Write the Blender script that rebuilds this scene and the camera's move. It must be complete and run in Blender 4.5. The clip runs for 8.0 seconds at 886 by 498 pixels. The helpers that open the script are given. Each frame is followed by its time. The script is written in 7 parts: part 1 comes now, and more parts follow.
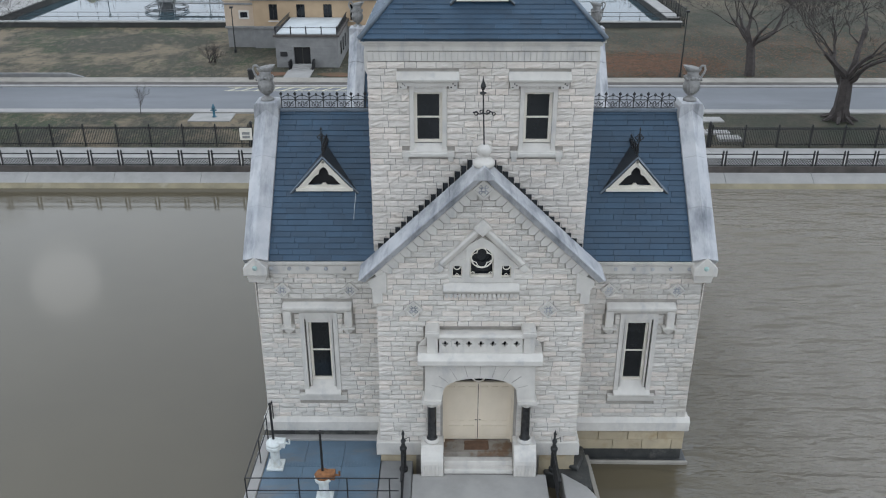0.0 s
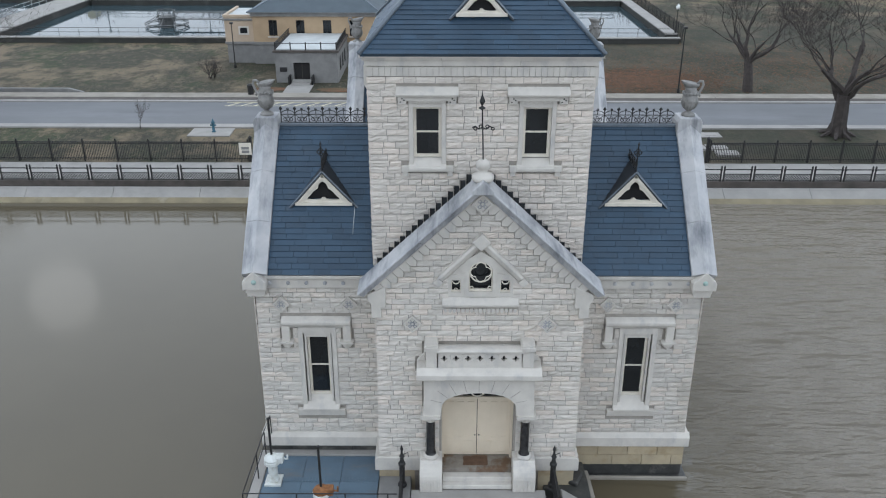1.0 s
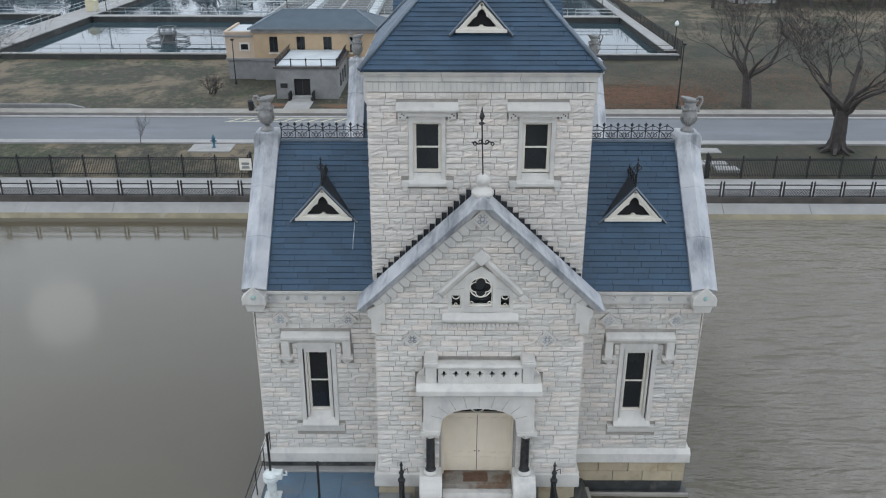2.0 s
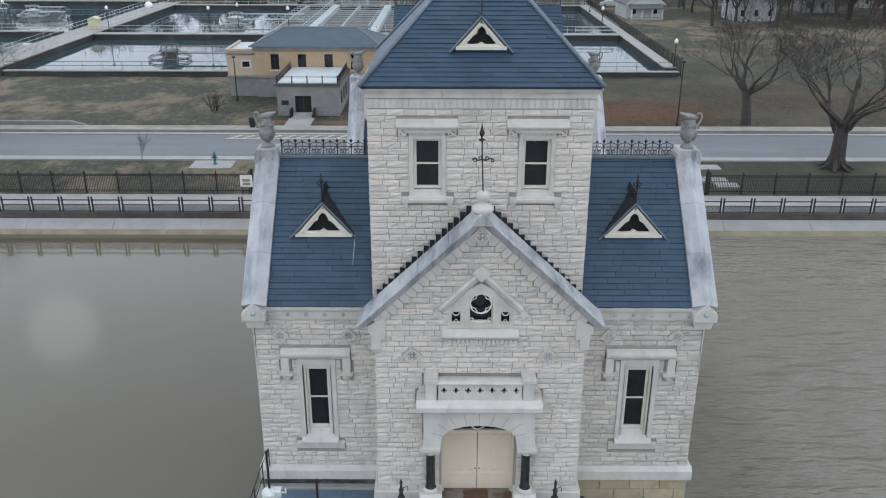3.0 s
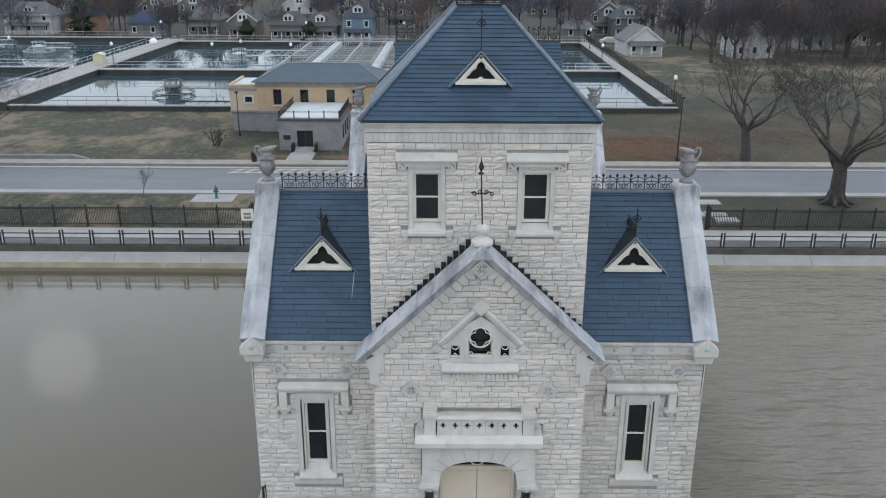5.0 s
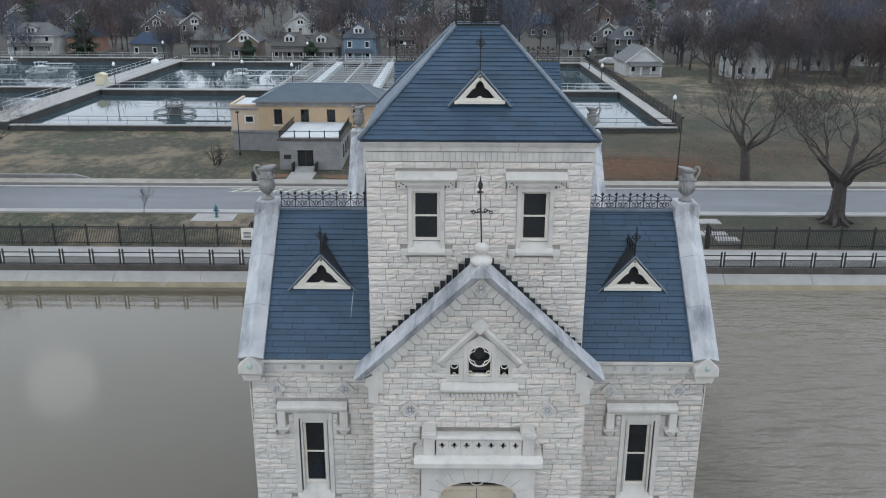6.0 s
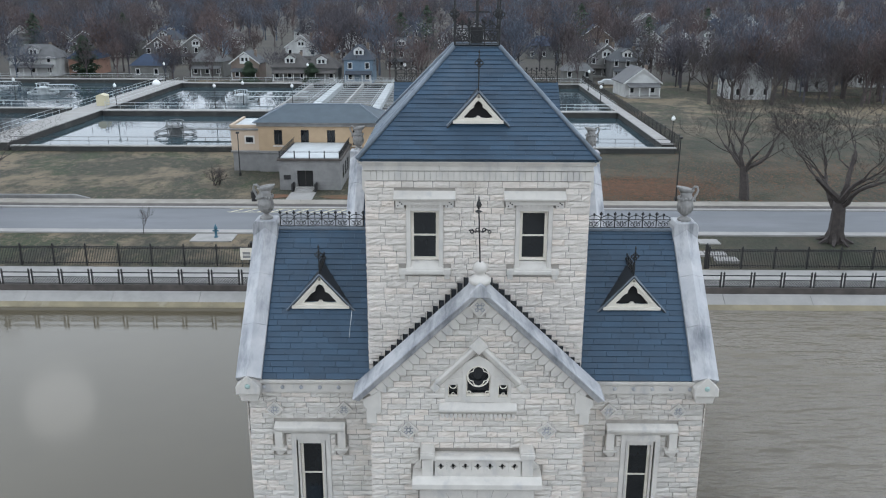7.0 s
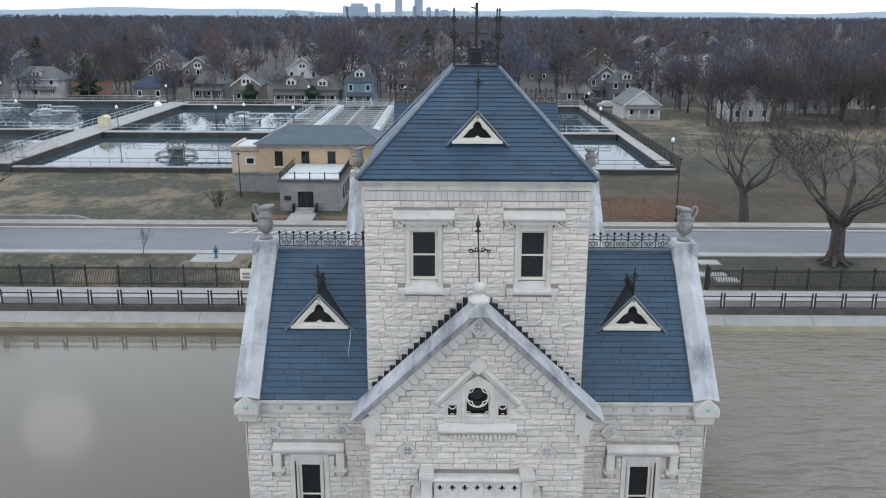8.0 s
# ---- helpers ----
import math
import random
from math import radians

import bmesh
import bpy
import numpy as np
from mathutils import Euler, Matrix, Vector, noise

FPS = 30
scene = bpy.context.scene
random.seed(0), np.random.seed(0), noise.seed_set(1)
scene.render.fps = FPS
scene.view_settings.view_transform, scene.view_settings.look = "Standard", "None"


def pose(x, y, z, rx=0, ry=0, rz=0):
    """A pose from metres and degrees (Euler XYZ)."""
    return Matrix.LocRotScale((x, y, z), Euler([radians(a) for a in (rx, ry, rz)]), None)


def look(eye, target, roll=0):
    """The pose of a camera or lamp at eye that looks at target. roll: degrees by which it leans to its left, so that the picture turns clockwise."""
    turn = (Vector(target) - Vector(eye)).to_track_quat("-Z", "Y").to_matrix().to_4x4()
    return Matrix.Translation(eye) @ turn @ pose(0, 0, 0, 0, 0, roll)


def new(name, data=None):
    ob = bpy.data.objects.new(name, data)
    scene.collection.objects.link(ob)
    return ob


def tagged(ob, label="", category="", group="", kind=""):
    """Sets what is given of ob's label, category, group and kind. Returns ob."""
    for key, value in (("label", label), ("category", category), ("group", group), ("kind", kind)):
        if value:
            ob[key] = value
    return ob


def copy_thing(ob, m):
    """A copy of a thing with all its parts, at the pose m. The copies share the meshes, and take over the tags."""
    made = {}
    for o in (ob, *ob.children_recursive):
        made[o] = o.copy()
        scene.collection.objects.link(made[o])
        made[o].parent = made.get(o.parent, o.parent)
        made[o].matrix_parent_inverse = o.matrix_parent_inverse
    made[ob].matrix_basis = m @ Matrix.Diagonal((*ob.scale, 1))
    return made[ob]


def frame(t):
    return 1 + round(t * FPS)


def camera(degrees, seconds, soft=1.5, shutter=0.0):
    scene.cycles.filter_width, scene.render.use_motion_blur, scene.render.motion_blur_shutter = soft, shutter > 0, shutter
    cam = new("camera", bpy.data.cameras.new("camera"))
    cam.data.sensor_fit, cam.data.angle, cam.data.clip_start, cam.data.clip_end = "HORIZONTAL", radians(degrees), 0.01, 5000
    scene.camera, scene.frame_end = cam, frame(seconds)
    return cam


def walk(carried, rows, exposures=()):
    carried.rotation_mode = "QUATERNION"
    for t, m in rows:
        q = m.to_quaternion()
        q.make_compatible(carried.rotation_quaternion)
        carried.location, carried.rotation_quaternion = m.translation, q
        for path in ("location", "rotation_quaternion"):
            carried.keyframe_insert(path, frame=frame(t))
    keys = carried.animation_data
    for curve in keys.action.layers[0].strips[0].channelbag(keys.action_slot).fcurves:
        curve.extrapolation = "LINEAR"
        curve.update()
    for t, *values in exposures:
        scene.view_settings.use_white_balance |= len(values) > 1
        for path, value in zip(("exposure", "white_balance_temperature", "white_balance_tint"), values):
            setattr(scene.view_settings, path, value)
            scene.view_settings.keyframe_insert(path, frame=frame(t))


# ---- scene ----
cam = camera(55.5, 8.0, soft=1.15)
PATH = [
    (0, (-1.148, -24.127, 19.456), (-1.157, -21.716, 18.316), 0.00),
    (0.5, (-1.155, -24.132, 19.445), (-1.163, -21.711, 18.326), 0.10),
    (1, (-1.159, -24.135, 19.435), (-1.164, -21.705, 18.339), 0.10),
    (1.5, (-1.159, -24.136, 19.425), (-1.163, -21.695, 18.351), 0.10),
    (3, (-1.139, -24.128, 19.398), (-1.146, -21.658, 18.396), 0.10),
    (3.5, (-1.127, -24.123, 19.388), (-1.134, -21.642, 18.412), 0.10),
    (4, (-1.113, -24.117, 19.377), (-1.119, -21.625, 18.426), 0.20),
    (4.5, (-1.097, -24.110, 19.365), (-1.106, -21.610, 18.439), 0.20),
    (6, (-1.040, -24.088, 19.318), (-1.053, -21.557, 18.476), 0.20),
    (6.5, (-1.020, -24.081, 19.297), (-1.033, -21.540, 18.487), 0.20),
    (7, (-0.999, -24.075, 19.274), (-1.012, -21.524, 18.494), 0.20),
    (7.5, (-0.978, -24.069, 19.248), (-0.993, -21.509, 18.498), 0.20),
    (8, (-0.958, -24.065, 19.218), (-0.973, -21.495, 18.503), 0.20),
]
walk(cam, [(t, look(e, g, r)) for t, e, g, r in PATH], [(0.0, 0.45), (3.0, 0.46), (6.0, 0.50), (6.5, 0.58), (7.5, 0.61), (8.0, 0.63)])
# ---- world, sun ----
world = bpy.data.worlds.new("overcast_sky")
scene.world = world
world.use_nodes = True
nt = world.node_tree
sky = nt.nodes.new("ShaderNodeTexSky")
sky.sky_type = "NISHITA"
sky.sun_disc = False
sky.sun_elevation = radians(25)
sky.sun_rotation = radians(333)
sky.air_density = 1.0
sky.dust_density = 1.0
grey = nt.nodes.new("ShaderNodeHueSaturation")
grey.inputs["Saturation"].default_value = 0.45
nt.links.new(sky.outputs[0], grey.inputs["Color"])
# a closed cloud cover evens the sky out; the sun only glows through it
cloud = nt.nodes.new("ShaderNodeMix")
cloud.data_type = "RGBA"
cloud.inputs["Factor"].default_value = 0.975
cloud.inputs[7].default_value = (6.05, 6.80, 7.80, 1)
nt.links.new(grey.outputs[0], cloud.inputs[6])
nt.links.new(cloud.outputs[2], nt.nodes["Background"].inputs[0])
nt.nodes["Background"].inputs[1].default_value = 0.15
sun = new("sun", bpy.data.lights.new("sun", "SUN"))
sun.data.energy = 0.0018
sun.data.angle = radians(4)
sun.data.color = (1.0, 0.985, 0.96)
sun.matrix_world = look((-24.6, 48.3, 25.3), (0, 0, 0))


# ---- materials ----
def ramp_mix(t, fac, a, b):
    n = t.nodes.new("ShaderNodeMix")
    n.data_type = "RGBA"
    t.links.new(fac, n.inputs["Factor"])
    for k, v in ((6, a), (7, b)):
        if not isinstance(v, tuple):
            t.links.new(v, n.inputs[k])
        else:
            n.inputs[k].default_value = (*v, 1)
    return n.outputs[2]


def noise_of(t, pos, scale, detail=5, rough=0.6, stretch=(1, 1, 1)):
    m = t.nodes.new("ShaderNodeVectorMath")
    m.operation = "MULTIPLY"
    m.inputs[1].default_value = stretch
    t.links.new(pos, m.inputs[0])
    n = t.nodes.new("ShaderNodeTexNoise")
    n.inputs["Scale"].default_value = scale
    n.inputs["Detail"].default_value = detail
    n.inputs["Roughness"].default_value = rough
    t.links.new(m.outputs[0], n.inputs["Vector"])
    return n.outputs["Fac"]


def span(t, x, a, b, c=0.0, d=1.0):
    n = t.nodes.new("ShaderNodeMapRange")
    for i, v in enumerate((a, b, c, d)):
        n.inputs[1 + i].default_value = v
    t.links.new(x, n.inputs[0])
    return n.outputs[0]


def mat(name, c1, c2=None, scale=3.0, rough=0.7, metal=0.0, fine=25.0, bump=0.15, stain=None, stain_scale=0.5,
        stain_at=(0.55, 0.75), pieces=0.0, island=0.0, stretch=(1, 1, 1), depth=0.02, stain_stretch=(1, 1, 1), warm=None):
    """A surface of two tones, a stain and fine relief, at real size."""
    m = bpy.data.materials.new(name)
    m.use_nodes = True
    t = m.node_tree
    p = t.nodes["Principled BSDF"]
    pos = t.nodes.new("ShaderNodeNewGeometry")
    c2 = c2 or tuple(v * 0.75 for v in c1)
    f = span(t, noise_of(t, pos.outputs["Position"], scale, stretch=stretch), 0.35, 0.65)
    col = ramp_mix(t, f, c1, c2)
    if stain:
        s = span(t, noise_of(t, pos.outputs["Position"], stain_scale, 6, 0.65, stain_stretch), *stain_at)
        col = ramp_mix(t, s, col, stain)
    for amount, node, out in ((pieces, "ShaderNodeObjectInfo", "Random"), (island, "ShaderNodeNewGeometry", "Random Per Island")):
        if amount:
            n = t.nodes.new(node)
            h = t.nodes.new("ShaderNodeHueSaturation")
            t.links.new(span(t, n.outputs[out], 0, 1, 1 - amount, 1 + amount), h.inputs["Value"])
            t.links.new(col, h.inputs["Color"])
            col = h.outputs[0]
    if warm:
        for node, out in (("ShaderNodeObjectInfo", "Random"), ("ShaderNodeNewGeometry", "Random Per Island")):
            n = t.nodes.new(node)
            col = ramp_mix(t, span(t, n.outputs[out], 0.55, 1.0, 0, 0.36), col, warm)
    t.links.new(col, p.inputs["Base Color"])
    p.inputs["Roughness"].default_value = rough
    p.inputs["Metallic"].default_value = metal
    if bump:
        b = t.nodes.new("ShaderNodeBump")
        b.inputs["Strength"].default_value = bump
        b.inputs["Distance"].default_value = depth
        t.links.new(noise_of(t, pos.outputs["Position"], fine, 6, 0.65, stretch), b.inputs["Height"])
        t.links.new(b.outputs[0], p.inputs["Normal"])
    return m


ROCK = mat("rock_faced_limestone", (0.72, 0.675, 0.615), (0.59, 0.553, 0.503), 2.6, 0.85, fine=7.5, bump=1.0, depth=0.07, stretch=(0.6, 0.6, 1.7),
           stain=(0.42, 0.365, 0.29), stain_scale=0.42, stain_at=(0.55, 0.85), pieces=0.11, island=0.11, warm=(0.70, 0.56, 0.46))
MORTAR = mat("mortar", (0.36, 0.33, 0.29), (0.28, 0.255, 0.225), 4, 0.9)
DRESSED = mat("dressed_limestone", (0.60, 0.565, 0.512), (0.51, 0.478, 0.435), 1.6, 0.75, fine=40, bump=0.12,
              stain=(0.36, 0.355, 0.355), stain_scale=1.1, stain_at=(0.53, 0.78), stain_stretch=(1.4, 1.4, 0.6))
COPING = mat("weathered_coping", (0.48, 0.475, 0.475), (0.36, 0.365, 0.38), 1.2, 0.7, fine=22, bump=0.2,
             stain=(0.13, 0.14, 0.155), stain_scale=1.0, stain_at=(0.46, 0.68), stain_stretch=(1.6, 0.4, 0.4))
BASESTONE = mat("ochre_base_stone", (0.44, 0.36, 0.24), (0.36, 0.30, 0.21), 1.5, 0.85, fine=20, bump=0.3,
                stain=(0.25, 0.16, 0.06), stain_scale=0.6, pieces=0.1)
# wet footings; also paints the shadow on the left base stones
WET_SHADED = mat("wet_and_shaded_stone", (0.06, 0.06, 0.055), (0.03, 0.03, 0.03), 2, 0.5, fine=12, bump=0.3, stain=(0.18, 0.17, 0.15), stain_scale=1.3)
SLATE = mat("blue_slate", (0.023, 0.054, 0.090), (0.018, 0.043, 0.073), 1.4, 0.55, fine=30, bump=0.2,
            stain=(0.055, 0.083, 0.115), stain_scale=0.7, stain_at=(0.56, 0.9), pieces=0.15, island=0.15)
LEAD = mat("lead_sheet", (0.17, 0.20, 0.235), (0.12, 0.145, 0.17), 2, 0.5, metal=0.2, fine=18, bump=0.15)
FLASHING = mat("black_flashing", (0.022, 0.024, 0.026), (0.035, 0.037, 0.04), 5, 0.45, fine=30, bump=0.1)
IRON = mat("black_iron", (0.010, 0.010, 0.011), (0.017, 0.016, 0.015), 6, 0.6, fine=60, bump=0.15)
CREAM = mat("cream_paint", (0.70, 0.605, 0.475), (0.65, 0.56, 0.435), 1.3, 0.5, fine=60, bump=0.05)
WHITEWOOD = mat("white_painted_wood", (0.72, 0.67, 0.58), (0.64, 0.59, 0.50), 2.0, 0.55, fine=60, bump=0.06)
MARBLE = mat("black_marble", (0.012, 0.012, 0.013), (0.035, 0.034, 0.033), 6, 0.2, fine=8, bump=0.02)
GLASS = mat("dark_window_glass", (0.010, 0.012, 0.014), (0.014, 0.016, 0.018), 1, 0.06, bump=0)
# near-black: paints the shade inside openings, and colours the annex door
DARK = mat("black_door_and_shade", (0.012, 0.012, 0.013), (0.018, 0.017, 0.016), 1, 0.9, bump=0)
CONCRETE = mat("pale_concrete", (0.325, 0.31, 0.29), (0.265, 0.255, 0.24), 0.7, 0.85, fine=15, bump=0.15,
               stain=(0.25, 0.24, 0.215), stain_scale=0.35, stain_at=(0.55, 0.8))
DARKSTONE = mat("dark_kerb_stone", (0.055, 0.048, 0.042), (0.10, 0.085, 0.075), 1.2, 0.85, fine=10, bump=0.3)
ASPHALT = mat("worn_asphalt", (0.155, 0.16, 0.168), (0.125, 0.13, 0.138), 0.35, 0.8, fine=30, bump=0.15,
              stain=(0.20, 0.205, 0.218), stain_scale=0.12, stretch=(0.3, 1, 1), stain_stretch=(0.35, 1, 1))
DECK = mat("blue_grey_deck_plate", (0.10, 0.155, 0.205), (0.085, 0.125, 0.165), 1.0, 0.5, fine=14, bump=0.3,
           stain=(0.13, 0.14, 0.15), stain_scale=0.9, stain_at=(0.52, 0.66), stain_stretch=(0.4, 1.4, 1))
WHITEIRON = mat("white_painted_iron", (0.66, 0.68, 0.66), (0.56, 0.58, 0.55), 4, 0.45, fine=20, bump=0.1,
                stain=(0.42, 0.40, 0.34), stain_scale=3)
RUST = mat("rusted_iron", (0.30, 0.13, 0.05), (0.16, 0.07, 0.03), 7, 0.9, fine=25, bump=0.4)
MATBROWN = mat("brown_coir", (0.13, 0.075, 0.045), (0.09, 0.05, 0.03), 5, 0.95, fine=60, bump=0.4)
BARK = mat("grey_brown_bark", (0.070, 0.058, 0.052), (0.044, 0.037, 0.034), 3, 0.95, fine=9, bump=0.5, depth=0.05)
# the last tone is bluer: distance haze put into the twig colour
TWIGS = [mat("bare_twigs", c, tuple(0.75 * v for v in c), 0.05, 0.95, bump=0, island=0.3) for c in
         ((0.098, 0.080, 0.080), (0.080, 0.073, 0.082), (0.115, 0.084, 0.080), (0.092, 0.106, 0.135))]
EVERGREEN = mat("conifer_needles", (0.022, 0.042, 0.022), (0.03, 0.052, 0.026), 1.5, 0.9, bump=0, island=0.3)
TANBRICK = mat("tan_brick", (0.45, 0.325, 0.205), (0.39, 0.28, 0.175), 0.8, 0.85, fine=12, bump=0.15)
TANSTUCCO = mat("pale_tan_stucco", (0.50, 0.39, 0.29), (0.45, 0.35, 0.26), 0.8, 0.85, fine=12, bump=0.15)
GREYBLOCK = mat("grey_stone_block", (0.24, 0.235, 0.225), (0.19, 0.185, 0.18), 1.1, 0.85, fine=8, bump=0.3, island=0.08)
GREYROOF = mat("grey_roofing", (0.062, 0.085, 0.102), (0.050, 0.068, 0.083), 0.8, 0.7, fine=8, bump=0.2, island=0.12)
MEMBRANE = mat("pale_roof_membrane", (0.50, 0.52, 0.52), (0.40, 0.42, 0.42), 0.6, 0.6, fine=6, bump=0.1)
GALV = mat("galvanised_rail", (0.50, 0.52, 0.52), (0.42, 0.44, 0.44), 2, 0.45, metal=0.3, bump=0)
URNSTONE = mat("weathered_urn_stone", (0.30, 0.29, 0.275), (0.22, 0.215, 0.205), 5, 0.85, fine=22, bump=0.5, stain=(0.13, 0.125, 0.12), stain_scale=4)
VERDIGRIS = mat("verdigris", (0.30, 0.44, 0.40), (0.36, 0.44, 0.42), 8, 0.8)
DARKSTEEL = mat("dark_grey_steel", (0.10, 0.105, 0.105), (0.16, 0.16, 0.155), 2, 0.5, metal=0.2)
TEAL = mat("teal_paint", (0.03, 0.12, 0.17), (0.025, 0.09, 0.13), 4, 0.4, bump=0.05)
YELLOW = mat("faded_yellow_paint", (0.58, 0.52, 0.36), (0.52, 0.46, 0.31), 1, 0.6, bump=0.05)
GLOBE = mat("opal_glass_globe", (0.80, 0.80, 0.78), (0.76, 0.76, 0.74), 1, 0.25, bump=0)
# pale blue base colour holds the haze in front of the hills
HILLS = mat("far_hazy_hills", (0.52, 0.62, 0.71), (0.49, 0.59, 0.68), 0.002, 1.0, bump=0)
# skyline facades: blue of the distance haze mixed into the colour
TOWERFAR = mat("hazed_city_facade", (0.27, 0.34, 0.42), (0.33, 0.39, 0.46), 0.02, 0.8, bump=0, pieces=0.15)


def grass_material():
    m = mat("winter_lawn", (0.045, 0.040, 0.025), (0.026, 0.028, 0.014), 0.5, 0.95, fine=4, bump=0.6, depth=0.1,
            stain=(0.155, 0.119, 0.075), stain_scale=0.10, stain_at=(0.475, 0.56), stain_stretch=(1, 0.8, 1))
    t = m.node_tree
    p = t.nodes["Principled BSDF"]
    col = p.inputs["Base Color"].links[0].from_socket
    pos = t.nodes.new("ShaderNodeNewGeometry").outputs["Position"]
    g = span(t, noise_of(t, pos, 0.12, 8, 0.75, (1, 0.7, 1)), 0.53, 0.58, 0, 0.9)
    col = ramp_mix(t, g, col, (0.026, 0.037, 0.013))
    d = span(t, noise_of(t, pos, 0.7, 8, 0.8, (1, 0.5, 1)), 0.53, 0.60, 0, 0.75)
    col = ramp_mix(t, d, col, (0.028, 0.024, 0.016))
    e = span(t, noise_of(t, pos, 1.7, 9, 0.85, (1, 0.45, 1)), 0.52, 0.58, 0, 0.75)
    col = ramp_mix(t, e, col, (0.118, 0.098, 0.062))
    # towards the park trees the lawn is darker, green and short of straw
    xyz = t.nodes.new("ShaderNodeSeparateXYZ")
    t.links.new(pos, xyz.inputs[0])
    under = t.nodes.new("ShaderNodeMath")
    under.operation = "MULTIPLY"
    t.links.new(span(t, xyz.outputs[0], 4, 20, 0, 0.72), under.inputs[0])
    t.links.new(span(t, xyz.outputs[1], 92, 108, 1, 0), under.inputs[1])
    dark_green = ramp_mix(t, span(t, noise_of(t, pos, 0.35, 7, 0.75), 0.42, 0.60), (0.020, 0.024, 0.011), (0.042, 0.034, 0.021))
    t.links.new(ramp_mix(t, under.outputs[0], col, dark_green), p.inputs["Base Color"])
    return m


STAINEDSTONE = mat("stained_threshold", (0.26, 0.235, 0.20), (0.18, 0.155, 0.13), 2.5, 0.8, fine=18, bump=0.2, stain=(0.14, 0.085, 0.05), stain_scale=1.6, stain_at=(0.48, 0.62))
WOODFLOOR = mat("woodland_floor", (0.060, 0.050, 0.040), (0.040, 0.038, 0.028), 0.08, 0.95, fine=1.5, bump=0.4, depth=0.1, stain=(0.10, 0.085, 0.060), stain_scale=0.03)
FOOTPATH = mat("tan_footpath_concrete", (0.30, 0.275, 0.235), (0.24, 0.22, 0.19), 0.7, 0.9, fine=15, bump=0.15, stain=(0.17, 0.15, 0.12), stain_scale=0.3, stain_at=(0.5, 0.75))
# wet tide line; its ochre tint paints the bank's reflection at the waterline
WET_REFLECTION = mat("wet_concrete_reflection", (0.24, 0.20, 0.12), (0.17, 0.14, 0.085), 0.8, 0.6, fine=15, bump=0.15, stain=(0.30, 0.27, 0.20), stain_scale=0.5)
LAWN = grass_material()
LEAFMOULD = mat("fallen_leaves", (0.15, 0.070, 0.034), (0.085, 0.05, 0.028), 1.2, 0.95, fine=9, bump=0.5, stain=(0.07, 0.07, 0.03), stain_scale=0.4)


def water_material(name, deep, ripple_x, gloss=0.025, ior=1.33):
    m = bpy.data.materials.new(name)
    m.use_nodes = True
    t = m.node_tree
    p = t.nodes["Principled BSDF"]
    pos = t.nodes.new("ShaderNodeNewGeometry").outputs["Position"]
    f = span(t, noise_of(t, pos, 0.05, 4), 0.35, 0.65)
    p.inputs["Roughness"].default_value = gloss
    p.inputs["IOR"].default_value = ior
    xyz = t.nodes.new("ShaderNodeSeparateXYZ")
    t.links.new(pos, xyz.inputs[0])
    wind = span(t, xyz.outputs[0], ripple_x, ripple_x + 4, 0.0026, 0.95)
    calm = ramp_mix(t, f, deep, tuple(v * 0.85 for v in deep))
    # rippled side: reflected sky brightness is put into a lighter body colour
    sky_sheen = (1.9 * deep[0], 2.0 * deep[1], 2.5 * deep[2])
    t.links.new(ramp_mix(t, span(t, xyz.outputs[0], ripple_x + 1, ripple_x + 7), calm, sky_sheen), p.inputs["Base Color"])
    b = t.nodes.new("ShaderNodeBump")
    b.inputs["Distance"].default_value = 1.4
    t.links.new(wind, b.inputs["Strength"])
    big = noise_of(t, pos, 0.75, 5, 0.5, (0.5, 1.5, 1))
    t.links.new(big, b.inputs["Height"])
    t.links.new(b.outputs[0], p.inputs["Normal"])
    return m


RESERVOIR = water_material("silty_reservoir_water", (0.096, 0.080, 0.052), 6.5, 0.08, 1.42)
BASINWATER = water_material("settling_basin_water", (0.040, 0.064, 0.074), 5000.0, 0.03, 1.19)


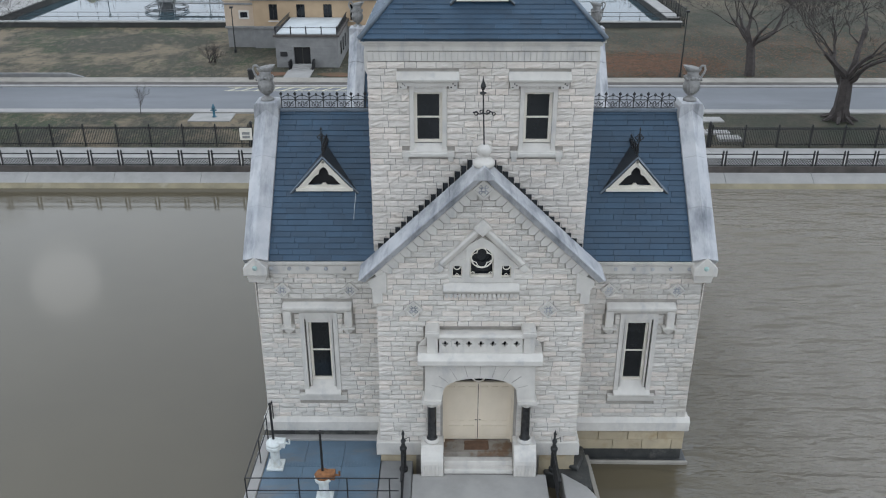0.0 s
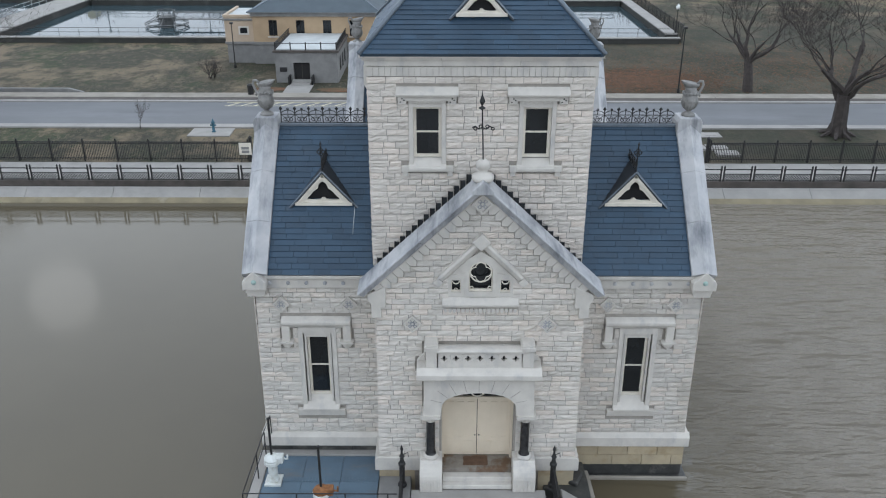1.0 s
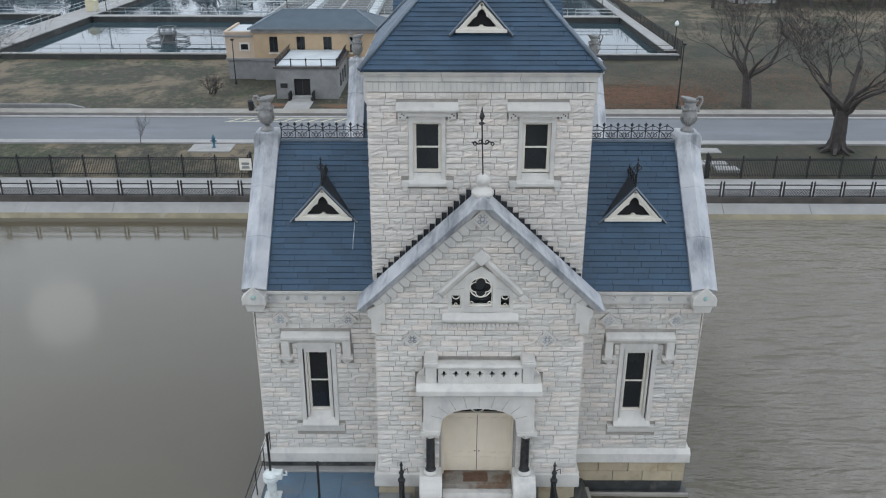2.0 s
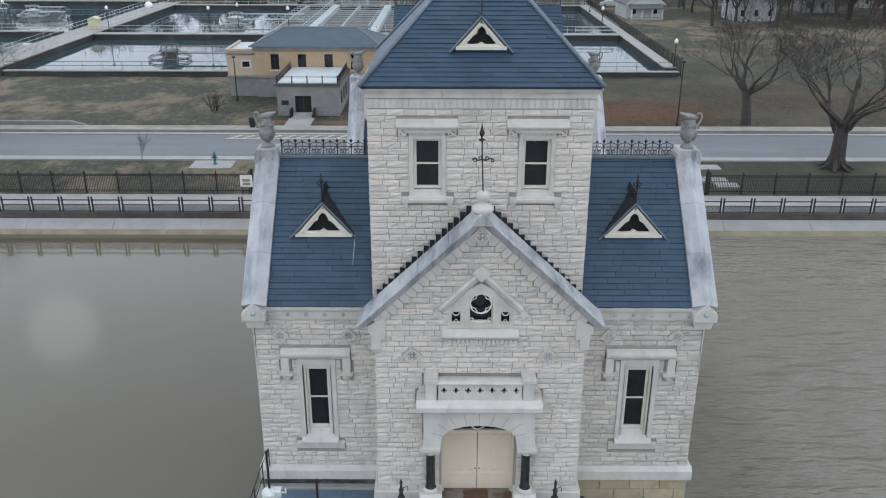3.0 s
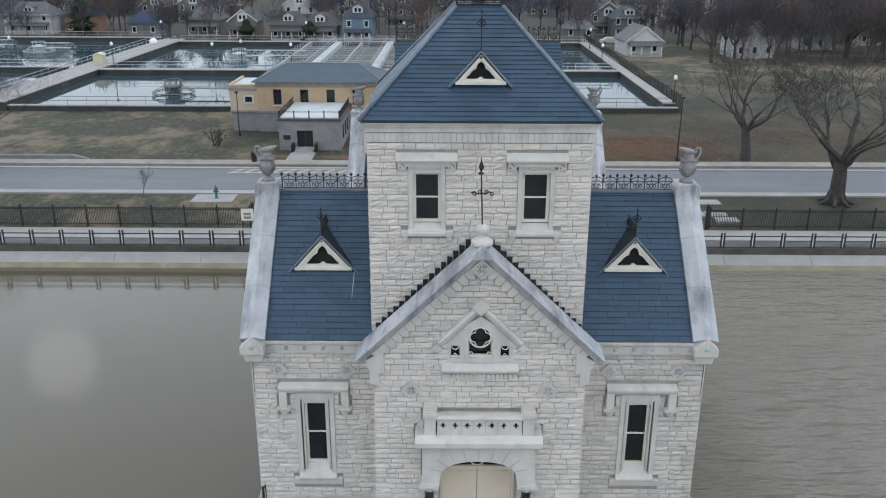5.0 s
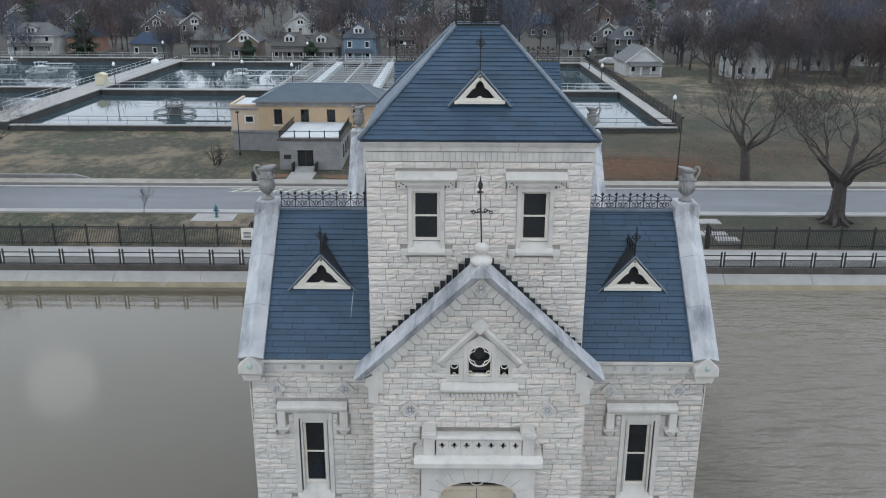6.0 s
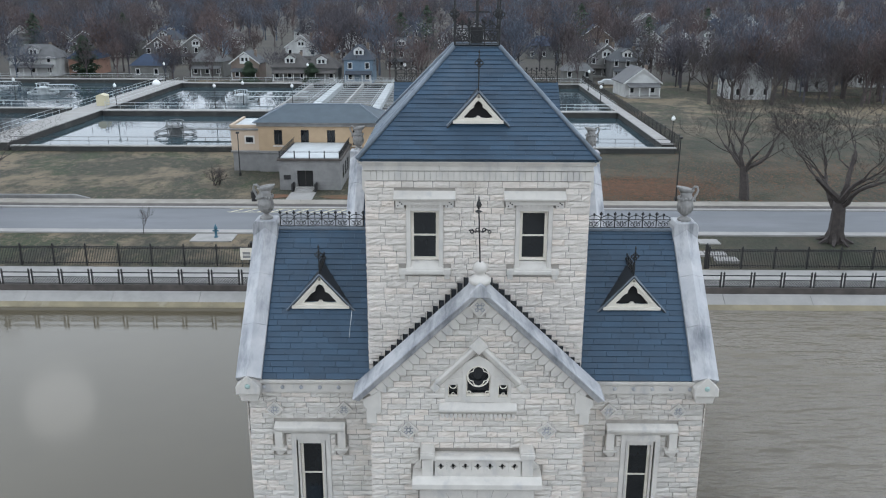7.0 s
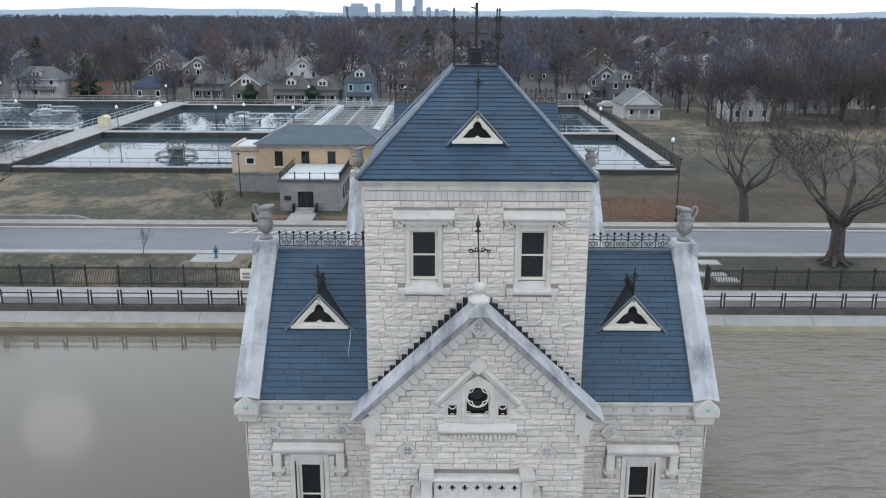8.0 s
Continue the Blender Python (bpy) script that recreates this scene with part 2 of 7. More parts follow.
# ---- mesh building ----
class Shape:
    """Collects vertices and faces of one mesh."""

    def __init__(self):
        self.v, self.f = [], []

    def add(self, verts, faces):
        k = len(self.v)
        self.v += [tuple(p) for p in verts]
        self.f += [tuple(i + k for i in f) for f in faces]
        return self

    def box(self, x0, x1, y0, y1, z0, z1):
        v = [(x, y, z) for z in (z0, z1) for y in (y0, y1) for x in (x0, x1)]
        return self.add(v, [(0, 2, 3, 1), (4, 5, 7, 6), (0, 1, 5, 4), (2, 6, 7, 3), (0, 4, 6, 2), (1, 3, 7, 5)])

    def prism(self, pts, a, b, axis="y"):
        """Extrudes a polygon: (x, z) along y, (y, z) along x or (x, y) along z."""
        put = {"y": lambda p, w: (p[0], w, p[1]), "x": lambda p, w: (w, p[0], p[1]), "z": lambda p, w: (p[0], p[1], w)}[axis]
        n = len(pts)
        return self.add([put(p, a) for p in pts] + [put(p, b) for p in pts],
                        [tuple(range(n)), tuple(range(2 * n - 1, n - 1, -1))] + [(i, i + n, (i + 1) % n + n, (i + 1) % n) for i in range(n)])

    def loft(self, rings, cap=True, close=True):
        n = len(rings[0])
        faces = []
        for k in range(len(rings) - 1):
            for i in range(n if close else n - 1):
                j = (i + 1) % n
                faces.append((k * n + i, k * n + j, (k + 1) * n + j, (k + 1) * n + i))
        if cap:
            faces += [tuple(range(n - 1, -1, -1)), tuple(range((len(rings) - 1) * n, len(rings) * n))]
        return self.add([p for r in rings for p in r], faces)

    def path(self, pts, r, n=5, r1=None):
        """A round bar along a line of points, tapering from r to r1."""
        pts = [Vector(p) for p in pts]
        r1 = r if r1 is None else r1
        rings = []
        for i, p in enumerate(pts):
            d = (pts[min(i + 1, len(pts) - 1)] - pts[max(i - 1, 0)]).normalized()
            u = d.cross(Vector((0.31, 0.95, 0.07)) if abs(d.y) < 0.9 else Vector((1, 0, 0))).normalized()
            w = d.cross(u)
            q = r + (r1 - r) * i / (len(pts) - 1)
            rings.append([p + q * (math.cos(a) * u + math.sin(a) * w) for a in [2 * math.pi * k / n for k in range(n)]])
        return self.loft(rings)

    def ring(self, c, R, r, axis="y", n=12, m=4, a0=0.0, a1=360.0):
        c = Vector(c)
        e = {"y": (Vector((1, 0, 0)), Vector((0, 0, 1))), "x": (Vector((0, 1, 0)), Vector((0, 0, 1))), "z": (Vector((1, 0, 0)), Vector((0, 1, 0)))}[axis]
        return self.path([c + R * (math.cos(a) * e[0] + math.sin(a) * e[1]) for a in [radians(a0 + (a1 - a0) * k / n) for k in range(n + 1)]], r, m)

    def lathe(self, profile, c=(0, 0, 0), n=16):
        return self.loft([[(c[0] + r * math.cos(2 * math.pi * k / n), c[1] + r * math.sin(2 * math.pi * k / n), c[2] + z) for k in range(n)] for r, z in profile])

    def plate(self, outer, inner, c, y0, y1, n=40):
        """A plate in the x-z plane, between the outer outline and a hole; both are star-shaped round c."""
        def at(poly, a):
            d, best = (math.cos(a), math.sin(a)), 1e9
            for i in range(len(poly)):
                p, q = poly[i], poly[(i + 1) % len(poly)]
                ex, ez, px, pz = q[0] - p[0], q[1] - p[1], p[0] - c[0], p[1] - c[1]
                det = d[0] * -ez + ex * d[1]
                if abs(det) < 1e-9:
                    continue
                s = (px * -ez + ex * pz) / det
                k = (d[0] * pz - d[1] * px) / det
                if s > 0 and -1e-6 <= k <= 1 + 1e-6:
                    best = min(best, s)
            return (c[0] + d[0] * best, c[1] + d[1] * best)
        angles = sorted(set([2 * math.pi * k / n + 0.001 for k in range(n)] + [math.atan2(p[1] - c[1], p[0] - c[0]) % (2 * math.pi) for p in list(outer) + (list(inner) if len(inner) < 9 else [])]))
        o, i = [at(outer, a) for a in angles], [at(inner, a) for a in angles]
        rings = [[(p[0], y, p[1]) for p in q] for q, y in ((o, y1), (o, y0), (i, y0), (i, y1))]
        return self.loft(rings, cap=False)

    def moved(self, m):
        self.v = [tuple(m @ Vector(p)) for p in self.v]
        return self

    def mesh(self, name, material, smooth=False):
        me = bpy.data.meshes.new(name)
        me.from_pydata(self.v, [], self.f)
        me.materials.append(material)
        if len(self.f) < 6000:
            bm = bmesh.new()
            bm.from_mesh(me)
            bmesh.ops.recalc_face_normals(bm, faces=bm.faces)
            bm.to_mesh(me)
            bm.free()
        if smooth:
            me.shade_smooth()
        me.update()
        return me


def part(name, shape, material, parent=None, label="", smooth=False, bevel=0.0):
    """Links a shape (or a ready mesh) as one mesh object under a thing or a part."""
    me = shape if isinstance(shape, bpy.types.Mesh) else shape.mesh(name, material, smooth)
    ob = new(name, me)
    ob.parent = parent
    if label:
        ob["label"] = label
    if bevel:
        b = ob.modifiers.new("worn_edge", "BEVEL")
        b.width, b.segments, b.limit_method, b.angle_limit = bevel, 2, "ANGLE", radians(40)
    return ob


def thing(name, label, category, m=None, group="", kind=""):
    ob = new(name)
    ob.empty_display_size = 0.2
    if m is not None:
        ob.matrix_basis = m
    return tagged(ob, label, category, group, kind)


def solo(name, shape, material, label, category, group="", kind="", smooth=False, bevel=0.0):
    return tagged(part(name, shape, material, None, "", smooth, bevel), label, category, group, kind)


def arch(cx, half, z0, z1, rise, n=10):
    """Outline of an opening with a rounded head: counter-clockwise in x-z."""
    pts = [(cx - half, z0), (cx + half, z0)]
    for k in range(n + 1):
        a = math.pi * k / n
        pts.append((cx + half * math.cos(a), z1 - rise + rise * math.sin(a)))
    return pts


rng = random.Random(7)
# ---- the ground, the water, the far shore ----
WATER_Z = -1.35
profile = [(-900, -0.3), (-62, -0.3), (-58, -3.0), (26.5, -3.0), (29.0, -2.05), (30.62, -0.95), (31.05, -0.85), (31.2, -0.32), (36, -0.25), (43, -0.05), (58, 0.0), (84, 0.0),
           (168, 0.0), (400, 0.0), (1500, 0.0), (4800, 0.0)]
ground = Shape()
xs = [-4500, -1500, -600, -300, -150, -80, -40, 0, 40, 80, 150, 300, 600, 1500, 4500]
ground.add([(x, y, z) for y, z in profile for x in xs], [(r * len(xs) + c, r * len(xs) + c + 1, (r + 1) * len(xs) + c + 1, (r + 1) * len(xs) + c)
                                                        for r in range(len(profile) - 1) for c in range(len(xs) - 1)])
sheet = tagged(part("ground", ground, LAWN), "patchy winter lawn, straw and dull green", "ground", kind="structure")
sheet.data.materials.append(WOODFLOOR)
for f in sheet.data.polygons:
    f.material_index = 1 if f.center.y > 168 else 0
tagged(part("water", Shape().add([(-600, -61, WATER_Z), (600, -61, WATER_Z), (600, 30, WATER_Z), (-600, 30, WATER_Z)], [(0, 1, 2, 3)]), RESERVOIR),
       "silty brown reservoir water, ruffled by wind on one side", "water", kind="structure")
bank = thing("embankment", "sloping pale concrete embankment slabs along the reservoir", "embankment", kind="structure")
slab = Shape().prism([(28.6, -1.95), (29.55, -1.30), (30.55, -0.68), (30.72, -0.62), (30.78, -0.72), (28.7, -2.2)], 0.012, 5.988, "x").mesh("slab", CONCRETE)
for i in range(-20, 20):
    part("slab", slab, CONCRETE, bank).location = (6 * i, rng.uniform(-0.015, 0.015), 0)
tagged(part("trim_tide_band", Shape().prism([(29.40, -1.395), (29.55, -1.284), (29.86, -1.092), (29.86, -1.13), (29.4, -1.44)], -120, 120, "x"), WET_REFLECTION), "wet band along the foot of the embankment, its ochre reflection painted in", "band", kind="structure")
tagged(part("kerb", Shape().box(-120, 120, 30.80, 31.15, -0.75, -0.22), DARKSTONE, bevel=0.02), "low dark stone kerb under the railing", "kerb", kind="structure")
walk_slab = thing("pavement", "pale concrete promenade between railing and fence", "pavement", kind="structure")
panel_mesh = Shape().box(0.01, 2.99, 31.15, 34.8, -0.5, -0.215).mesh("paving_slab", CONCRETE)
for i in range(-30, 30):
    part("paving_slab", panel_mesh, CONCRETE, walk_slab).location = (3 * i, 0, rng.uniform(-0.008, 0.004))
tagged(part("road", Shape().box(-400, 400, 44.1, 51.3, -0.3, 0.03), ASPHALT), "worn grey asphalt road with faint tracks", "road", kind="structure")
tagged(part("trim_kerb", Shape().box(-400, 400, 43.1, 44.05, -0.3, 0.09), CONCRETE, bevel=0.02), "pale concrete gutter and kerb of the road", "kerb", kind="structure")
tagged(part("trim_kerb_far", Shape().box(-400, 400, 51.35, 51.8, -0.3, 0.13), CONCRETE, bevel=0.02), "pale concrete kerb across the road", "kerb", kind="structure")
tagged(part("trim_verge", Shape().box(-400, 400, 51.8, 52.9, -0.3, 0.10), DARKSTONE), "bare earth verge beside the kerb", "verge", kind="structure")
far_walk = thing("pavement_far", "pale concrete footpath across the road", "pavement", kind="structure")
panel_mesh = Shape().box(0.01, 2.99, 52.9, 54.6, -0.3, 0.12).mesh("paving_slab", FOOTPATH)
for i in range(-34, 34):
    part("paving_slab", panel_mesh, FOOTPATH, far_walk).location = (3 * i, 0, rng.uniform(-0.008, 0.004))
solo("low_wall", Shape().box(-60, -37.0, 55.0, 55.3, -0.1, 0.40).prism([(-37.0, -0.1), (-37.0, 0.40), (-35.6, 0.05), (-35.6, -0.1)], 55.0, 55.3), GREYBLOCK,
     "low grey concrete retaining wall beside the footpath", "wall", bevel=0.03)
g = np.random.default_rng(5)
n = 16000
cx = np.concatenate([g.normal(18.0, 4.2, 9500), g.normal(38, 13, 6500)])
cy = np.concatenate([g.normal(60.8, 2.6, 9500), g.normal(67, 6.5, 6500)])
cy = np.maximum(cy, 110 - cy * (cy < 55.2)) * (cy < 55.2) + cy * (cy >= 55.2)
sz, an = g.uniform(0.05, 0.15, n), g.uniform(0, 2 * np.pi, n)
quad = []
for k in range(4):
    a = an + k * np.pi / 2
    quad.append(np.stack([cx + sz * np.cos(a), cy + sz * np.sin(a), 0.02 + g.uniform(0, 0.05, n)], 1))
me = bpy.data.meshes.new("leaf_litter")
me.from_pydata(np.stack(quad, 1).reshape(-1, 3), [], [(4 * k, 4 * k + 1, 4 * k + 2, 4 * k + 3) for k in range(n)])
me.materials.append(LEAFMOULD)
tagged(new("leaf_litter", me), "rust-brown fallen leaves scattered on the lawn", "leaves", kind="stuff")

# ---- cast-iron railing on the far shore ----
railing = thing("iron_railing", "black cast-iron railing with paired posts and lattice panels", "railing")
STEP = 2.08
post = Shape().lathe([(0.085, 0), (0.085, 0.12), (0.062, 0.16), (0.062, 0.75), (0.085, 0.80), (0.085, 0.88), (0.05, 0.92), (0.075, 1.0), (0.05, 1.08), (0.0, 1.14)], n=6).mesh("post", IRON)
rail = Shape().box(0.12, STEP - 0.12, -0.03, 0.03, 0.82, 0.885)
rail.add([(STEP / 2 + dx, dy, 0.853 + dz) for dx, dy, dz in ((-0.16, 0, 0), (0, -0.035, 0), (0, 0, 0.055), (0, 0.035, 0), (0, 0, -0.055), (0.16, 0, 0))],
         [(0, 1, 2), (0, 2, 3), (0, 3, 4), (0, 4, 1), (5, 2, 1), (5, 3, 2), (5, 4, 3), (5, 1, 4)])
rail = rail.mesh("top_rail", IRON)
lattice = Shape().box(0.12, STEP - 0.12, -0.018, 0.018, 0.50, 0.545).box(0.12, STEP - 0.12, -0.018, 0.018, 0.03, 0.075)
for k in range(-3, 11):
    for s in (1, -1):
        pts = []
        x = 0.12 + k * 0.19
        for zz in (0.06, 0.51):
            xx = x + (zz - 0.06) * (1 if s > 0 else -1) + (0 if s > 0 else 0.45)
            pts.append((xx, zz))
        (xa, za), (xb, zb) = pts
        lo, hi = 0.12, STEP - 0.12
        t0, t1 = 0.0, 1.0
        for lim, sign in ((lo, 1), (hi, -1)):
            da, db = sign * (xa - lim), sign * (xb - lim)
            if da < 0 and db < 0:
                t0, t1 = 1, 0
            elif da < 0:
                t0 = max(t0, da / (da - db))
            elif db < 0:
                t1 = min(t1, da / (da - db))
        if t1 > t0:
            lattice.path([(xa + (xb - xa) * q, 0.004 * s, za + (zb - za) * q) for q in (t0, t1)], 0.025, 4)
lattice = lattice.mesh("lattice", IRON)
for i in range(-24, 23):
    x = -0.72 + STEP * i
    for dx in (-0.105, 0.105):
        part("post", post, IRON, railing).location = (x + dx, 30.97, -0.22)
    part("top_rail", rail, IRON, railing).location = (x, 30.97, -0.22)
    part("lattice", lattice, IRON, railing).location = (x, 30.97, -0.22)

# ---- picket fence along the park ----
STEPF = 2.42


def picket_fence(x0, count, side):
    f = thing("picket_fence", "black iron picket fence standing on the lawn", "fence", group="park fences")
    pm = Shape().box(-0.05, 0.05, -0.05, 0.05, -0.1, 1.62).prism([(-0.05, 1.62), (0.05, 1.62), (0, 1.70)], -0.05, 0.05).mesh("post", IRON)
    rm = Shape().box(0, STEPF, -0.022, 0.022, 1.29, 1.345).mesh("rail", IRON)
    bars = Shape()
    for k in range(1, 20):
        x = STEPF * k / 20
        bars.box(x - 0.016, x + 0.016, -0.016, 0.016, 0.02, 1.50)
    bm_ = bars.mesh("fence_panel", IRON)
    for i in range(count):
        x = x0 + STEPF * i
        part("post", pm, IRON, f).location = (x, 35.2, -0.22)
        if i < count - 1:
            for dz in (0, -1.12, 0.10):
                part("rail", rm, IRON, f).location = (x, 35.2, -0.22 + dz)
            tagged(part("fence_panel", bm_, IRON, f), kind="stuff").location = (x, 35.2, -0.22)
    return f


picket_fence(-15.6 - STEPF * 14, 15, -1)
picket_fence(18.3, 13, 1)
gatepost = Shape().box(-0.10, 0.10, -0.10, 0.10, -0.1, 1.75).lathe([(0.14, 1.75), (0.14, 1.80), (0.02, 1.92)], n=8)
for x in (-15.4, 18.1):
    g = solo("gate_post", gatepost, IRON, "thick black iron gate post at the end of the fence", "post", group="gate posts", bevel=0.01)
    g.location = (x, 35.2, -0.22)
sign = thing("notice_board", "white notice board on two posts beside the fence", "sign", pose(-15.75, 34.95, -0.22))
part("board", Shape().box(-0.45, 0.45, -0.02, 0.02, 0.55, 1.45), WHITEWOOD, sign)
for x in (-0.38, 0.38):
    part("post", Shape().box(x - 0.03, x + 0.03, 0.02, 0.08, -0.1, 1.4), IRON, sign)
for z in (0.95, 0.68):
    part("printed_panel", Shape().box(-0.28, 0.28, -0.026, -0.02, z, z + 0.2), GREYBLOCK, sign)
hyd = thing("hydrant", "teal painted hydrant with a white cap on a concrete pad", "hydrant", pose(-19.9, 42.0, -0.06) @ Matrix.Diagonal((1.1, 1.1, 1.15, 1)))
part("barrel", Shape().lathe([(0.16, 0), (0.16, 0.08), (0.10, 0.12), (0.10, 0.62), (0.15, 0.66), (0.15, 0.72), (0.11, 0.80), (0.05, 0.9), (0.04, 0.98), (0, 0.99)], n=12), TEAL, hyd, smooth=True)
for s in (-1, 1):
    part("nozzle", Shape().path([(0, 0, 0.52), (s * 0.22, 0, 0.52)], 0.06, 8), TEAL, hyd)
pad = Shape().box(-21.8, -18.4, 40.9, 43.05, -0.3, -0.01)
solo("concrete_pad", pad, CONCRETE, "pale concrete pad in the verge", "pad", bevel=0.02)
for x, y, w, d in ((20.2, 41.6, 1.7, 1.3), (19.8, 38.4, 1.6, 1.1), (20.2, 36.9, 1.7, 1.1), (18.4, 38.4, 1.0, 1.1)):
    solo("access_hatch", Shape().box(x - w / 2, x + w / 2, y - d / 2, y + d / 2, -0.3, -0.03).box(x - w / 4, x + w / 4, y - d / 4, y + d / 4, -0.3, -0.005), CONCRETE,
         "pale concrete access hatch set in the lawn", "hatch", group="access hatches", bevel=0.02)
# ---- the gatehouse ----
house = thing("gatehouse", "pale limestone gatehouse with blue slate roofs standing in the reservoir", "gatehouse")
W = 1.37          # front plane of the wings
T = 1.40          # front plane of the tower


def stone_shape(w, h, seed, rough=0.030):
    """One rock-faced stone in x-z, proud towards -y, with a margin at the joints."""
    r = random.Random(seed)
    cols, rows = (5 if w > 0.4 else 4), 4
    s = Shape()
    top = []
    for j in range(rows):
        for i in range(cols):
            edge = i in (0, cols - 1) or j in (0, rows - 1)
            x, z = w * i / (cols - 1), h * j / (rows - 1)
            if edge:
                top.append((x, -0.014 - r.uniform(0, 0.008), z))
            else:
                top.append((x + r.uniform(-0.12, 0.12) * w / cols, -rough * r.uniform(0.5, 1.6), z + r.uniform(-0.2, 0.2) * h / rows))
    faces = [(j * cols + i, j * cols + i + 1, (j + 1) * cols + i + 1, (j + 1) * cols + i) for j in range(rows - 1) for i in range(cols - 1)]
    loop = [i for i in range(cols)] + [j * cols + cols - 1 for j in range(1, rows)] + [(rows - 1) * cols + i for i in range(cols - 2, -1, -1)] + [j * cols for j in range(rows - 2, 0, -1)]
    k = len(top)
    m = len(loop)
    skirt = [top[i] for i in loop] + [(top[i][0], 0.02, top[i][2]) for i in loop]
    faces += [(k + (a + 1) % m, k + a, k + m + a, k + m + (a + 1) % m) for a in range(m)]
    return s.add(top + skirt, faces)


def courses(z0, z1, left, right, blocked, seed, h=0.196, length=(0.32, 0.68)):
    """The stones of a wall, course by course: (x, z, w, h)."""
    r = random.Random(seed)
    n = max(1, round((z1 - z0) / h))
    h = (z1 - z0) / n
    out = []
    for c in range(n):
        a, b = z0 + c * h, z0 + (c + 1) * h
        runs = [(max(left(a), left(b)), min(right(a), right(b)))]
        for x0, x1, q0, q1 in blocked:
            if q0 < b - 0.05 and q1 > a + 0.05:
                runs = [p for u, v in runs for p in ((u, min(v, x0)), (max(u, x1), v)) if p[1] - p[0] > 0.06]
        for u, v in runs:
            x = u
            while v - x > 1e-6:
                w = r.uniform(*length)
                if v - x - w < 0.22:
                    w = v - x
                out.append((x, a, min(w, v - x), h))
                x += w
    return out


UNIT = [stone_shape(0.62, 0.25, s).mesh("stone", ROCK) for s in range(24)]


def lay(wall, stones, m, count, seed):
    """Lays stones on a wall whose front plane is x-z of the pose m: the first ones singly, the rest joined."""
    r = random.Random(seed)
    rest = Shape()
    gap = 0.009
    for i, (x, z, w, h) in enumerate(stones):
        if i < count:
            o = part("stone", r.choice(UNIT), ROCK, wall)
            o.matrix_basis = m @ Matrix.Translation((x + gap, 0, z + gap)) @ Matrix.Diagonal(((w - 2 * gap) / 0.62, 1, (h - 2 * gap) / 0.25, 1))
        else:
            s = stone_shape(w - 2 * gap, h - 2 * gap, seed * 5000 + i)
            rest.add([tuple(m @ Vector((p[0] + x + gap, p[1], p[2] + z + gap))) for p in s.v], s.f)
    if rest.v:
        tagged(part("stonework", rest, ROCK, wall), kind="stuff")


def wall_shape(x0, x1, z0, z1, holes, y0, y1):
    """A thick wall with rectangular openings right through it, in one piece."""
    xs_ = sorted({x0, x1, *[x for h in holes for x in h[:2]]})
    zs_ = sorted({z0, z1, *[z for h in holes for z in h[2:]]})
    solid = {}
    for i in range(len(xs_) - 1):
        for k in range(len(zs_) - 1):
            cx, cz = (xs_[i] + xs_[i + 1]) / 2, (zs_[k] + zs_[k + 1]) / 2
            solid[i, k] = not any(h[0] < cx < h[1] and h[2] < cz < h[3] for h in holes)
    at, verts, faces = {}, [], []

    def vert(i, j, k):
        if (i, j, k) not in at:
            at[i, j, k] = len(verts)
            verts.append((xs_[i], (y0, y1)[j], zs_[k]))
        return at[i, j, k]
    for (i, k), full in solid.items():
        if not full:
            continue
        a, b, c, d = (i, k), (i + 1, k), (i + 1, k + 1), (i, k + 1)
        faces.append(tuple(vert(p[0], 0, p[1]) for p in (a, b, c, d)))
        faces.append(tuple(vert(p[0], 1, p[1]) for p in (d, c, b, a)))
        for p, q, nb in ((a, b, (i, k - 1)), (b, c, (i + 1, k)), (c, d, (i, k + 1)), (d, a, (i - 1, k))):
            if not solid.get(nb, False):
                faces.append((vert(p[0], 0, p[1]), vert(p[0], 1, p[1]), vert(q[0], 1, q[1]), vert(q[0], 0, q[1])))
    return Shape().add(verts, faces)


# bay wall with gable: batter of about 1 in 80
DOOR = (-1.25, 1.25, 0.2, 3.3)
TRI = (-1.02, 1.02, 6.86, 8.12)
SPRING = 6.90


def bay_half(z):
    return 3.47 - 0.016 * (z - 0.8)


bay = part("bay_wall", Shape(), MORTAR, house)
s = wall_shape(-3.36, 3.36, -1.2, SPRING, [DOOR, (TRI[0], TRI[1], TRI[2], SPRING)], 0.03, 0.62)
s.prism([(-3.36, SPRING), (-1.02, SPRING), (-1.02, 9.25), (-3.36, 6.95)], 0.03, 0.62)
s.prism([(3.36, SPRING), (3.36, 6.95), (1.02, 9.25), (1.02, SPRING)], 0.03, 0.62)
s.prism([(-1.02, 8.12), (1.02, 8.12), (1.02, 9.25), (0, 10.25), (-1.02, 9.25)], 0.03, 0.62)
for x in (-3.36, 3.36 - 0.5):
    s.box(x, x + 0.5, 0.62, T, -1.2, SPRING)
bay.data = s.mesh("bay_wall", MORTAR)
gable_edge = lambda z: min(bay_half(z), (10.08 - z) / 0.945) if z > 6.6 else bay_half(z)
blocked = [(-1.32, 1.32, 0, 3.4), (-1.90, 1.90, 2.5, 4.10), (-2.12, 2.12, 4.06, 4.55), (-1.88, 1.88, 4.5, 5.2),
           (-1.02, 1.02, 6.5, 7.5), (-0.85, 0.85, 7.5, 8.05), (-0.45, 0.45, 8.0, 8.5)]
stones = courses(0.54, 9.9, lambda z: -gable_edge(z), gable_edge, blocked, 3)
lay(bay, stones, pose(0, 0, 0), 300, 11)
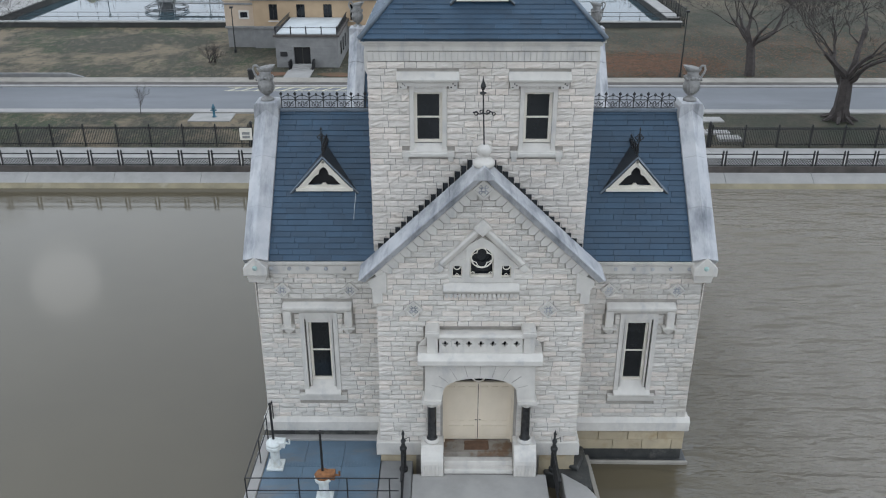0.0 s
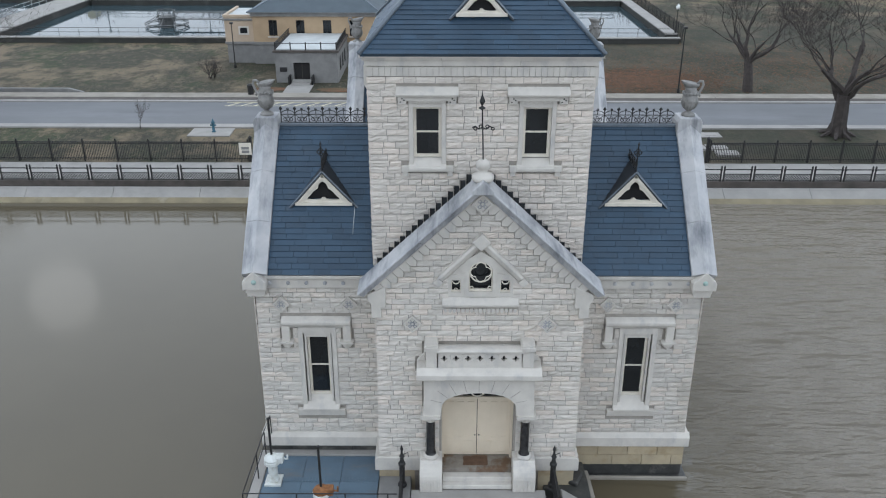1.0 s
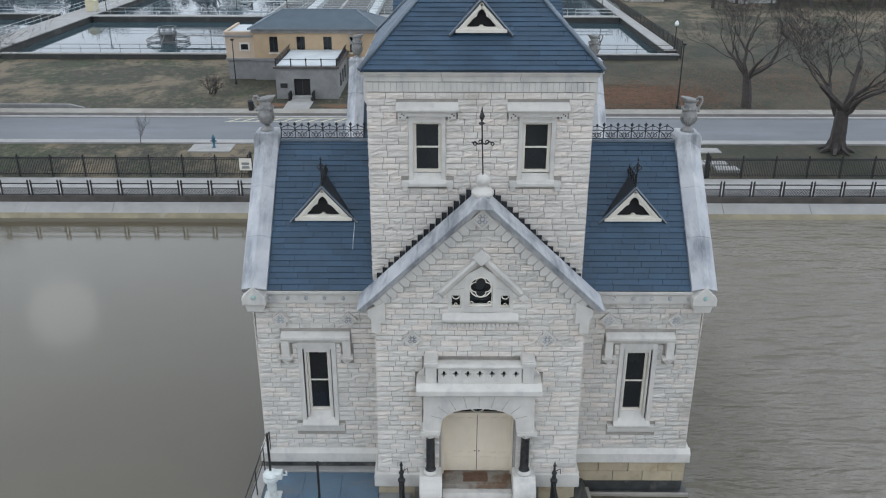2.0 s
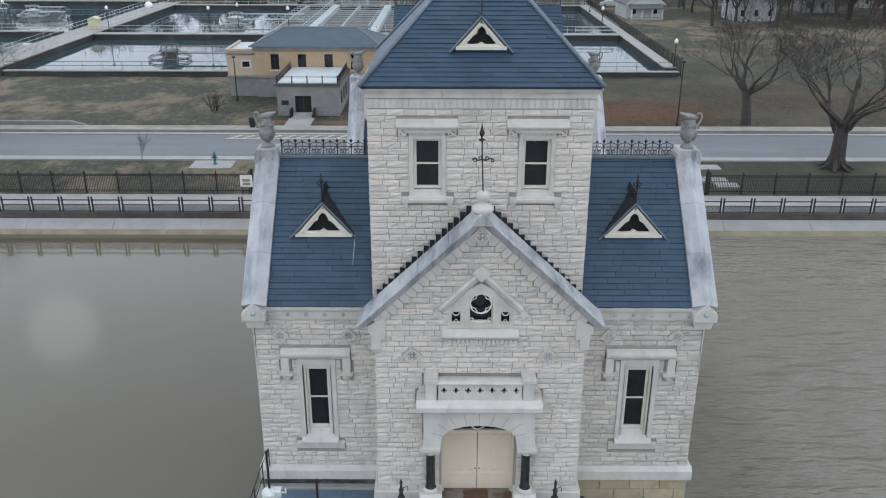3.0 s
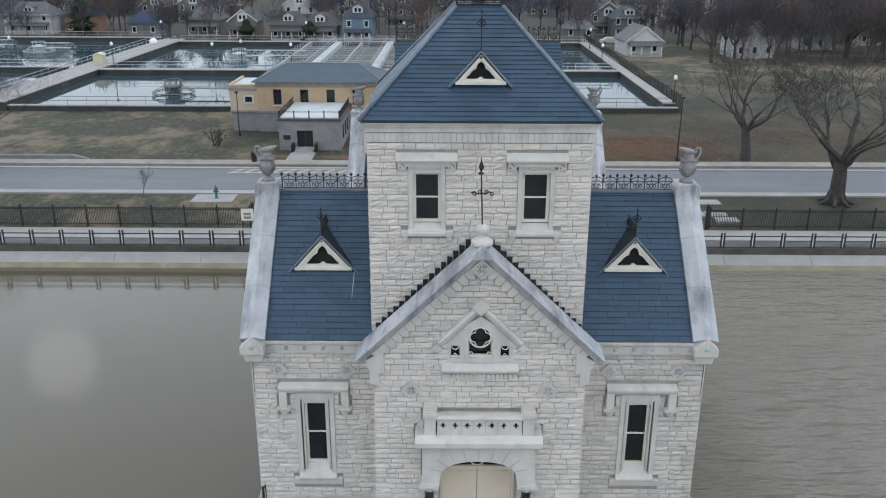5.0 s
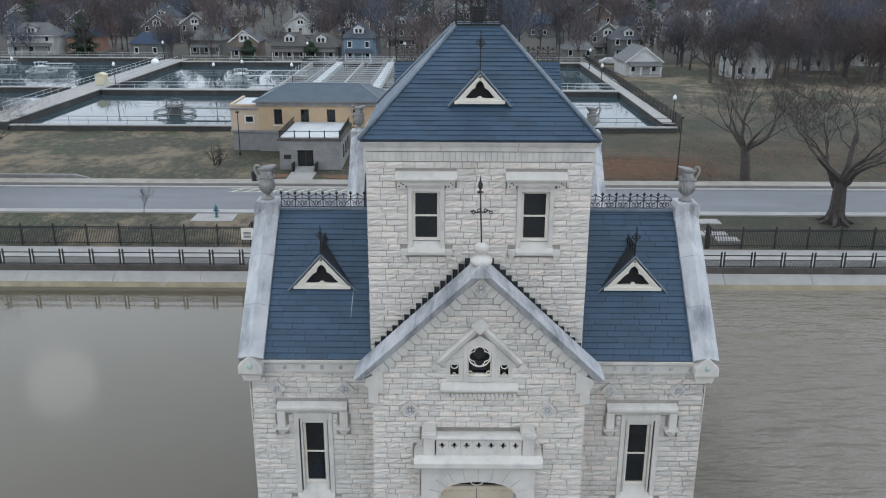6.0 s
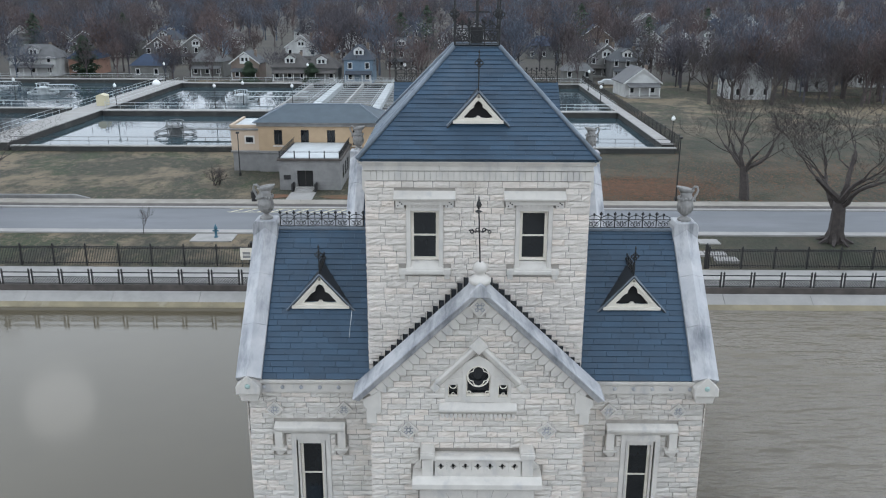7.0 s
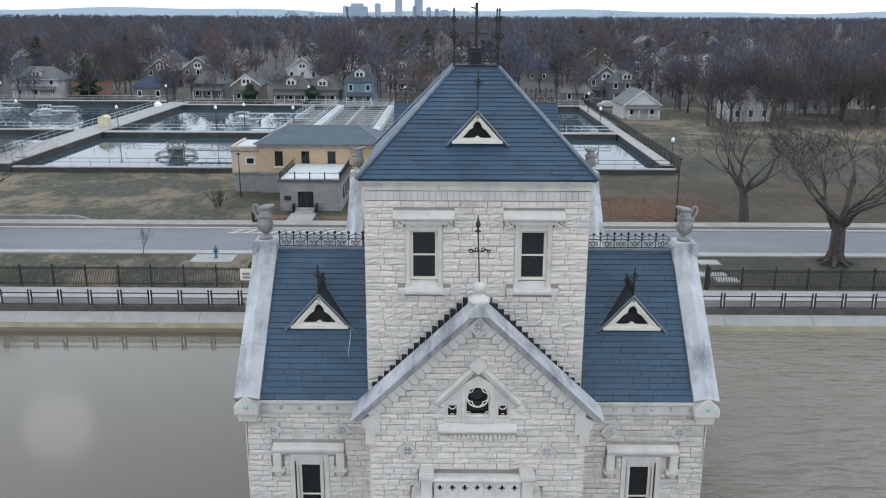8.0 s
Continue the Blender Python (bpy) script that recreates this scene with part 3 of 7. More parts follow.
for sx in (-1, 1):
    part("plinth", Shape().prism([(sx * 3.60, -0.02), (sx * 1.3, -0.02), (sx * 1.3, 0.54), (sx * 3.50, 0.54), (sx * 3.60, 0.44)], -0.13, 0.03), DRESSED, house, "smooth dressed limestone plinth", bevel=0.03)
    part("plinth_return", Shape().box(*sorted((sx * 3.60, sx * 3.36)), 0.03, W, -0.02, 0.5), DRESSED, house, bevel=0.02)
for sx in (-1, 1):
    part("base_block", Shape().box(min(sx * 2.2, sx * 3.46), max(sx * 2.2, sx * 3.46), -0.03, 0.6, -1.5, -0.03), BASESTONE, house)
# side faces of the bay
for sx in (-1, 1):
    st = courses(0.54, 6.9, lambda z: 0.0, lambda z: W, [], 5 + sx)
    m = Matrix.Translation((sx * 3.40, W if sx < 0 else 0, 0)) @ pose(0, 0, 0, 0, 0, -90 if sx < 0 else 90)
    side = part("bay_side_wall", Shape().box(min(sx * 3.36, sx * 3.39), max(sx * 3.36, sx * 3.39), 0.04, W, 0.5, 6.9), MORTAR, house)
    lay(side, st, m, 0, 31 + sx)

# toothed stones under the coping, coping slabs, kneelers
r2 = math.sqrt(0.5)
gc, gs = math.cos(radians(43.4)), math.sin(radians(43.4))      # pitch of the gable coping
tooth_w, tooth_d = 0.284, 0.27
tooth = Shape().prism([(0.008, 0), (tooth_w - 0.008, 0), (tooth_w - 0.008, -tooth_d), (tooth_w / 2, -tooth_d - tooth_w / 2 + 0.01), (0.008, -tooth_d)], -0.10, 0.03).mesh("tooth_stone", DRESSED)
coping_section = [(-0.20, -0.20), (-0.26, -0.14), (-0.26, -0.10), (-0.34, -0.07), (-0.34, -0.03), (-0.42, 0.0), (-0.42, 0.05), (-0.38, 0.07), (0.66, 0.10), (0.70, 0.02), (0.70, -0.26)]
for sx in (-1, 1):
    # local x runs down the slope, local z away from the roof
    slope = Matrix.Translation((0, 0, 10.77)) @ Matrix(((sx * gc, 0, sx * gs, 0), (0, 1, 0, 0), (-gs, 0, gc, 0), (0, 0, 0, 1)))
    for k in range(16):
        o = part("tooth_stone", tooth, DRESSED, house)
        o.matrix_basis = slope @ Matrix.Translation((0.42 + k * tooth_w, 0, -0.20))
    part("gable_moulding", Shape().box(0.05, 5.15, -0.15, 0.03, -0.235, -0.16).moved(slope), DRESSED, house, bevel=0.02)
    for k in range(4):
        c = Shape().prism(coping_section, 0.02 + k * 1.335, 1.352 + k * 1.335, "x").moved(slope)
        part("coping_stone", c, COPING, house, "weathered grey coping slab streaked dark", bevel=0.025)
    part("kneeler", Shape().prism([(sx * 3.05, 7.30), (sx * 3.64, 6.98), (sx * 3.64, 6.76), (sx * 3.53, 6.64), (sx * 3.53, 6.12), (sx * 3.20, 6.12), (sx * 3.20, 6.50), (sx * 3.05, 6.50)], -0.12, 0.5), DRESSED, house, bevel=0.03)
part("coping_apex", Shape().prism([(-0.34, 10.50), (0.34, 10.50), (0.34, 10.62), (0.0, 10.95), (-0.34, 10.62)], -0.43, 0.70), COPING, house, bevel=0.03)
ball = part("ball_finial", Shape().lathe([(0.30, 0), (0.34, 0.06), (0.34, 0.16), (0.26, 0.22), (0.16, 0.27), (0.13, 0.32), (0.20, 0.40), (0.23, 0.50), (0.20, 0.60), (0.10, 0.68), (0.0, 0.70)], (0, 0.10, 10.80), 20), DRESSED, house, smooth=True)
vane = Shape().path([(0, 0.05, 11.35), (-0.07, 0.05, 13.25)], 0.022, 6)
vane.lathe([(0.02, 0), (0.09, 0.14), (0.03, 0.30), (0.0, 0.48)], (-0.07, 0.05, 13.12), 5)
vane.lathe([(0.0, 0), (0.12, 0.06), (0.02, 0.12)], (-0.07, 0.05, 13.00), 5)
for s_ in (-1, 1):
    vane.ring((s_ * 0.10, 0.05, 12.50), 0.05, 0.018, n=9)
    vane.ring((s_ * 0.26, 0.05, 12.44), 0.045, 0.018, n=9)
    vane.path([(-0.05, 0.05, 12.47), (s_ * 0.12 - 0.05, 0.05, 12.43), (s_ * 0.20 - 0.05, 0.05, 12.51), (s_ * 0.31 - 0.05, 0.05, 12.47)], 0.022, 4)
part("spire_rod", vane, IRON, ball, "thin black iron rod with scrolls")


def rosette(x, y, z, size, parent):
    """A diamond panel with a carved flower."""
    d = part("rosette", Shape().plate([(x - size, z), (x, z - size), (x + size, z), (x, z + size)], [(x - size * 0.74, z), (x, z - size * 0.74), (x + size * 0.74, z), (x, z + size * 0.74)],
                                      (x, z), y - 0.10, y, 8), DRESSED, parent)
    part("field", Shape().prism([(x - size * 0.76, z), (x, z - size * 0.76), (x + size * 0.76, z), (x, z + size * 0.76)], y - 0.055, y), DRESSED, d)
    f = Shape().ring((x, y - 0.065, z), size * 0.20, 0.02, n=8)
    for a in range(0, 360, 90):
        c, q = math.cos(radians(a + 45)), math.sin(radians(a + 45))
        f.ring((x + c * size * 0.38, y - 0.065, z + q * size * 0.38), size * 0.15, 0.016, n=7)
    part("flower", f, COPING, d, "carved stone flower")


for x, z in ((-2.2, 5.91), (2.2, 5.91)):
    rosette(x, -0.05, z, 0.31, house)
rosette(0, -0.10, 10.12, 0.34, house)
for x in (-6.74, -4.42, 4.42, 6.74):
    rosette(x, W - 0.05, 5.9, 0.29, house)

# three-light window of the gable
tri = part("gable_window", Shape(), DRESSED, house, "three-light stone window with quatrefoil tracery")
s = Shape()
s.plate([(-0.50, 6.88), (0.50, 6.88), (0.50, 8.17), (0.0, 8.48), (-0.50, 8.17)], arch(0, 0.385, 7.06, 8.13, 0.385), (0, 7.55), -0.05, 0.16)
for sx in (-1, 1):
    s.plate([(0.503 if sx > 0 else -1.04, 6.88), (1.04 if sx > 0 else -0.503, 6.88), (1.04 if sx > 0 else -0.503, 7.72 if sx < 0 else 7.62), (0.503 if sx > 0 else -1.04, 7.72 if sx > 0 else 7.62)],
            arch(sx * 0.79, 0.16, 7.03, 7.56, 0.16), (sx * 0.79, 7.25), -0.03, 0.16)
    s.prism([(sx * 0.50, 7.5), (sx * 0.50, 8.15), (sx * 1.04, 7.6), (sx * 1.04, 7.45), (sx * 0.55, 7.45)], 0.0, 0.16)
tri.data = s.mesh("gable_window", DRESSED)
tr = Shape()
tr.ring((0, -0.03, 7.76), 0.345, 0.024, n=30, m=5)
for q in range(4):
    a = radians(90 * q)
    tr.ring((0.165 * math.cos(a), -0.03, 7.76 + 0.165 * math.sin(a)), 0.165, 0.016, n=14, a0=90 * q - 92, a1=90 * q + 92)
tr.path([(p[0], 0.06, p[1]) for p in arch(0, 0.37, 7.09, 8.10, 0.37)[1:]] + [(-0.37, 0.06, 7.09)], 0.03, 4).box(-0.39, 0.39, 0.02, 0.10, 7.06, 7.13)
for sx in (-1, 1):
    tr.ring((sx * 0.29, -0.02, 7.19), 0.06, 0.018, n=8)
    tr.path([(p[0], 0.06, p[1]) for p in arch(sx * 0.79, 0.15, 7.05, 7.55, 0.15)[1:]] + [(sx * 0.79 - 0.15, 0.06, 7.05)], 0.02, 4)
    tr.box(sx * 0.79 - 0.16, sx * 0.79 + 0.16, 0.04, 0.09, 7.03, 7.08)
    tr.ring((sx * 0.79, -0.01, 7.44), 0.11, 0.018, n=8, a0=180, a1=360)
    tr.ring((sx * 0.79, -0.01, 7.14), 0.045, 0.014, n=8)
part("tracery", tr, WHITEWOOD, tri, "cream painted quatrefoil tracery")
part("pane", Shape().box(-1.03, 1.03, 0.20, 0.22, 6.87, 8.12), GLASS, tri)
# black sheet for the shade behind the three lights
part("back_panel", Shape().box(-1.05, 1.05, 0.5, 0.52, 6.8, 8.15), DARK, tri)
part("sill", Shape().prism([(-0.22, 6.62), (-0.22, 6.68), (0.05, 6.90), (0.05, 6.50), (-0.12, 6.50)], -1.24, 1.24, "x"), DRESSED, tri, bevel=0.02)
for k in range(17):
    x = -1.12 + k * 0.14
    part("dentil", Shape().prism([(x - 0.055, 6.50), (x + 0.055, 6.50), (x + 0.055, 6.40), (x, 6.34), (x - 0.055, 6.40)], -0.14, 0.03), DRESSED, tri)
for sx in (-1, 1):
    hood = Matrix.Translation((0, 0, 8.88)) @ Matrix(((sx * r2, 0, sx * r2, 0), (0, 1, 0, 0), (-r2, 0, r2, 0), (0, 0, 0, 1)))
    part("hood_mould", Shape().prism([(-0.04, -0.18), (-0.12, -0.12), (-0.18, 0.0), (-0.14, 0.07), (0.03, 0.10), (0.03, -0.18)], 0.15, 1.86, "x").moved(hood), DRESSED, tri, bevel=0.015)
    x = sx * 1.36
    part("hood_stop", Shape().prism([(x - 0.17, 7.42), (x, 7.25), (x + 0.17, 7.42), (x, 7.59)], -0.16, 0.03), DRESSED, tri, bevel=0.02)
part("hood_key", Shape().prism([(-0.30, 8.84), (0, 8.54), (0.30, 8.84), (0, 9.14)], -0.20, 0.03), DRESSED, tri, bevel=0.025)

# roof of the bay behind the gable, with stepped flashing on the tower
for sx in (-1, 1):
    slope = Matrix.Translation((0, 0, 10.46)) @ Matrix(((sx * r2, 0, sx * r2, 0), (0, 1, 0, 0), (-r2, 0, r2, 0), (0, 0, 0, 1)))
    part("bay_roof", Shape().box(0, 5.0, 0.42, T + 0.02, -0.14, 0.0).moved(slope), SLATE, house)
    for k in range(16):
        x = sx * (0.38 + k * 0.196)
        z = 10.66 - abs(x)
        part("step_flashing", Shape().box(x - 0.078, x + 0.078, T - 0.085, T - 0.06, z - 0.60, z + 0.28), FLASHING, house)
        part("step_flashing", Shape().box(x - 0.088 - (0.02 if sx > 0 else 0), x - 0.068 + (0.02 if sx < 0 else 0), T - 0.10, T - 0.06, z - 0.60, z + 0.29), IRON, house)

# wings
WIN = 5.59
for sx in (-1, 1):
    a, b = sorted((sx * 3.37, sx * 7.62))
    hole = (sx * WIN - 0.46, sx * WIN + 0.46, 1.75, 4.75)
    wall = part("wing_wall", wall_shape(a, b, -0.2, 6.55, [hole], W + 0.03, W + 0.6).box(*sorted((sx * 7.02, sx * 7.62)), W + 0.6, 9.2, -0.2, 6.6)
                .box(a, b, 8.6, 9.2, -0.2, 6.6), MORTAR, house)
    edge = lambda z: 7.70 - 0.017 * (z - 0.5)
    lo, hi = (lambda z: -edge(z), lambda z: -3.40) if sx < 0 else (lambda z: 3.40, edge)
    c = sx * WIN
    blocks = [(c - 0.66, c + 0.66, 1.33, 4.95), (c - 1.22, c + 1.22, 4.92, 5.38), (c - 1.28, c - 0.84, 4.15, 4.95), (c + 0.84, c + 1.28, 4.15, 4.95), (c - 0.87, c + 0.87, 1.29, 1.62)]
    lay(wall, courses(0.55, 6.50, lo, hi, blocks, 40 + sx), pose(0, W, 0), 0, 50 + sx)
    st = courses(0.55, 6.5, lambda z: 0.0, lambda z: 7.8, [], 60 + sx)
    m = Matrix.Translation((sx * 7.66, 9.17 if sx < 0 else W, 0)) @ pose(0, 0, 0, 0, 0, -90 if sx < 0 else 90)
    lay(wall, st, m, 0, 70 + sx)
    gab = Shape().prism([(W + 0.03, 6.5), (9.2, 6.5), (5.2, 10.6)], *sorted((sx * 7.05, sx * 7.6)), "x")
    part("end_gable", gab, DRESSED, house)
    part("band", Shape().prism([(-0.16, 0.0), (-0.16, 0.38), (-0.05, 0.55), (0.03, 0.55), (0.03, 0.0)], min(sx * 3.4, sx * 7.86), max(sx * 3.4, sx * 7.86), "x").moved(Matrix.Translation((0, W, 0.02)))
         .box(*sorted((sx * 7.62, sx * 7.86)), W, 9.2, 0.02, 0.5), DRESSED, house, "smooth grey limestone base band", bevel=0.02)
    for z0, z1, n0 in ((-0.42, 0.0, 0.0), (-0.86, -0.43, 0.5)):
        for k in range(4):
            x0 = 3.45 + 1.1 * (k + n0 * (k > 0)) if k else 3.45
            x1 = 3.45 + 1.1 * (k + 1 + n0) if k < 3 else 7.74
            # left stones are coloured dark for the shadow under the band
            part("base_stone", Shape().box(*sorted((sx * (x0 + 0.008), sx * (x1 - 0.008))), W - 0.06, W + 0.5, z0, z1), BASESTONE if sx > 0 else WET_SHADED, house, bevel=0.012)
    part("wet_footing", Shape().box(*sorted((sx * 3.0, sx * 7.70)), W - 0.03, W + 0.5, -2.2, -0.88), WET_SHADED, house)
    part("footing_ledge", Shape().box(*sorted((sx * 3.6, sx * 7.92)), W - 0.30, W + 0.5, -1.46, -1.31), WET_SHADED if sx > 0 else DARKSTONE, house, bevel=0.03)
    part("side_footing", Shape().box(*sorted((sx * 7.1, sx * 7.74)), W + 0.5, 9.2, -2.2, 0.0), WET_SHADED, house)
    # eaves cornice with pierced studs
    part("cornice", Shape().prism([(0.03, 6.50), (-0.10, 6.50), (-0.12, 6.58), (-0.12, 6.84), (-0.22, 6.90), (-0.24, 7.02), (0.03, 7.02)], *sorted((sx * 3.55, sx * 7.25)), "x")
         .moved(Matrix.Translation((0, W, 0))), DRESSED, house, bevel=0.012)
    for k in range(6):
        x = sx * (3.95 + 0.62 * k)
        part("stud", Shape().lathe([(0.07, 0), (0.07, 0.03), (0.03, 0.05)], n=8).moved(Matrix.Translation((x, W - 0.12, 6.72)) @ pose(0, 0, 0, 90)), COPING, house)
    # end coping: kneeler block, sloping saddle stones, urn pedestal
    xm = sx * 7.50
    part("kneeler", Shape().prism([(xm - 0.40, 6.62), (xm + 0.40, 6.62), (xm + 0.40, 6.90), (xm + 0.0, 7.30), (xm - 0.40, 6.90)], W - 0.50, W + 0.4)
         .prism([(xm - 0.28, 6.3), (xm + 0.28, 6.3), (xm + 0.36, 6.62), (xm - 0.36, 6.62)], W - 0.34, W + 0.3), DRESSED, house, bevel=0.03)
    part("boss", Shape().lathe([(0.085, 0), (0.085, 0.03), (0.04, 0.06)], n=10).moved(Matrix.Translation((xm, W - 0.5, 6.92)) @ pose(0, 0, 0, 90)), VERDIGRIS, house, "verdigris boss")
    ea, eb = Vector((0, W - 0.34, 7.14)), Vector((0, 5.0, 11.15))
    up = (eb - ea)
    L = up.length
    m = Matrix.Translation((xm, *ea[1:])) @ Matrix.Rotation(math.atan2(up.z, up.y), 4, "X")
    for k in range(3):
        y0, y1 = L * k / 3 + 0.002, L * (k + 1) / 3 - 0.002
        part("coping_stone", Shape().prism([(-0.42, -0.32), (0.42, -0.32), (0.42, -0.02), (0.0, 0.20), (-0.42, -0.02)], y0, y1).moved(m), COPING, house, "weathered grey coping stone with dark streaks", bevel=0.008)
        part("coping_stone", Shape().prism([(-0.42, -0.32), (0.42, -0.32), (0.42, -0.02), (0.0, 0.20), (-0.42, -0.02)], y0, y1)
             .moved(Matrix.Translation((0, 10.4, 0)) @ Matrix.Diagonal((1, -1, 1, 1)) @ m), COPING, house)
    part("urn_pedestal", Shape().prism([(xm - 0.44, 10.75), (xm + 0.44, 10.75), (xm + 0.44, 11.30), (xm + 0.36, 11.45), (xm - 0.36, 11.45), (xm - 0.44, 11.30)], 4.78, 5.62), COPING, house, bevel=0.03)


# slated roofs
def slates(name, width_at, length, m, parent, rows, single=0, seed=1, xoff=0.0):
    """A slate slope: local x across, local y up the slope, local z outwards. width_at(v) gives the left and right ends."""
    r = random.Random(seed)
    lo, hi = width_at(0.0), width_at(1.0)
    base = part(name, Shape().add([(lo[0], 0, -0.02), (lo[1], 0, -0.02), (hi[1], length, -0.02), (hi[0], length, -0.02), (lo[0], 0, -0.14), (lo[1], 0, -0.14), (hi[1], length, -0.14), (hi[0], length, -0.14)],
                                  [(0, 1, 2, 3), (7, 6, 5, 4), (0, 4, 5, 1), (1, 5, 6, 2), (2, 6, 7, 3), (3, 7, 4, 0)]).moved(m), SLATE, parent)
    step = length / rows
    rest, made = Shape(), 0
    for k in range(rows):
        y = k * step
        a, b = width_at((k + 0.5) / rows)
        x = a - r.uniform(0, 0.5)
        while x < b:
            w = r.uniform(0.45, 0.90)
            x0, x1 = max(x, a), min(x + w, b)
            x += w
            if x1 - x0 < 0.05:
                continue
            lift = r.uniform(0.020, 0.034)
            q = Shape().add([(x0 + 0.004, y, lift), (x1 - 0.004, y, lift), (x1 - 0.004, y + step * 1.05, 0.004), (x0 + 0.004, y + step * 1.05, 0.004),
                             (x0 + 0.004, y, -0.015), (x1 - 0.004, y, -0.015), (x1 - 0.004, y + step * 1.05, -0.015), (x0 + 0.004, y + step * 1.05, -0.015)],
                            [(0, 1, 2, 3), (0, 4, 5, 1), (1, 5, 6, 2), (3, 7, 4, 0)])
            if made < single:
                part("slate", q.moved(m), SLATE, base)
                made += 1
            else:
                rest.add([tuple(m @ Vector(p)) for p in q.v], q.f)
    if rest.v:
        tagged(part("slate_field", rest, SLATE, base), kind="stuff")
    return base


EAVE, RIDGE = (W - 0.20, 7.05), (5.15, 11.12)
run, rise = RIDGE[0] - EAVE[0], RIDGE[1] - EAVE[1]
pitch = math.degrees(math.atan2(rise, run))
for sx in (-1, 1):
    a, b = sorted((sx * 3.47, sx * 7.14))
    slates("wing_roof", lambda v, a=a, b=b: (a, b), math.hypot(run, rise), Matrix.Translation((0, *EAVE)) @ pose(0, 0, 0, pitch), house, 27, 150, 80 + sx)
    part("rear_slope", Shape().add([(a, 5.15, 11.12), (b, 5.15, 11.12), (b, 9.3, 6.9), (a, 9.3, 6.9)], [(0, 1, 2, 3)]), SLATE, house)
    part("ridge_cap", Shape().box(a, b, 5.04, 5.26, 11.06, 11.17), LEAD, house, bevel=0.02)


def cresting(x0, x1, z, h, y, parent, unit=0.47, axis="x"):
    """Pierced iron cresting: posts with diamond tips, arches, scrolls and two rails."""
    n = max(1, round((x1 - x0) / unit))
    u = (x1 - x0) / n
    s = Shape()
    r = 0.016
    for q in (0.05, 0.56):
        s.path([(0, 0, q * h), (u, 0, q * h)], r, 4)
    s.path([(0, 0, 0), (0, 0, 0.86 * h)], r * 1.15, 4)
    s.add([(dx, dy, 0.93 * h + dz) for dx, dy, dz in ((-0.065, 0, 0), (0, -0.02, 0), (0, 0, 0.085), (0, 0.02, 0), (0.065, 0, 0), (0, 0, -0.085))],
          [(0, 1, 2), (2, 1, 4), (4, 1, 5), (5, 1, 0), (0, 2, 3), (2, 4, 3), (4, 5, 3), (5, 0, 3)])
    s.path([(u * (0.5 - 0.5 * math.cos(a)), 0, h * (0.56 + 0.27 * math.sin(a))) for a in [math.pi * k / 8 for k in range(9)]], r * 0.9, 4)
    s.path([(u * 0.5, 0, 0.56 * h), (u * 0.5, 0, 0.92 * h)], r * 0.8, 4)
    s.ring((u * 0.5, 0, 0.90 * h), 0.035, r * 0.9, n=6)
    for t in (-1, 1):
        s.ring((u * (0.5 + t * 0.2), 0, 0.25 * h), 0.065, r * 0.8, n=8)
        s.path([(u * 0.5 + t * u * 0.48, 0, 0.52 * h), (u * 0.5 + t * u * 0.30, 0, 0.42 * h), (u * 0.5, 0, 0.08 * h)], r * 0.8, 4)
    s.ring((u * 0.5, 0, 0.40 * h), 0.04, r * 0.8, n=6)
    me = s.mesh("crest_unit", IRON)
    root = part("iron_cresting", Shape().box(0, x1 - x0, -0.02, 0.02, -0.06, 0.0).moved(Matrix.Translation((x0, y, z)) if axis == "x" else Matrix.Translation((y, x0, z)) @ pose(0, 0, 0, 0, 0, 90)),
                IRON, parent, "pierced black iron ridge cresting")
    for k in range(n):
        o = part("crest_unit", me, IRON, root)
        o.matrix_basis = Matrix.Translation((x0 + k * u, y, z)) if axis == "x" else Matrix.Translation((y, x0 + k * u, z)) @ pose(0, 0, 0, 0, 0, 90)
    return root


cresting(-7.0, -3.52, 11.16, 0.56, 5.15, house)
cresting(3.52, 7.0, 11.16, 0.56, 5.15, house)


def sash_window(cx, y, z0, z1, half, parent, name="window"):
    """A two-light sash: cream frame, meeting rail, dark panes."""
    w = part(name, Shape().plate([(cx - half - 0.10, z0 - 0.10), (cx + half + 0.10, z0 - 0.10), (cx + half + 0.10, z1 + 0.10), (cx - half - 0.10, z1 + 0.10)],
                                 [(cx - half, z0), (cx + half, z0), (cx + half, z1), (cx - half, z1)], (cx, (z0 + z1) / 2), y - 0.06, y + 0.08, 8), WHITEWOOD, parent, "cream painted sash window")
    mid = (z0 + z1) / 2
    part("meeting_rail", Shape().box(cx - half, cx + half, y - 0.04, y + 0.03, mid - 0.03, mid + 0.03), WHITEWOOD, w)
    part("pane", Shape().box(cx - half, cx + half, y + 0.005, y + 0.015, z0, mid - 0.03), GLASS, w)
    part("pane", Shape().box(cx - half, cx + half, y - 0.025, y - 0.015, mid + 0.03, z1), GLASS, w)
    # black sheet in place of the unlit room
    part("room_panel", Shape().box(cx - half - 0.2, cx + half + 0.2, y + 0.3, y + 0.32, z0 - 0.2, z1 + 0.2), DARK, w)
    return w


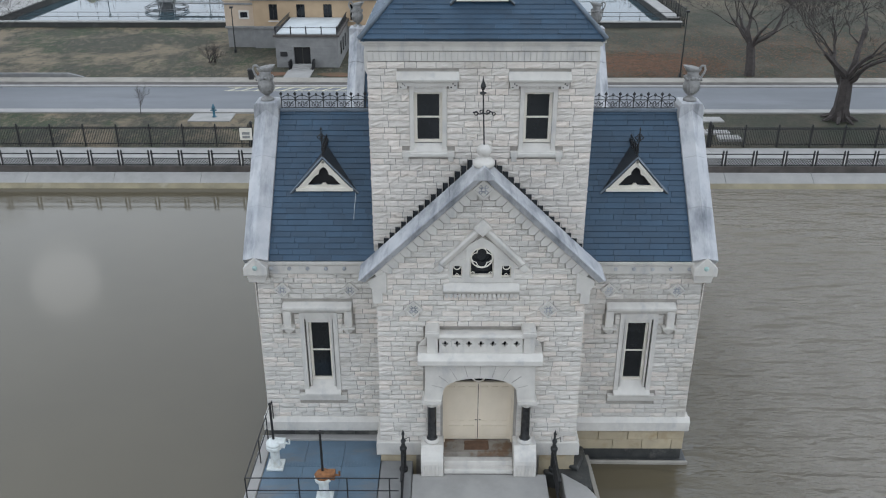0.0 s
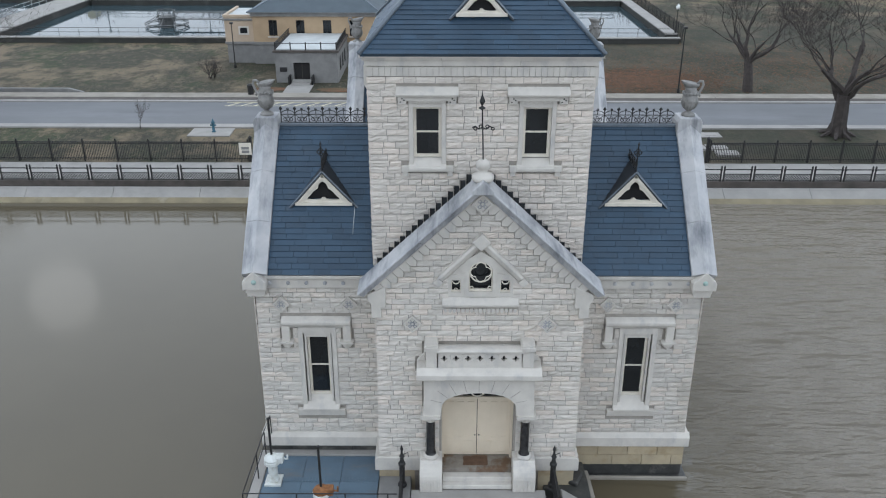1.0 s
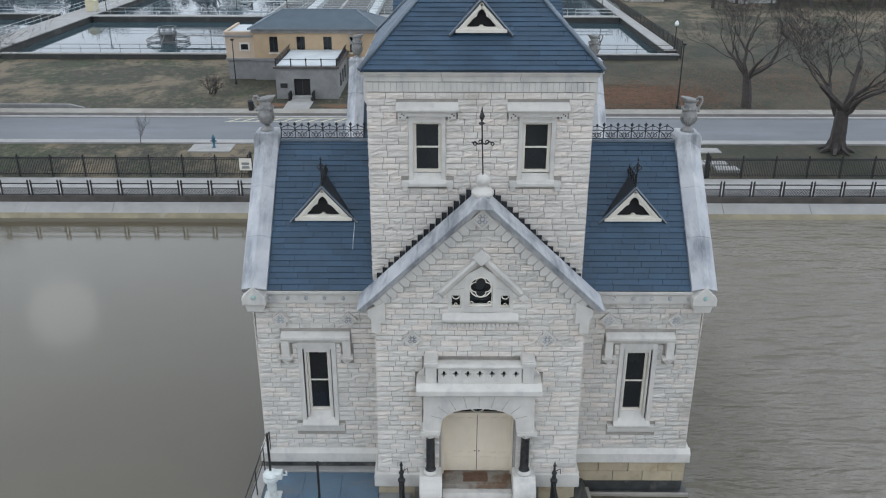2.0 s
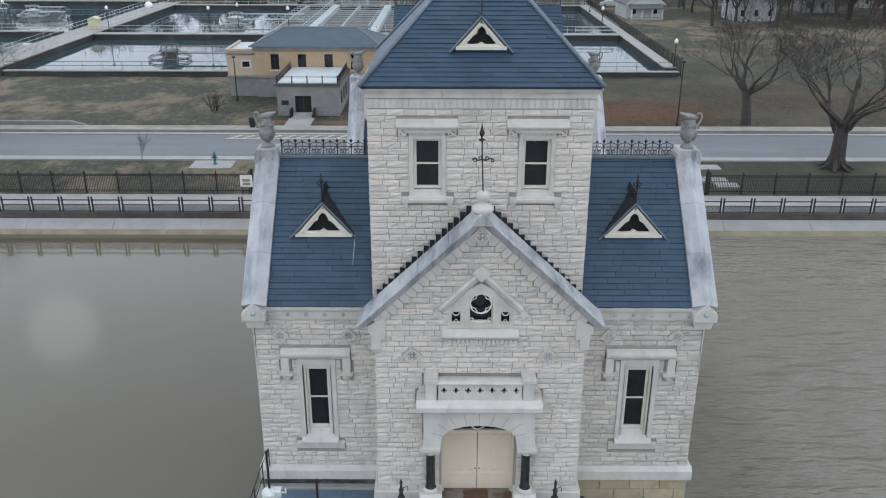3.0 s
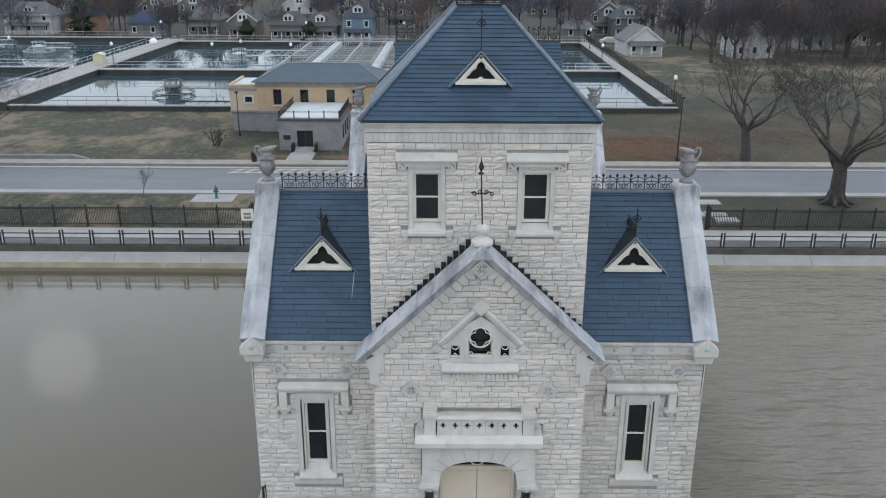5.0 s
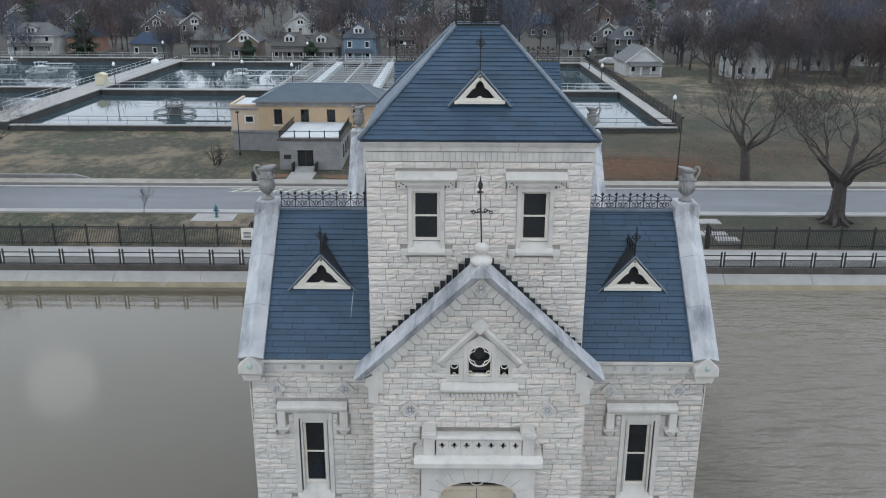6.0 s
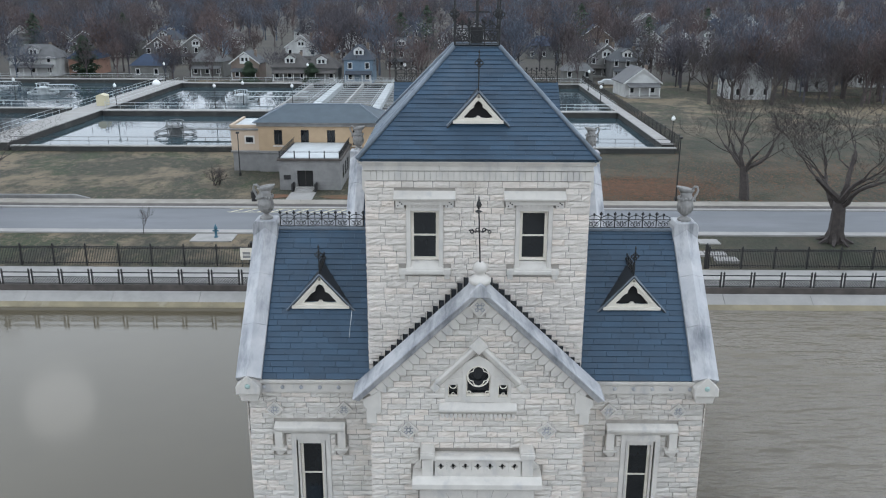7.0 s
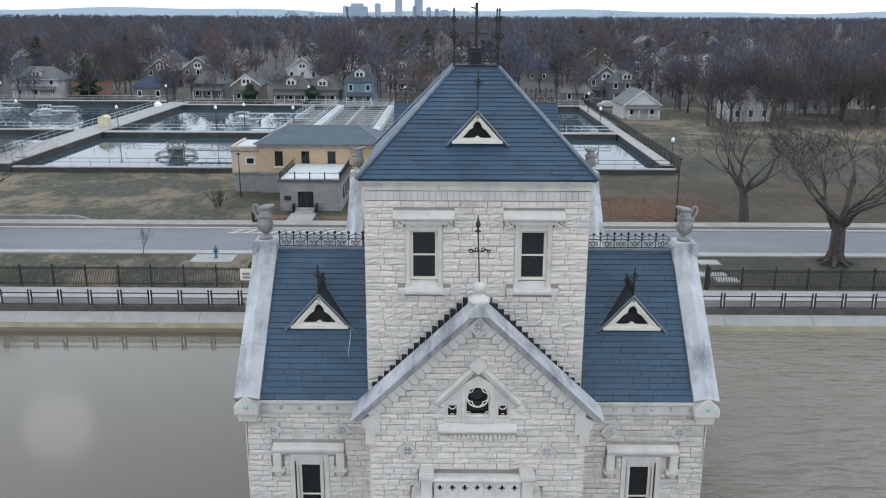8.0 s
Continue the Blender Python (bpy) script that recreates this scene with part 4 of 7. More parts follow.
for sx in (-1, 1):
    c = sx * WIN
    w = sash_window(c, W + 0.26, 2.16, 4.46, 0.31, house)
    jamb = Shape().plate([(c - 0.66, 1.66), (c + 0.66, 1.66), (c + 0.66, 4.96), (c - 0.66, 4.96)], [(c - 0.50, 1.67), (c + 0.50, 1.67), (c + 0.50, 4.72), (c - 0.50, 4.72)], (c, 3.3), W - 0.05, W + 0.12, 8)
    jamb.plate([(c - 0.52, 1.70), (c + 0.52, 1.70), (c + 0.52, 4.78), (c - 0.52, 4.78)], [(c - 0.39, 1.71), (c + 0.39, 1.71), (c + 0.39, 4.54), (c - 0.39, 4.54)], (c, 3.3), W + 0.03, W + 0.34, 8)
    part("stone_surround", jamb, DRESSED, w, "moulded stone surround", bevel=0.02)
    part("sill", Shape().prism([(W - 0.17, 1.58), (W - 0.17, 1.66), (W + 0.24, 2.06), (W + 0.24, 1.4), (W, 1.4)], c - 0.66, c + 0.66, "x")
         .prism([(W - 0.08, 1.32), (W - 0.13, 1.58), (W + 0.03, 1.60), (W + 0.03, 1.32)], c - 0.86, c + 0.86, "x"), DRESSED, w, bevel=0.02)
    h = Shape().prism([(-0.04, 4.96), (-0.12, 5.0), (-0.22, 5.16), (-0.22, 5.26), (0.03, 5.38), (0.03, 4.96)], c - 1.20, c + 1.20, "x").moved(Matrix.Translation((0, W, 0)))
    for d in (-1, 1):
        h.prism([(c + d * 1.20, 5.2), (c + d * 1.20, 4.46), (c + d * 0.92, 4.46), (c + d * 0.92, 5.2)], W - 0.17, W + 0.03)
    part("hood_mould", h, DRESSED, w, "stone label mould", bevel=0.025)
    for d in (-1, 1):
        x = c + d * 1.04
        part("corbel", Shape().lathe([(0.08, -0.18), (0.17, -0.10), (0.20, 0.0), (0.20, 0.05)], (x, W - 0.04, 4.36), 8).ring((x, W - 0.17, 4.28), 0.07, 0.03, n=8).box(x - 0.24, x + 0.24, W - 0.26, W + 0.02, 4.41, 4.48),
             DRESSED, w, "carved leaf corbel")

# tower: drawn on its own grid, then set on its place
T0, TH, CROWN = 2.40, 3.62, (0.0, 5.87)
k_ = 0.9623
SEAT = Matrix.Translation((-0.06, -0.909, 0.728)) @ Matrix.Scale(k_, 4)
built = set(house.children)
tw = part("tower_wall", Shape(), MORTAR, house)
holes = [(sx * 1.78 - 0.44, sx * 1.78 + 0.58, 10.6, 12.6) for sx in (-1, 1)]
back = 2 * CROWN[1] - T0
s = wall_shape(-TH + 0.04, TH - 0.04, 5.0, 14.0, holes, T0 + 0.03, T0 + 0.6)
for x0, x1, y0, y1 in ((-TH + 0.04, -TH + 0.6, T0 + 0.6, back), (TH - 0.6, TH - 0.04, T0 + 0.6, back), (-TH + 0.6, TH - 0.6, back - 0.6, back)):
    part("tower_wall", Shape().box(x0, x1, y0, y1, 5.0, 14.0), MORTAR, house)
tw.data = s.mesh("tower_wall", MORTAR)
blocked = [b for sx in (-1, 1) for c in [sx * 1.78 + 0.07] for b in [(c - 0.60, c + 0.60, 10.5, 12.9), (c - 0.86, c + 0.86, 10.28, 10.56), (c - 0.98, c + 0.98, 12.62, 13.12)]]
lay(tw, courses(6.6, 13.45, lambda z: -TH, lambda z: TH, blocked, 90, h=0.214, length=(0.36, 0.66)), pose(0, T0, 0), 0, 91)
for sx in (-1, 1):
    m = Matrix.Translation((sx * TH, back if sx < 0 else T0, 0)) @ pose(0, 0, 0, 0, 0, -90 if sx < 0 else 90)
    lay(tw, courses(6.6, 13.45, lambda z: 0.0, lambda z: back - T0, [], 92 + sx, h=0.214), m, 0, 94 + sx)
n = 38
for k in range(n):
    x0, x1 = -TH + 2 * TH * k / n, -TH + 2 * TH * (k + 1) / n
    part("frieze_block", Shape().box(x0 + 0.003, x1 - 0.003, T0 - 0.035, T0 + 0.05, 13.47, 13.78), DRESSED, house, bevel=0.012)
for y0, y1, z0, z1 in ((0.07, 0.0, 13.80, 13.98), (0.14, 0.0, 13.98, 14.08), (0.22, 0.0, 14.08, 14.20)):
    for k in range(3):
        x0, x1 = -TH - y0 + (2 * TH + 2 * y0) * k / 3, -TH - y0 + (2 * TH + 2 * y0) * (k + 1) / 3
        part("cornice_stone", Shape().box(x0 + 0.003, x1 - 0.003, T0 - y0, T0 + 0.3, z0 + 0.002, z1), DRESSED, house, bevel=0.015)
    for sx in (-1, 1):
        part("cornice_stone", Shape().box(*sorted((sx * (TH + y0), sx * (TH - 0.3))), T0 + 0.31, back + y0, z0 + 0.002, z1), DRESSED, house, bevel=0.015)
for sx in (-1, 1):
    part("corner_bracket", Shape().prism([(sx * TH, 13.0), (sx * (TH + 0.10), 13.2), (sx * (TH + 0.10), 13.8), (sx * (TH - 0.02), 13.8), (sx * (TH - 0.02), 13.0)], T0 + 0.02, T0 + 0.5), DRESSED, house)
for sx in (-1, 1):
    c = sx * 1.78 + 0.07
    w = sash_window(c, T0 + 0.2, 10.86, 12.38, 0.36, house)
    part("stone_surround", Shape().plate([(c - 0.60, 10.55), (c + 0.60, 10.55), (c + 0.60, 12.70), (c - 0.60, 12.70)], [(c - 0.46, 10.56), (c + 0.46, 10.56), (c + 0.46, 12.48), (c - 0.46, 12.48)], (c, 11.6), T0 - 0.06, T0 + 0.16, 8),
         DRESSED, w, bevel=0.02)
    part("hood", Shape().prism([(T0 + 0.03, 12.86), (T0 - 0.24, 12.86), (T0 - 0.26, 12.93), (T0 + 0.03, 13.14)], c - 1.0, c + 1.0, "x"), DRESSED, w, "sloping stone window hood", bevel=0.015)
    lin = Shape().box(c - 0.94, c + 0.94, T0 - 0.14, T0 + 0.03, 12.70, 12.86)
    for k in range(8):
        x = c - 0.49 + 0.14 * k
        lin.prism([(x - 0.06, 12.71), (x + 0.06, 12.71), (x + 0.03, 12.62), (x - 0.03, 12.62)], T0 - 0.13, T0 - 0.02)
    for d in (-1, 1):
        lin.box(c + d * 0.80 - 0.13, c + d * 0.80 + 0.13, T0 - 0.14, T0, 12.60, 12.71)
    part("lintel", lin, DRESSED, w, "scalloped stone lintel", bevel=0.008)
    for d in (-1, 1):
        for q in ((-0.06, 12.67), (0.06, 12.73), (0.0, 12.78)):
            # black discs paint the shade of drilled holes
            part("drilled_hole", Shape().lathe([(0.025, 0), (0.025, 0.01)], n=6).moved(Matrix.Translation((c + d * 0.80 + q[0], T0 - 0.141, q[1])) @ pose(0, 0, 0, 90)), DARK, w)
    sl = Shape().prism([(T0 - 0.18, 10.36), (T0 - 0.18, 10.46), (T0 + 0.16, 10.74), (T0 + 0.16, 10.30), (T0 + 0.0, 10.30)], c - 0.62, c + 0.62, "x").box(c - 0.86, c + 0.86, T0 - 0.14, T0 + 0.02, 10.32, 10.52)
    for d in (-1, 1):
        sl.box(c + d * 0.74 - 0.09, c + d * 0.74 + 0.09, T0 - 0.10, T0 + 0.02, 10.16, 10.33)
    part("sill", sl, DRESSED, w, bevel=0.015)

# tower roof
RB, RT, RZ0, RZ1 = 3.79, 0.78, 14.22, 17.47
half_run = RB - RT
slant = math.hypot(half_run, RZ1 - RZ0)
angle = math.degrees(math.atan2(RZ1 - RZ0, half_run))
for k, a in enumerate((0, 90, 180, 270)):
    m = Matrix.Translation((CROWN[0], CROWN[1], RZ0)) @ pose(0, 0, 0, 0, 0, a) @ Matrix.Translation((0, -RB, 0)) @ pose(0, 0, 0, angle)
    slates("tower_roof", lambda v: (-(RB + (RT - RB) * v), RB + (RT - RB) * v), slant, m, house, 25, 200 if a == 0 else 0, 100 + k)
for cx, cy in ((-1, -1), (1, -1), (1, 1), (-1, 1)):
    p, q = Vector((cx * (RB + 0.03), CROWN[1] + cy * (RB + 0.03), RZ0 + 0.02)), Vector((cx * RT, CROWN[1] + cy * RT, RZ1 + 0.03))
    part("hip_roll", Shape().path([p, q], 0.075, 8), LEAD, house, "grey lead hip roll", smooth=True)
part("roof_curb", Shape().box(-0.82, 0.82, CROWN[1] - 0.82, CROWN[1] + 0.82, RZ1 - 0.22, RZ1 + 0.04).box(-0.78, 0.78, CROWN[1] - 0.78, CROWN[1] + 0.78, RZ1 + 0.04, RZ1 + 0.10), SLATE, house, bevel=0.02)
for y in (CROWN[1] - 0.76, CROWN[1] + 0.76):
    cresting(-0.74, 0.74, RZ1 + 0.10, 0.80, y, house, 0.50)
for x in (-0.76, 0.76):
    cresting(CROWN[1] - 0.72, CROWN[1] + 0.72, RZ1 + 0.10, 0.80, x, house, 0.48, "y")


def iron_post(x, y, z, h, parent):
    s = Shape().path([(x, y, z), (x, y, z + h)], 0.026, 6)
    for q, R in ((0.56, 0.085), (0.86, 0.045)):
        for a in range(0, 360, 90):
            s.ring((x + R * math.cos(radians(a)), y, z + q * h + R * math.sin(radians(a))), R * 0.85, 0.02, n=9)
            s.ring((x, y + R * math.cos(radians(a)), z + q * h + R * math.sin(radians(a))), R * 0.85, 0.02, "x", 9)
    s.lathe([(0.0, -0.02), (0.05, 0.04), (0.0, 0.16)], (x, y, z + h), 5)
    part("crest_post", s, IRON, parent, "black iron post with quatrefoil finial")


for x in (-0.76, 0.76):
    for y in (CROWN[1] - 0.76, CROWN[1] + 0.76):
        iron_post(x, y, RZ1 + 0.08, 1.78, house)

for o in house.children:
    if o not in built:
        o.matrix_basis = SEAT @ o.matrix_basis


def dormer(cx, y, z, half, h, back, crest, seed):
    """A triangular roof vent: boarded gable with a trefoil opening, slated cheeks, lead edges, iron finial."""
    d = part("dormer", Shape(), SLATE, house, "triangular slated roof vent")
    s = Shape()
    for sx in (-1, 1):
        a, b = Vector((cx + sx * (half + 0.22), y - 0.12, z - 0.14)), Vector((cx, y - 0.12, z + h + 0.10))
        c, e = Vector((cx, y + back, z + h + 0.10)), Vector((cx + sx * (half + 0.22), y + 0.25, z - 0.14))
        nrm = Vector((0, 0, -0.09))
        s.add([a, b, c, e, a + nrm, b + nrm, c + nrm, e + nrm], [(0, 1, 2, 3), (7, 6, 5, 4), (0, 4, 5, 1), (2, 6, 7, 3), (3, 7, 4, 0)])
    d.data = s.mesh("dormer", FLASHING)
    edge_strip = Shape()
    for sx in (-1, 1):
        edge_strip.path([(cx + sx * (half + 0.22), y + 0.23, z - 0.12), (cx, y + back - 0.02, z + h + 0.10)], 0.055, 5).path([(cx + sx * (half + 0.22), y - 0.12, z - 0.14), (cx, y - 0.12, z + h + 0.10)], 0.035, 4)
    part("lead_edge", edge_strip, LEAD, d, "grey lead edge")
    zc = z + h * 0.30
    right = [(0.0, 0.76), (0.10, 0.70), (0.17, 0.60), (0.18, 0.50), (0.27, 0.47), (0.36, 0.40), (0.47, 0.27), (0.64, 0.13), (0.30, 0.12), (0.10, 0.14), (0.05, 0.20)]
    lobes = [(cx - half * u, z + h * v) for u, v in right] + [(cx + half * u, z + h * v) for u, v in reversed(right[1:])]
    part("gable_board", Shape().plate([(cx - half, z), (cx + half, z), (cx, z + h)], lobes, (cx, zc), y - 0.08, y, 60), WHITEWOOD, d, "cream painted board with trefoil opening", bevel=0.006)
    rim = Shape().box(cx - half - 0.03, cx + half + 0.03, y - 0.13, y + 0.0, z - 0.07, z + 0.05)
    for sx in (-1, 1):
        L = math.hypot(half, h)
        mm = Matrix.Translation((cx + sx * half, 0, z)) @ Matrix(((-sx * half / L, 0, sx * h / L, 0), (0, 1, 0, 0), (h / L, 0, half / L, 0), (0, 0, 0, 1)))
        rim.add(Shape().box(0, L + 0.03, y - 0.12, y, -0.10, 0.0).moved(mm).v, Shape().box(0, 1, 0, 1, 0, 1).f)
    part("trim_board", rim, WHITEWOOD, d, bevel=0.008)
    # black sheet paints the shade inside the vent
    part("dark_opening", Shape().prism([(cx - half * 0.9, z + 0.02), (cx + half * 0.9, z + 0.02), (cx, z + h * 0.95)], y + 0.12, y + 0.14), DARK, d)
    f = Shape().path([(cx, y - 0.05, z + h), (cx, y - 0.05, z + h + crest)], 0.022, 5)
    for a in range(0, 360, 90):
        f.ring((cx + 0.07 * math.cos(radians(a)), y - 0.05, z + h + crest * 0.78 + 0.07 * math.sin(radians(a))), 0.06, 0.018, n=8)
    f.lathe([(0.0, 0), (0.04, 0.05), (0.0, 0.16)], (cx, y - 0.05, z + h + crest), 5)
    part("finial", f, IRON, d, "black iron finial")
    return d


def on_wing(z):
    return EAVE[0] + (z - EAVE[1]) * run / rise


for sx in (-1, 1):
    d = dormer(sx * 5.32, 2.98, 8.95, 0.95, 1.06, 1.7, 1.0, 4)
    s = Shape()
    for k in range(5):
        y = 3.07 + 0.27 * k
        z = 10.11
        s.path([(sx * 5.32, y, z), (sx * 5.32, y, z + 0.34)], 0.018, 4)
        s.ring((sx * 5.32, y + 0.15, z + 0.12), 0.10, 0.018, "x", 8)
        s.ring((sx * 5.32, y, z + 0.36), 0.055, 0.018, "x", 7)
        s.ring((sx * 5.32, y, z + 0.20), 0.05, 0.018, "y", 7)
    part("ridge_cresting", s, IRON, d, "black iron cresting on the ridge")
top_vent = dormer(0.0, 2.98, 15.30, 0.78, 0.86, 1.2, 1.25, 5)
top_vent.matrix_basis = SEAT @ top_vent.matrix_basis

m = Matrix.Translation((0, *EAVE)) @ pose(0, 0, 0, pitch)
streak = [(-4.25, 2.52), (-4.242, 2.53), (-4.245, 2.20), (-4.265, 1.85), (-4.275, 1.45), (-4.285, 1.44), (-4.28, 1.85), (-4.265, 2.20)]
part("mineral_streak", Shape().prism(streak, 0.050, 0.054, "z").moved(m), GALV, house, "whitish mineral streak below the roof vent")

# small surveillance camera mast on the crown
mast = thing("camera_mast", "black mast with white dome camera on the tower crown", "camera", SEAT @ pose(0.02, CROWN[1], RZ1 + 0.10))
part("pole", Shape().path([(0, 0, -0.05), (0, 0, 2.05)], 0.055, 8), IRON, mast)
part("bracket", Shape().path([(0, 0, 1.85), (-0.20, -0.05, 1.90)], 0.025, 5).box(-0.34, 0.42, -0.03, 0.03, 1.02, 1.06), IRON, mast)
part("dome", Shape().lathe([(0.0, -0.14), (0.06, -0.12), (0.08, -0.06), (0.08, 0.0), (0.04, 0.06), (0.0, 0.07)], (-0.20, -0.05, 1.76), 12), GLOBE, mast, "white dome camera", smooth=True)
part("cabinet", Shape().box(-0.22, 0.18, -0.18, 0.1, 0.0, 0.55), IRON, mast, bevel=0.02)


# urns shaped like ewers
def ewer(x, y, z, flip):
    u = thing("stone_urn", "carved grey stone ewer with garland and curled handle on a pedestal", "urn", pose(x, y, z) @ Matrix.Diagonal((0.88, 0.88, 1.06, 1)), group="roof urns")
    part("foot", Shape().lathe([(0.27, 0), (0.27, 0.06), (0.22, 0.10), (0.11, 0.15), (0.09, 0.20)], n=16), URNSTONE, u, smooth=True)
    body = Shape().lathe([(0.10, 0.18), (0.22, 0.26), (0.30, 0.40), (0.32, 0.55), (0.29, 0.68), (0.24, 0.78), (0.22, 0.88), (0.25, 0.98)], n=18)
    part("body", body, URNSTONE, u, smooth=True)
    fl = Shape()
    for k in range(16):
        a = 2 * math.pi * k / 16
        fl.path([(0.20 * math.cos(a), 0.20 * math.sin(a), 0.25), (0.30 * math.cos(a), 0.30 * math.sin(a), 0.38), (0.325 * math.cos(a), 0.325 * math.sin(a), 0.52)], 0.022, 4)
    tagged(part("fluting", fl, URNSTONE, u), kind="stuff")
    ga = Shape()
    for k in range(14):
        a = 2 * math.pi * k / 14
        ga.lathe([(0.0, -0.06), (0.06, -0.02), (0.055, 0.03), (0.0, 0.06)], (0.285 * math.cos(a), 0.285 * math.sin(a), 0.76 + 0.025 * math.sin(3 * a)), 6)
    tagged(part("garland", ga, URNSTONE, u), kind="stuff")
    rim = []
    for r_, dz, tip in ((0.24, 0.95, 0.0), (0.30, 1.04, 0.04), (0.33, 1.12, 0.10), (0.26, 1.12, 0.09), (0.18, 1.02, 0.0)):
        rim.append([(-flip * (r_ * math.cos(2 * math.pi * k / 18) + tip * max(0, math.cos(2 * math.pi * k / 18))), r_ * 0.85 * math.sin(2 * math.pi * k / 18),
                     dz + tip * 0.6 * math.cos(2 * math.pi * k / 18)) for k in range(18)])
    part("spout", Shape().loft(rim), URNSTONE, u, smooth=True)
    part("handle", Shape().path([(flip * dx, 0, dz) for dx, dz in ((0.22, 1.05), (0.32, 1.16), (0.43, 1.15), (0.47, 1.04), (0.43, 0.92), (0.36, 0.82), (0.34, 0.72), (0.39, 0.66))], 0.045, 7), URNSTONE, u, smooth=True)
    return u


ewer(-7.50, 5.2, 11.45, -1)
ewer(7.50, 5.2, 11.45, 1)
ewer(-5.62, 19.2, 11.40, -1)
ewer(6.40, 19.2, 11.40, 1)

# rear range of the gatehouse
RX = 0.40
rear = part("rear_wall", wall_shape(RX - 5.9, RX + 5.9, -2.2, 6.6, [], 15.2, 23.0).box(RX - 3.3, RX + 3.3, back, 15.2, -2.2, 9.0), ROCK, house)
for sx in (-1, 1):
    xm = RX + sx * 6.0
    m = Matrix.Translation((xm, 14.7, 6.95)) @ Matrix.Rotation(radians(45), 4, "X")
    L = 4.45 * math.sqrt(2)
    for k in range(3):
        part("coping_stone", Shape().prism([(-0.42, -0.32), (0.42, -0.32), (0.42, -0.02), (0.0, 0.20), (-0.42, -0.02)], L * k / 3 + 0.002, L * (k + 1) / 3 - 0.002).moved(m), COPING, house, bevel=0.03)
    part("urn_pedestal", Shape().box(xm - 0.44, xm + 0.44, 18.8, 19.65, 10.6, 11.40), COPING, house, bevel=0.04)
    part("end_gable", Shape().prism([(15.2, 6.5), (23.0, 6.5), (19.2, 10.6)], *sorted((xm - 0.3, xm + 0.3)), "x"), DRESSED, house)
slates("rear_roof", lambda v: (RX - 5.6, RX + 5.6), 4.2 * math.sqrt(2), Matrix.Translation((0, 15.0, 6.95)) @ pose(0, 0, 0, 45), house, 22, 0, 140)
part("rear_tower", Shape().box(RX - 4.0, RX + 4.0, 15.3, 22.8, 6.0, 12.2), ROCK, house)
slates("rear_tower_roof", lambda v: (RX - 4.05, RX + 4.05), 4.35, Matrix.Translation((0, 15.0, 12.0)) @ pose(0, 0, 0, 43.5), house, 20, 0, 141)
part("rear_slope", Shape().add([(RX - 4.05, 18.15, 15.0), (RX + 4.05, 18.15, 15.0), (RX + 4.05, 22.9, 12.0), (RX - 4.05, 22.9, 12.0)], [(0, 1, 2, 3)]), SLATE, house)
cresting(RX - 3.95, RX + 3.95, 15.02, 0.70, 18.15, house, 0.5)
for sx in (-1, 1):
    iron_post(RX + sx * 4.0, 18.15, 15.0, 1.75, house)
# ---- entrance porch ----
PY = -0.55
porch = part("porch_arch", Shape(), DRESSED, house, "smooth limestone entrance porch")
pts = [(-1.88, 2.62), (-1.27, 2.62)]
for k in range(15):
    a = math.pi * k / 14
    pts.append((-1.27 * math.cos(a), 2.70 + 0.83 * (math.sin(a) ** 0.60)))
pts += [(1.27, 2.62), (1.88, 2.62), (1.84, 3.2), (1.84, 4.08), (-1.84, 4.08), (-1.84, 3.2)]
porch.data = Shape().prism(pts, PY, 0.03).mesh("porch_arch", DRESSED)
for k in range(9):
    a = radians(18 + k * 18)
    p, q = (-1.29 * math.cos(a), 2.72 + 0.85 * math.sin(a) ** 0.60), (-1.70 * math.cos(a), min(4.02, 2.85 + 1.3 * math.sin(a)))
    part("joint", Shape().path([(p[0], PY - 0.001, p[1]), (q[0], PY - 0.001, q[1])], 0.009, 4), MORTAR, porch)
part("porch_cornice", Shape().prism([(PY - 0.02, 4.06), (PY - 0.14, 4.10), (PY - 0.25, 4.18), (PY - 0.25, 4.36), (PY - 0.02, 4.52), (0.03, 4.52), (0.03, 4.06)], -2.07, 2.05, "x"), DRESSED, porch, bevel=0.02)
par = part("parapet", Shape().box(-1.36, 1.38, PY + 0.02, 0.02, 4.52, 4.66).box(-1.36, 1.38, PY + 0.02, 0.02, 5.06, 5.08).box(-1.36, 1.38, PY + 0.2, 0.02, 4.66, 5.06), DRESSED, porch)
for k in range(7):
    x0, x1 = -1.36 + 0.391 * k, -1.36 + 0.391 * (k + 1)
    c = ((x0 + x1) / 2, 4.86)
    lob = [(c[0] + 0.085 * (1 + 0.28 * math.cos(4 * a)) * math.cos(a), c[1] + 0.085 * (1 + 0.28 * math.cos(4 * a)) * math.sin(a)) for a in [2 * math.pi * q / 32 for q in range(32)]]
    part("pierced_block", Shape().plate([(x0 + 0.003, 4.66), (x1 - 0.003, 4.66), (x1 - 0.003, 5.06), (x0 + 0.003, 5.06)], lob, c, PY + 0.02, PY + 0.14, 32), DRESSED, par)
# black sheet paints the shade behind the piercings
part("dark_back", Shape().box(-1.34, 1.36, PY + 0.15, PY + 0.17, 4.66, 5.06), DARK, par)
part("parapet_cap", Shape().prism([(PY - 0.04, 5.08), (PY - 0.08, 5.12), (PY - 0.08, 5.18), (PY + 0.0, 5.22), (PY + 0.24, 5.22), (PY + 0.24, 5.08)], -1.42, 1.44, "x"), DRESSED, par, bevel=0.015)
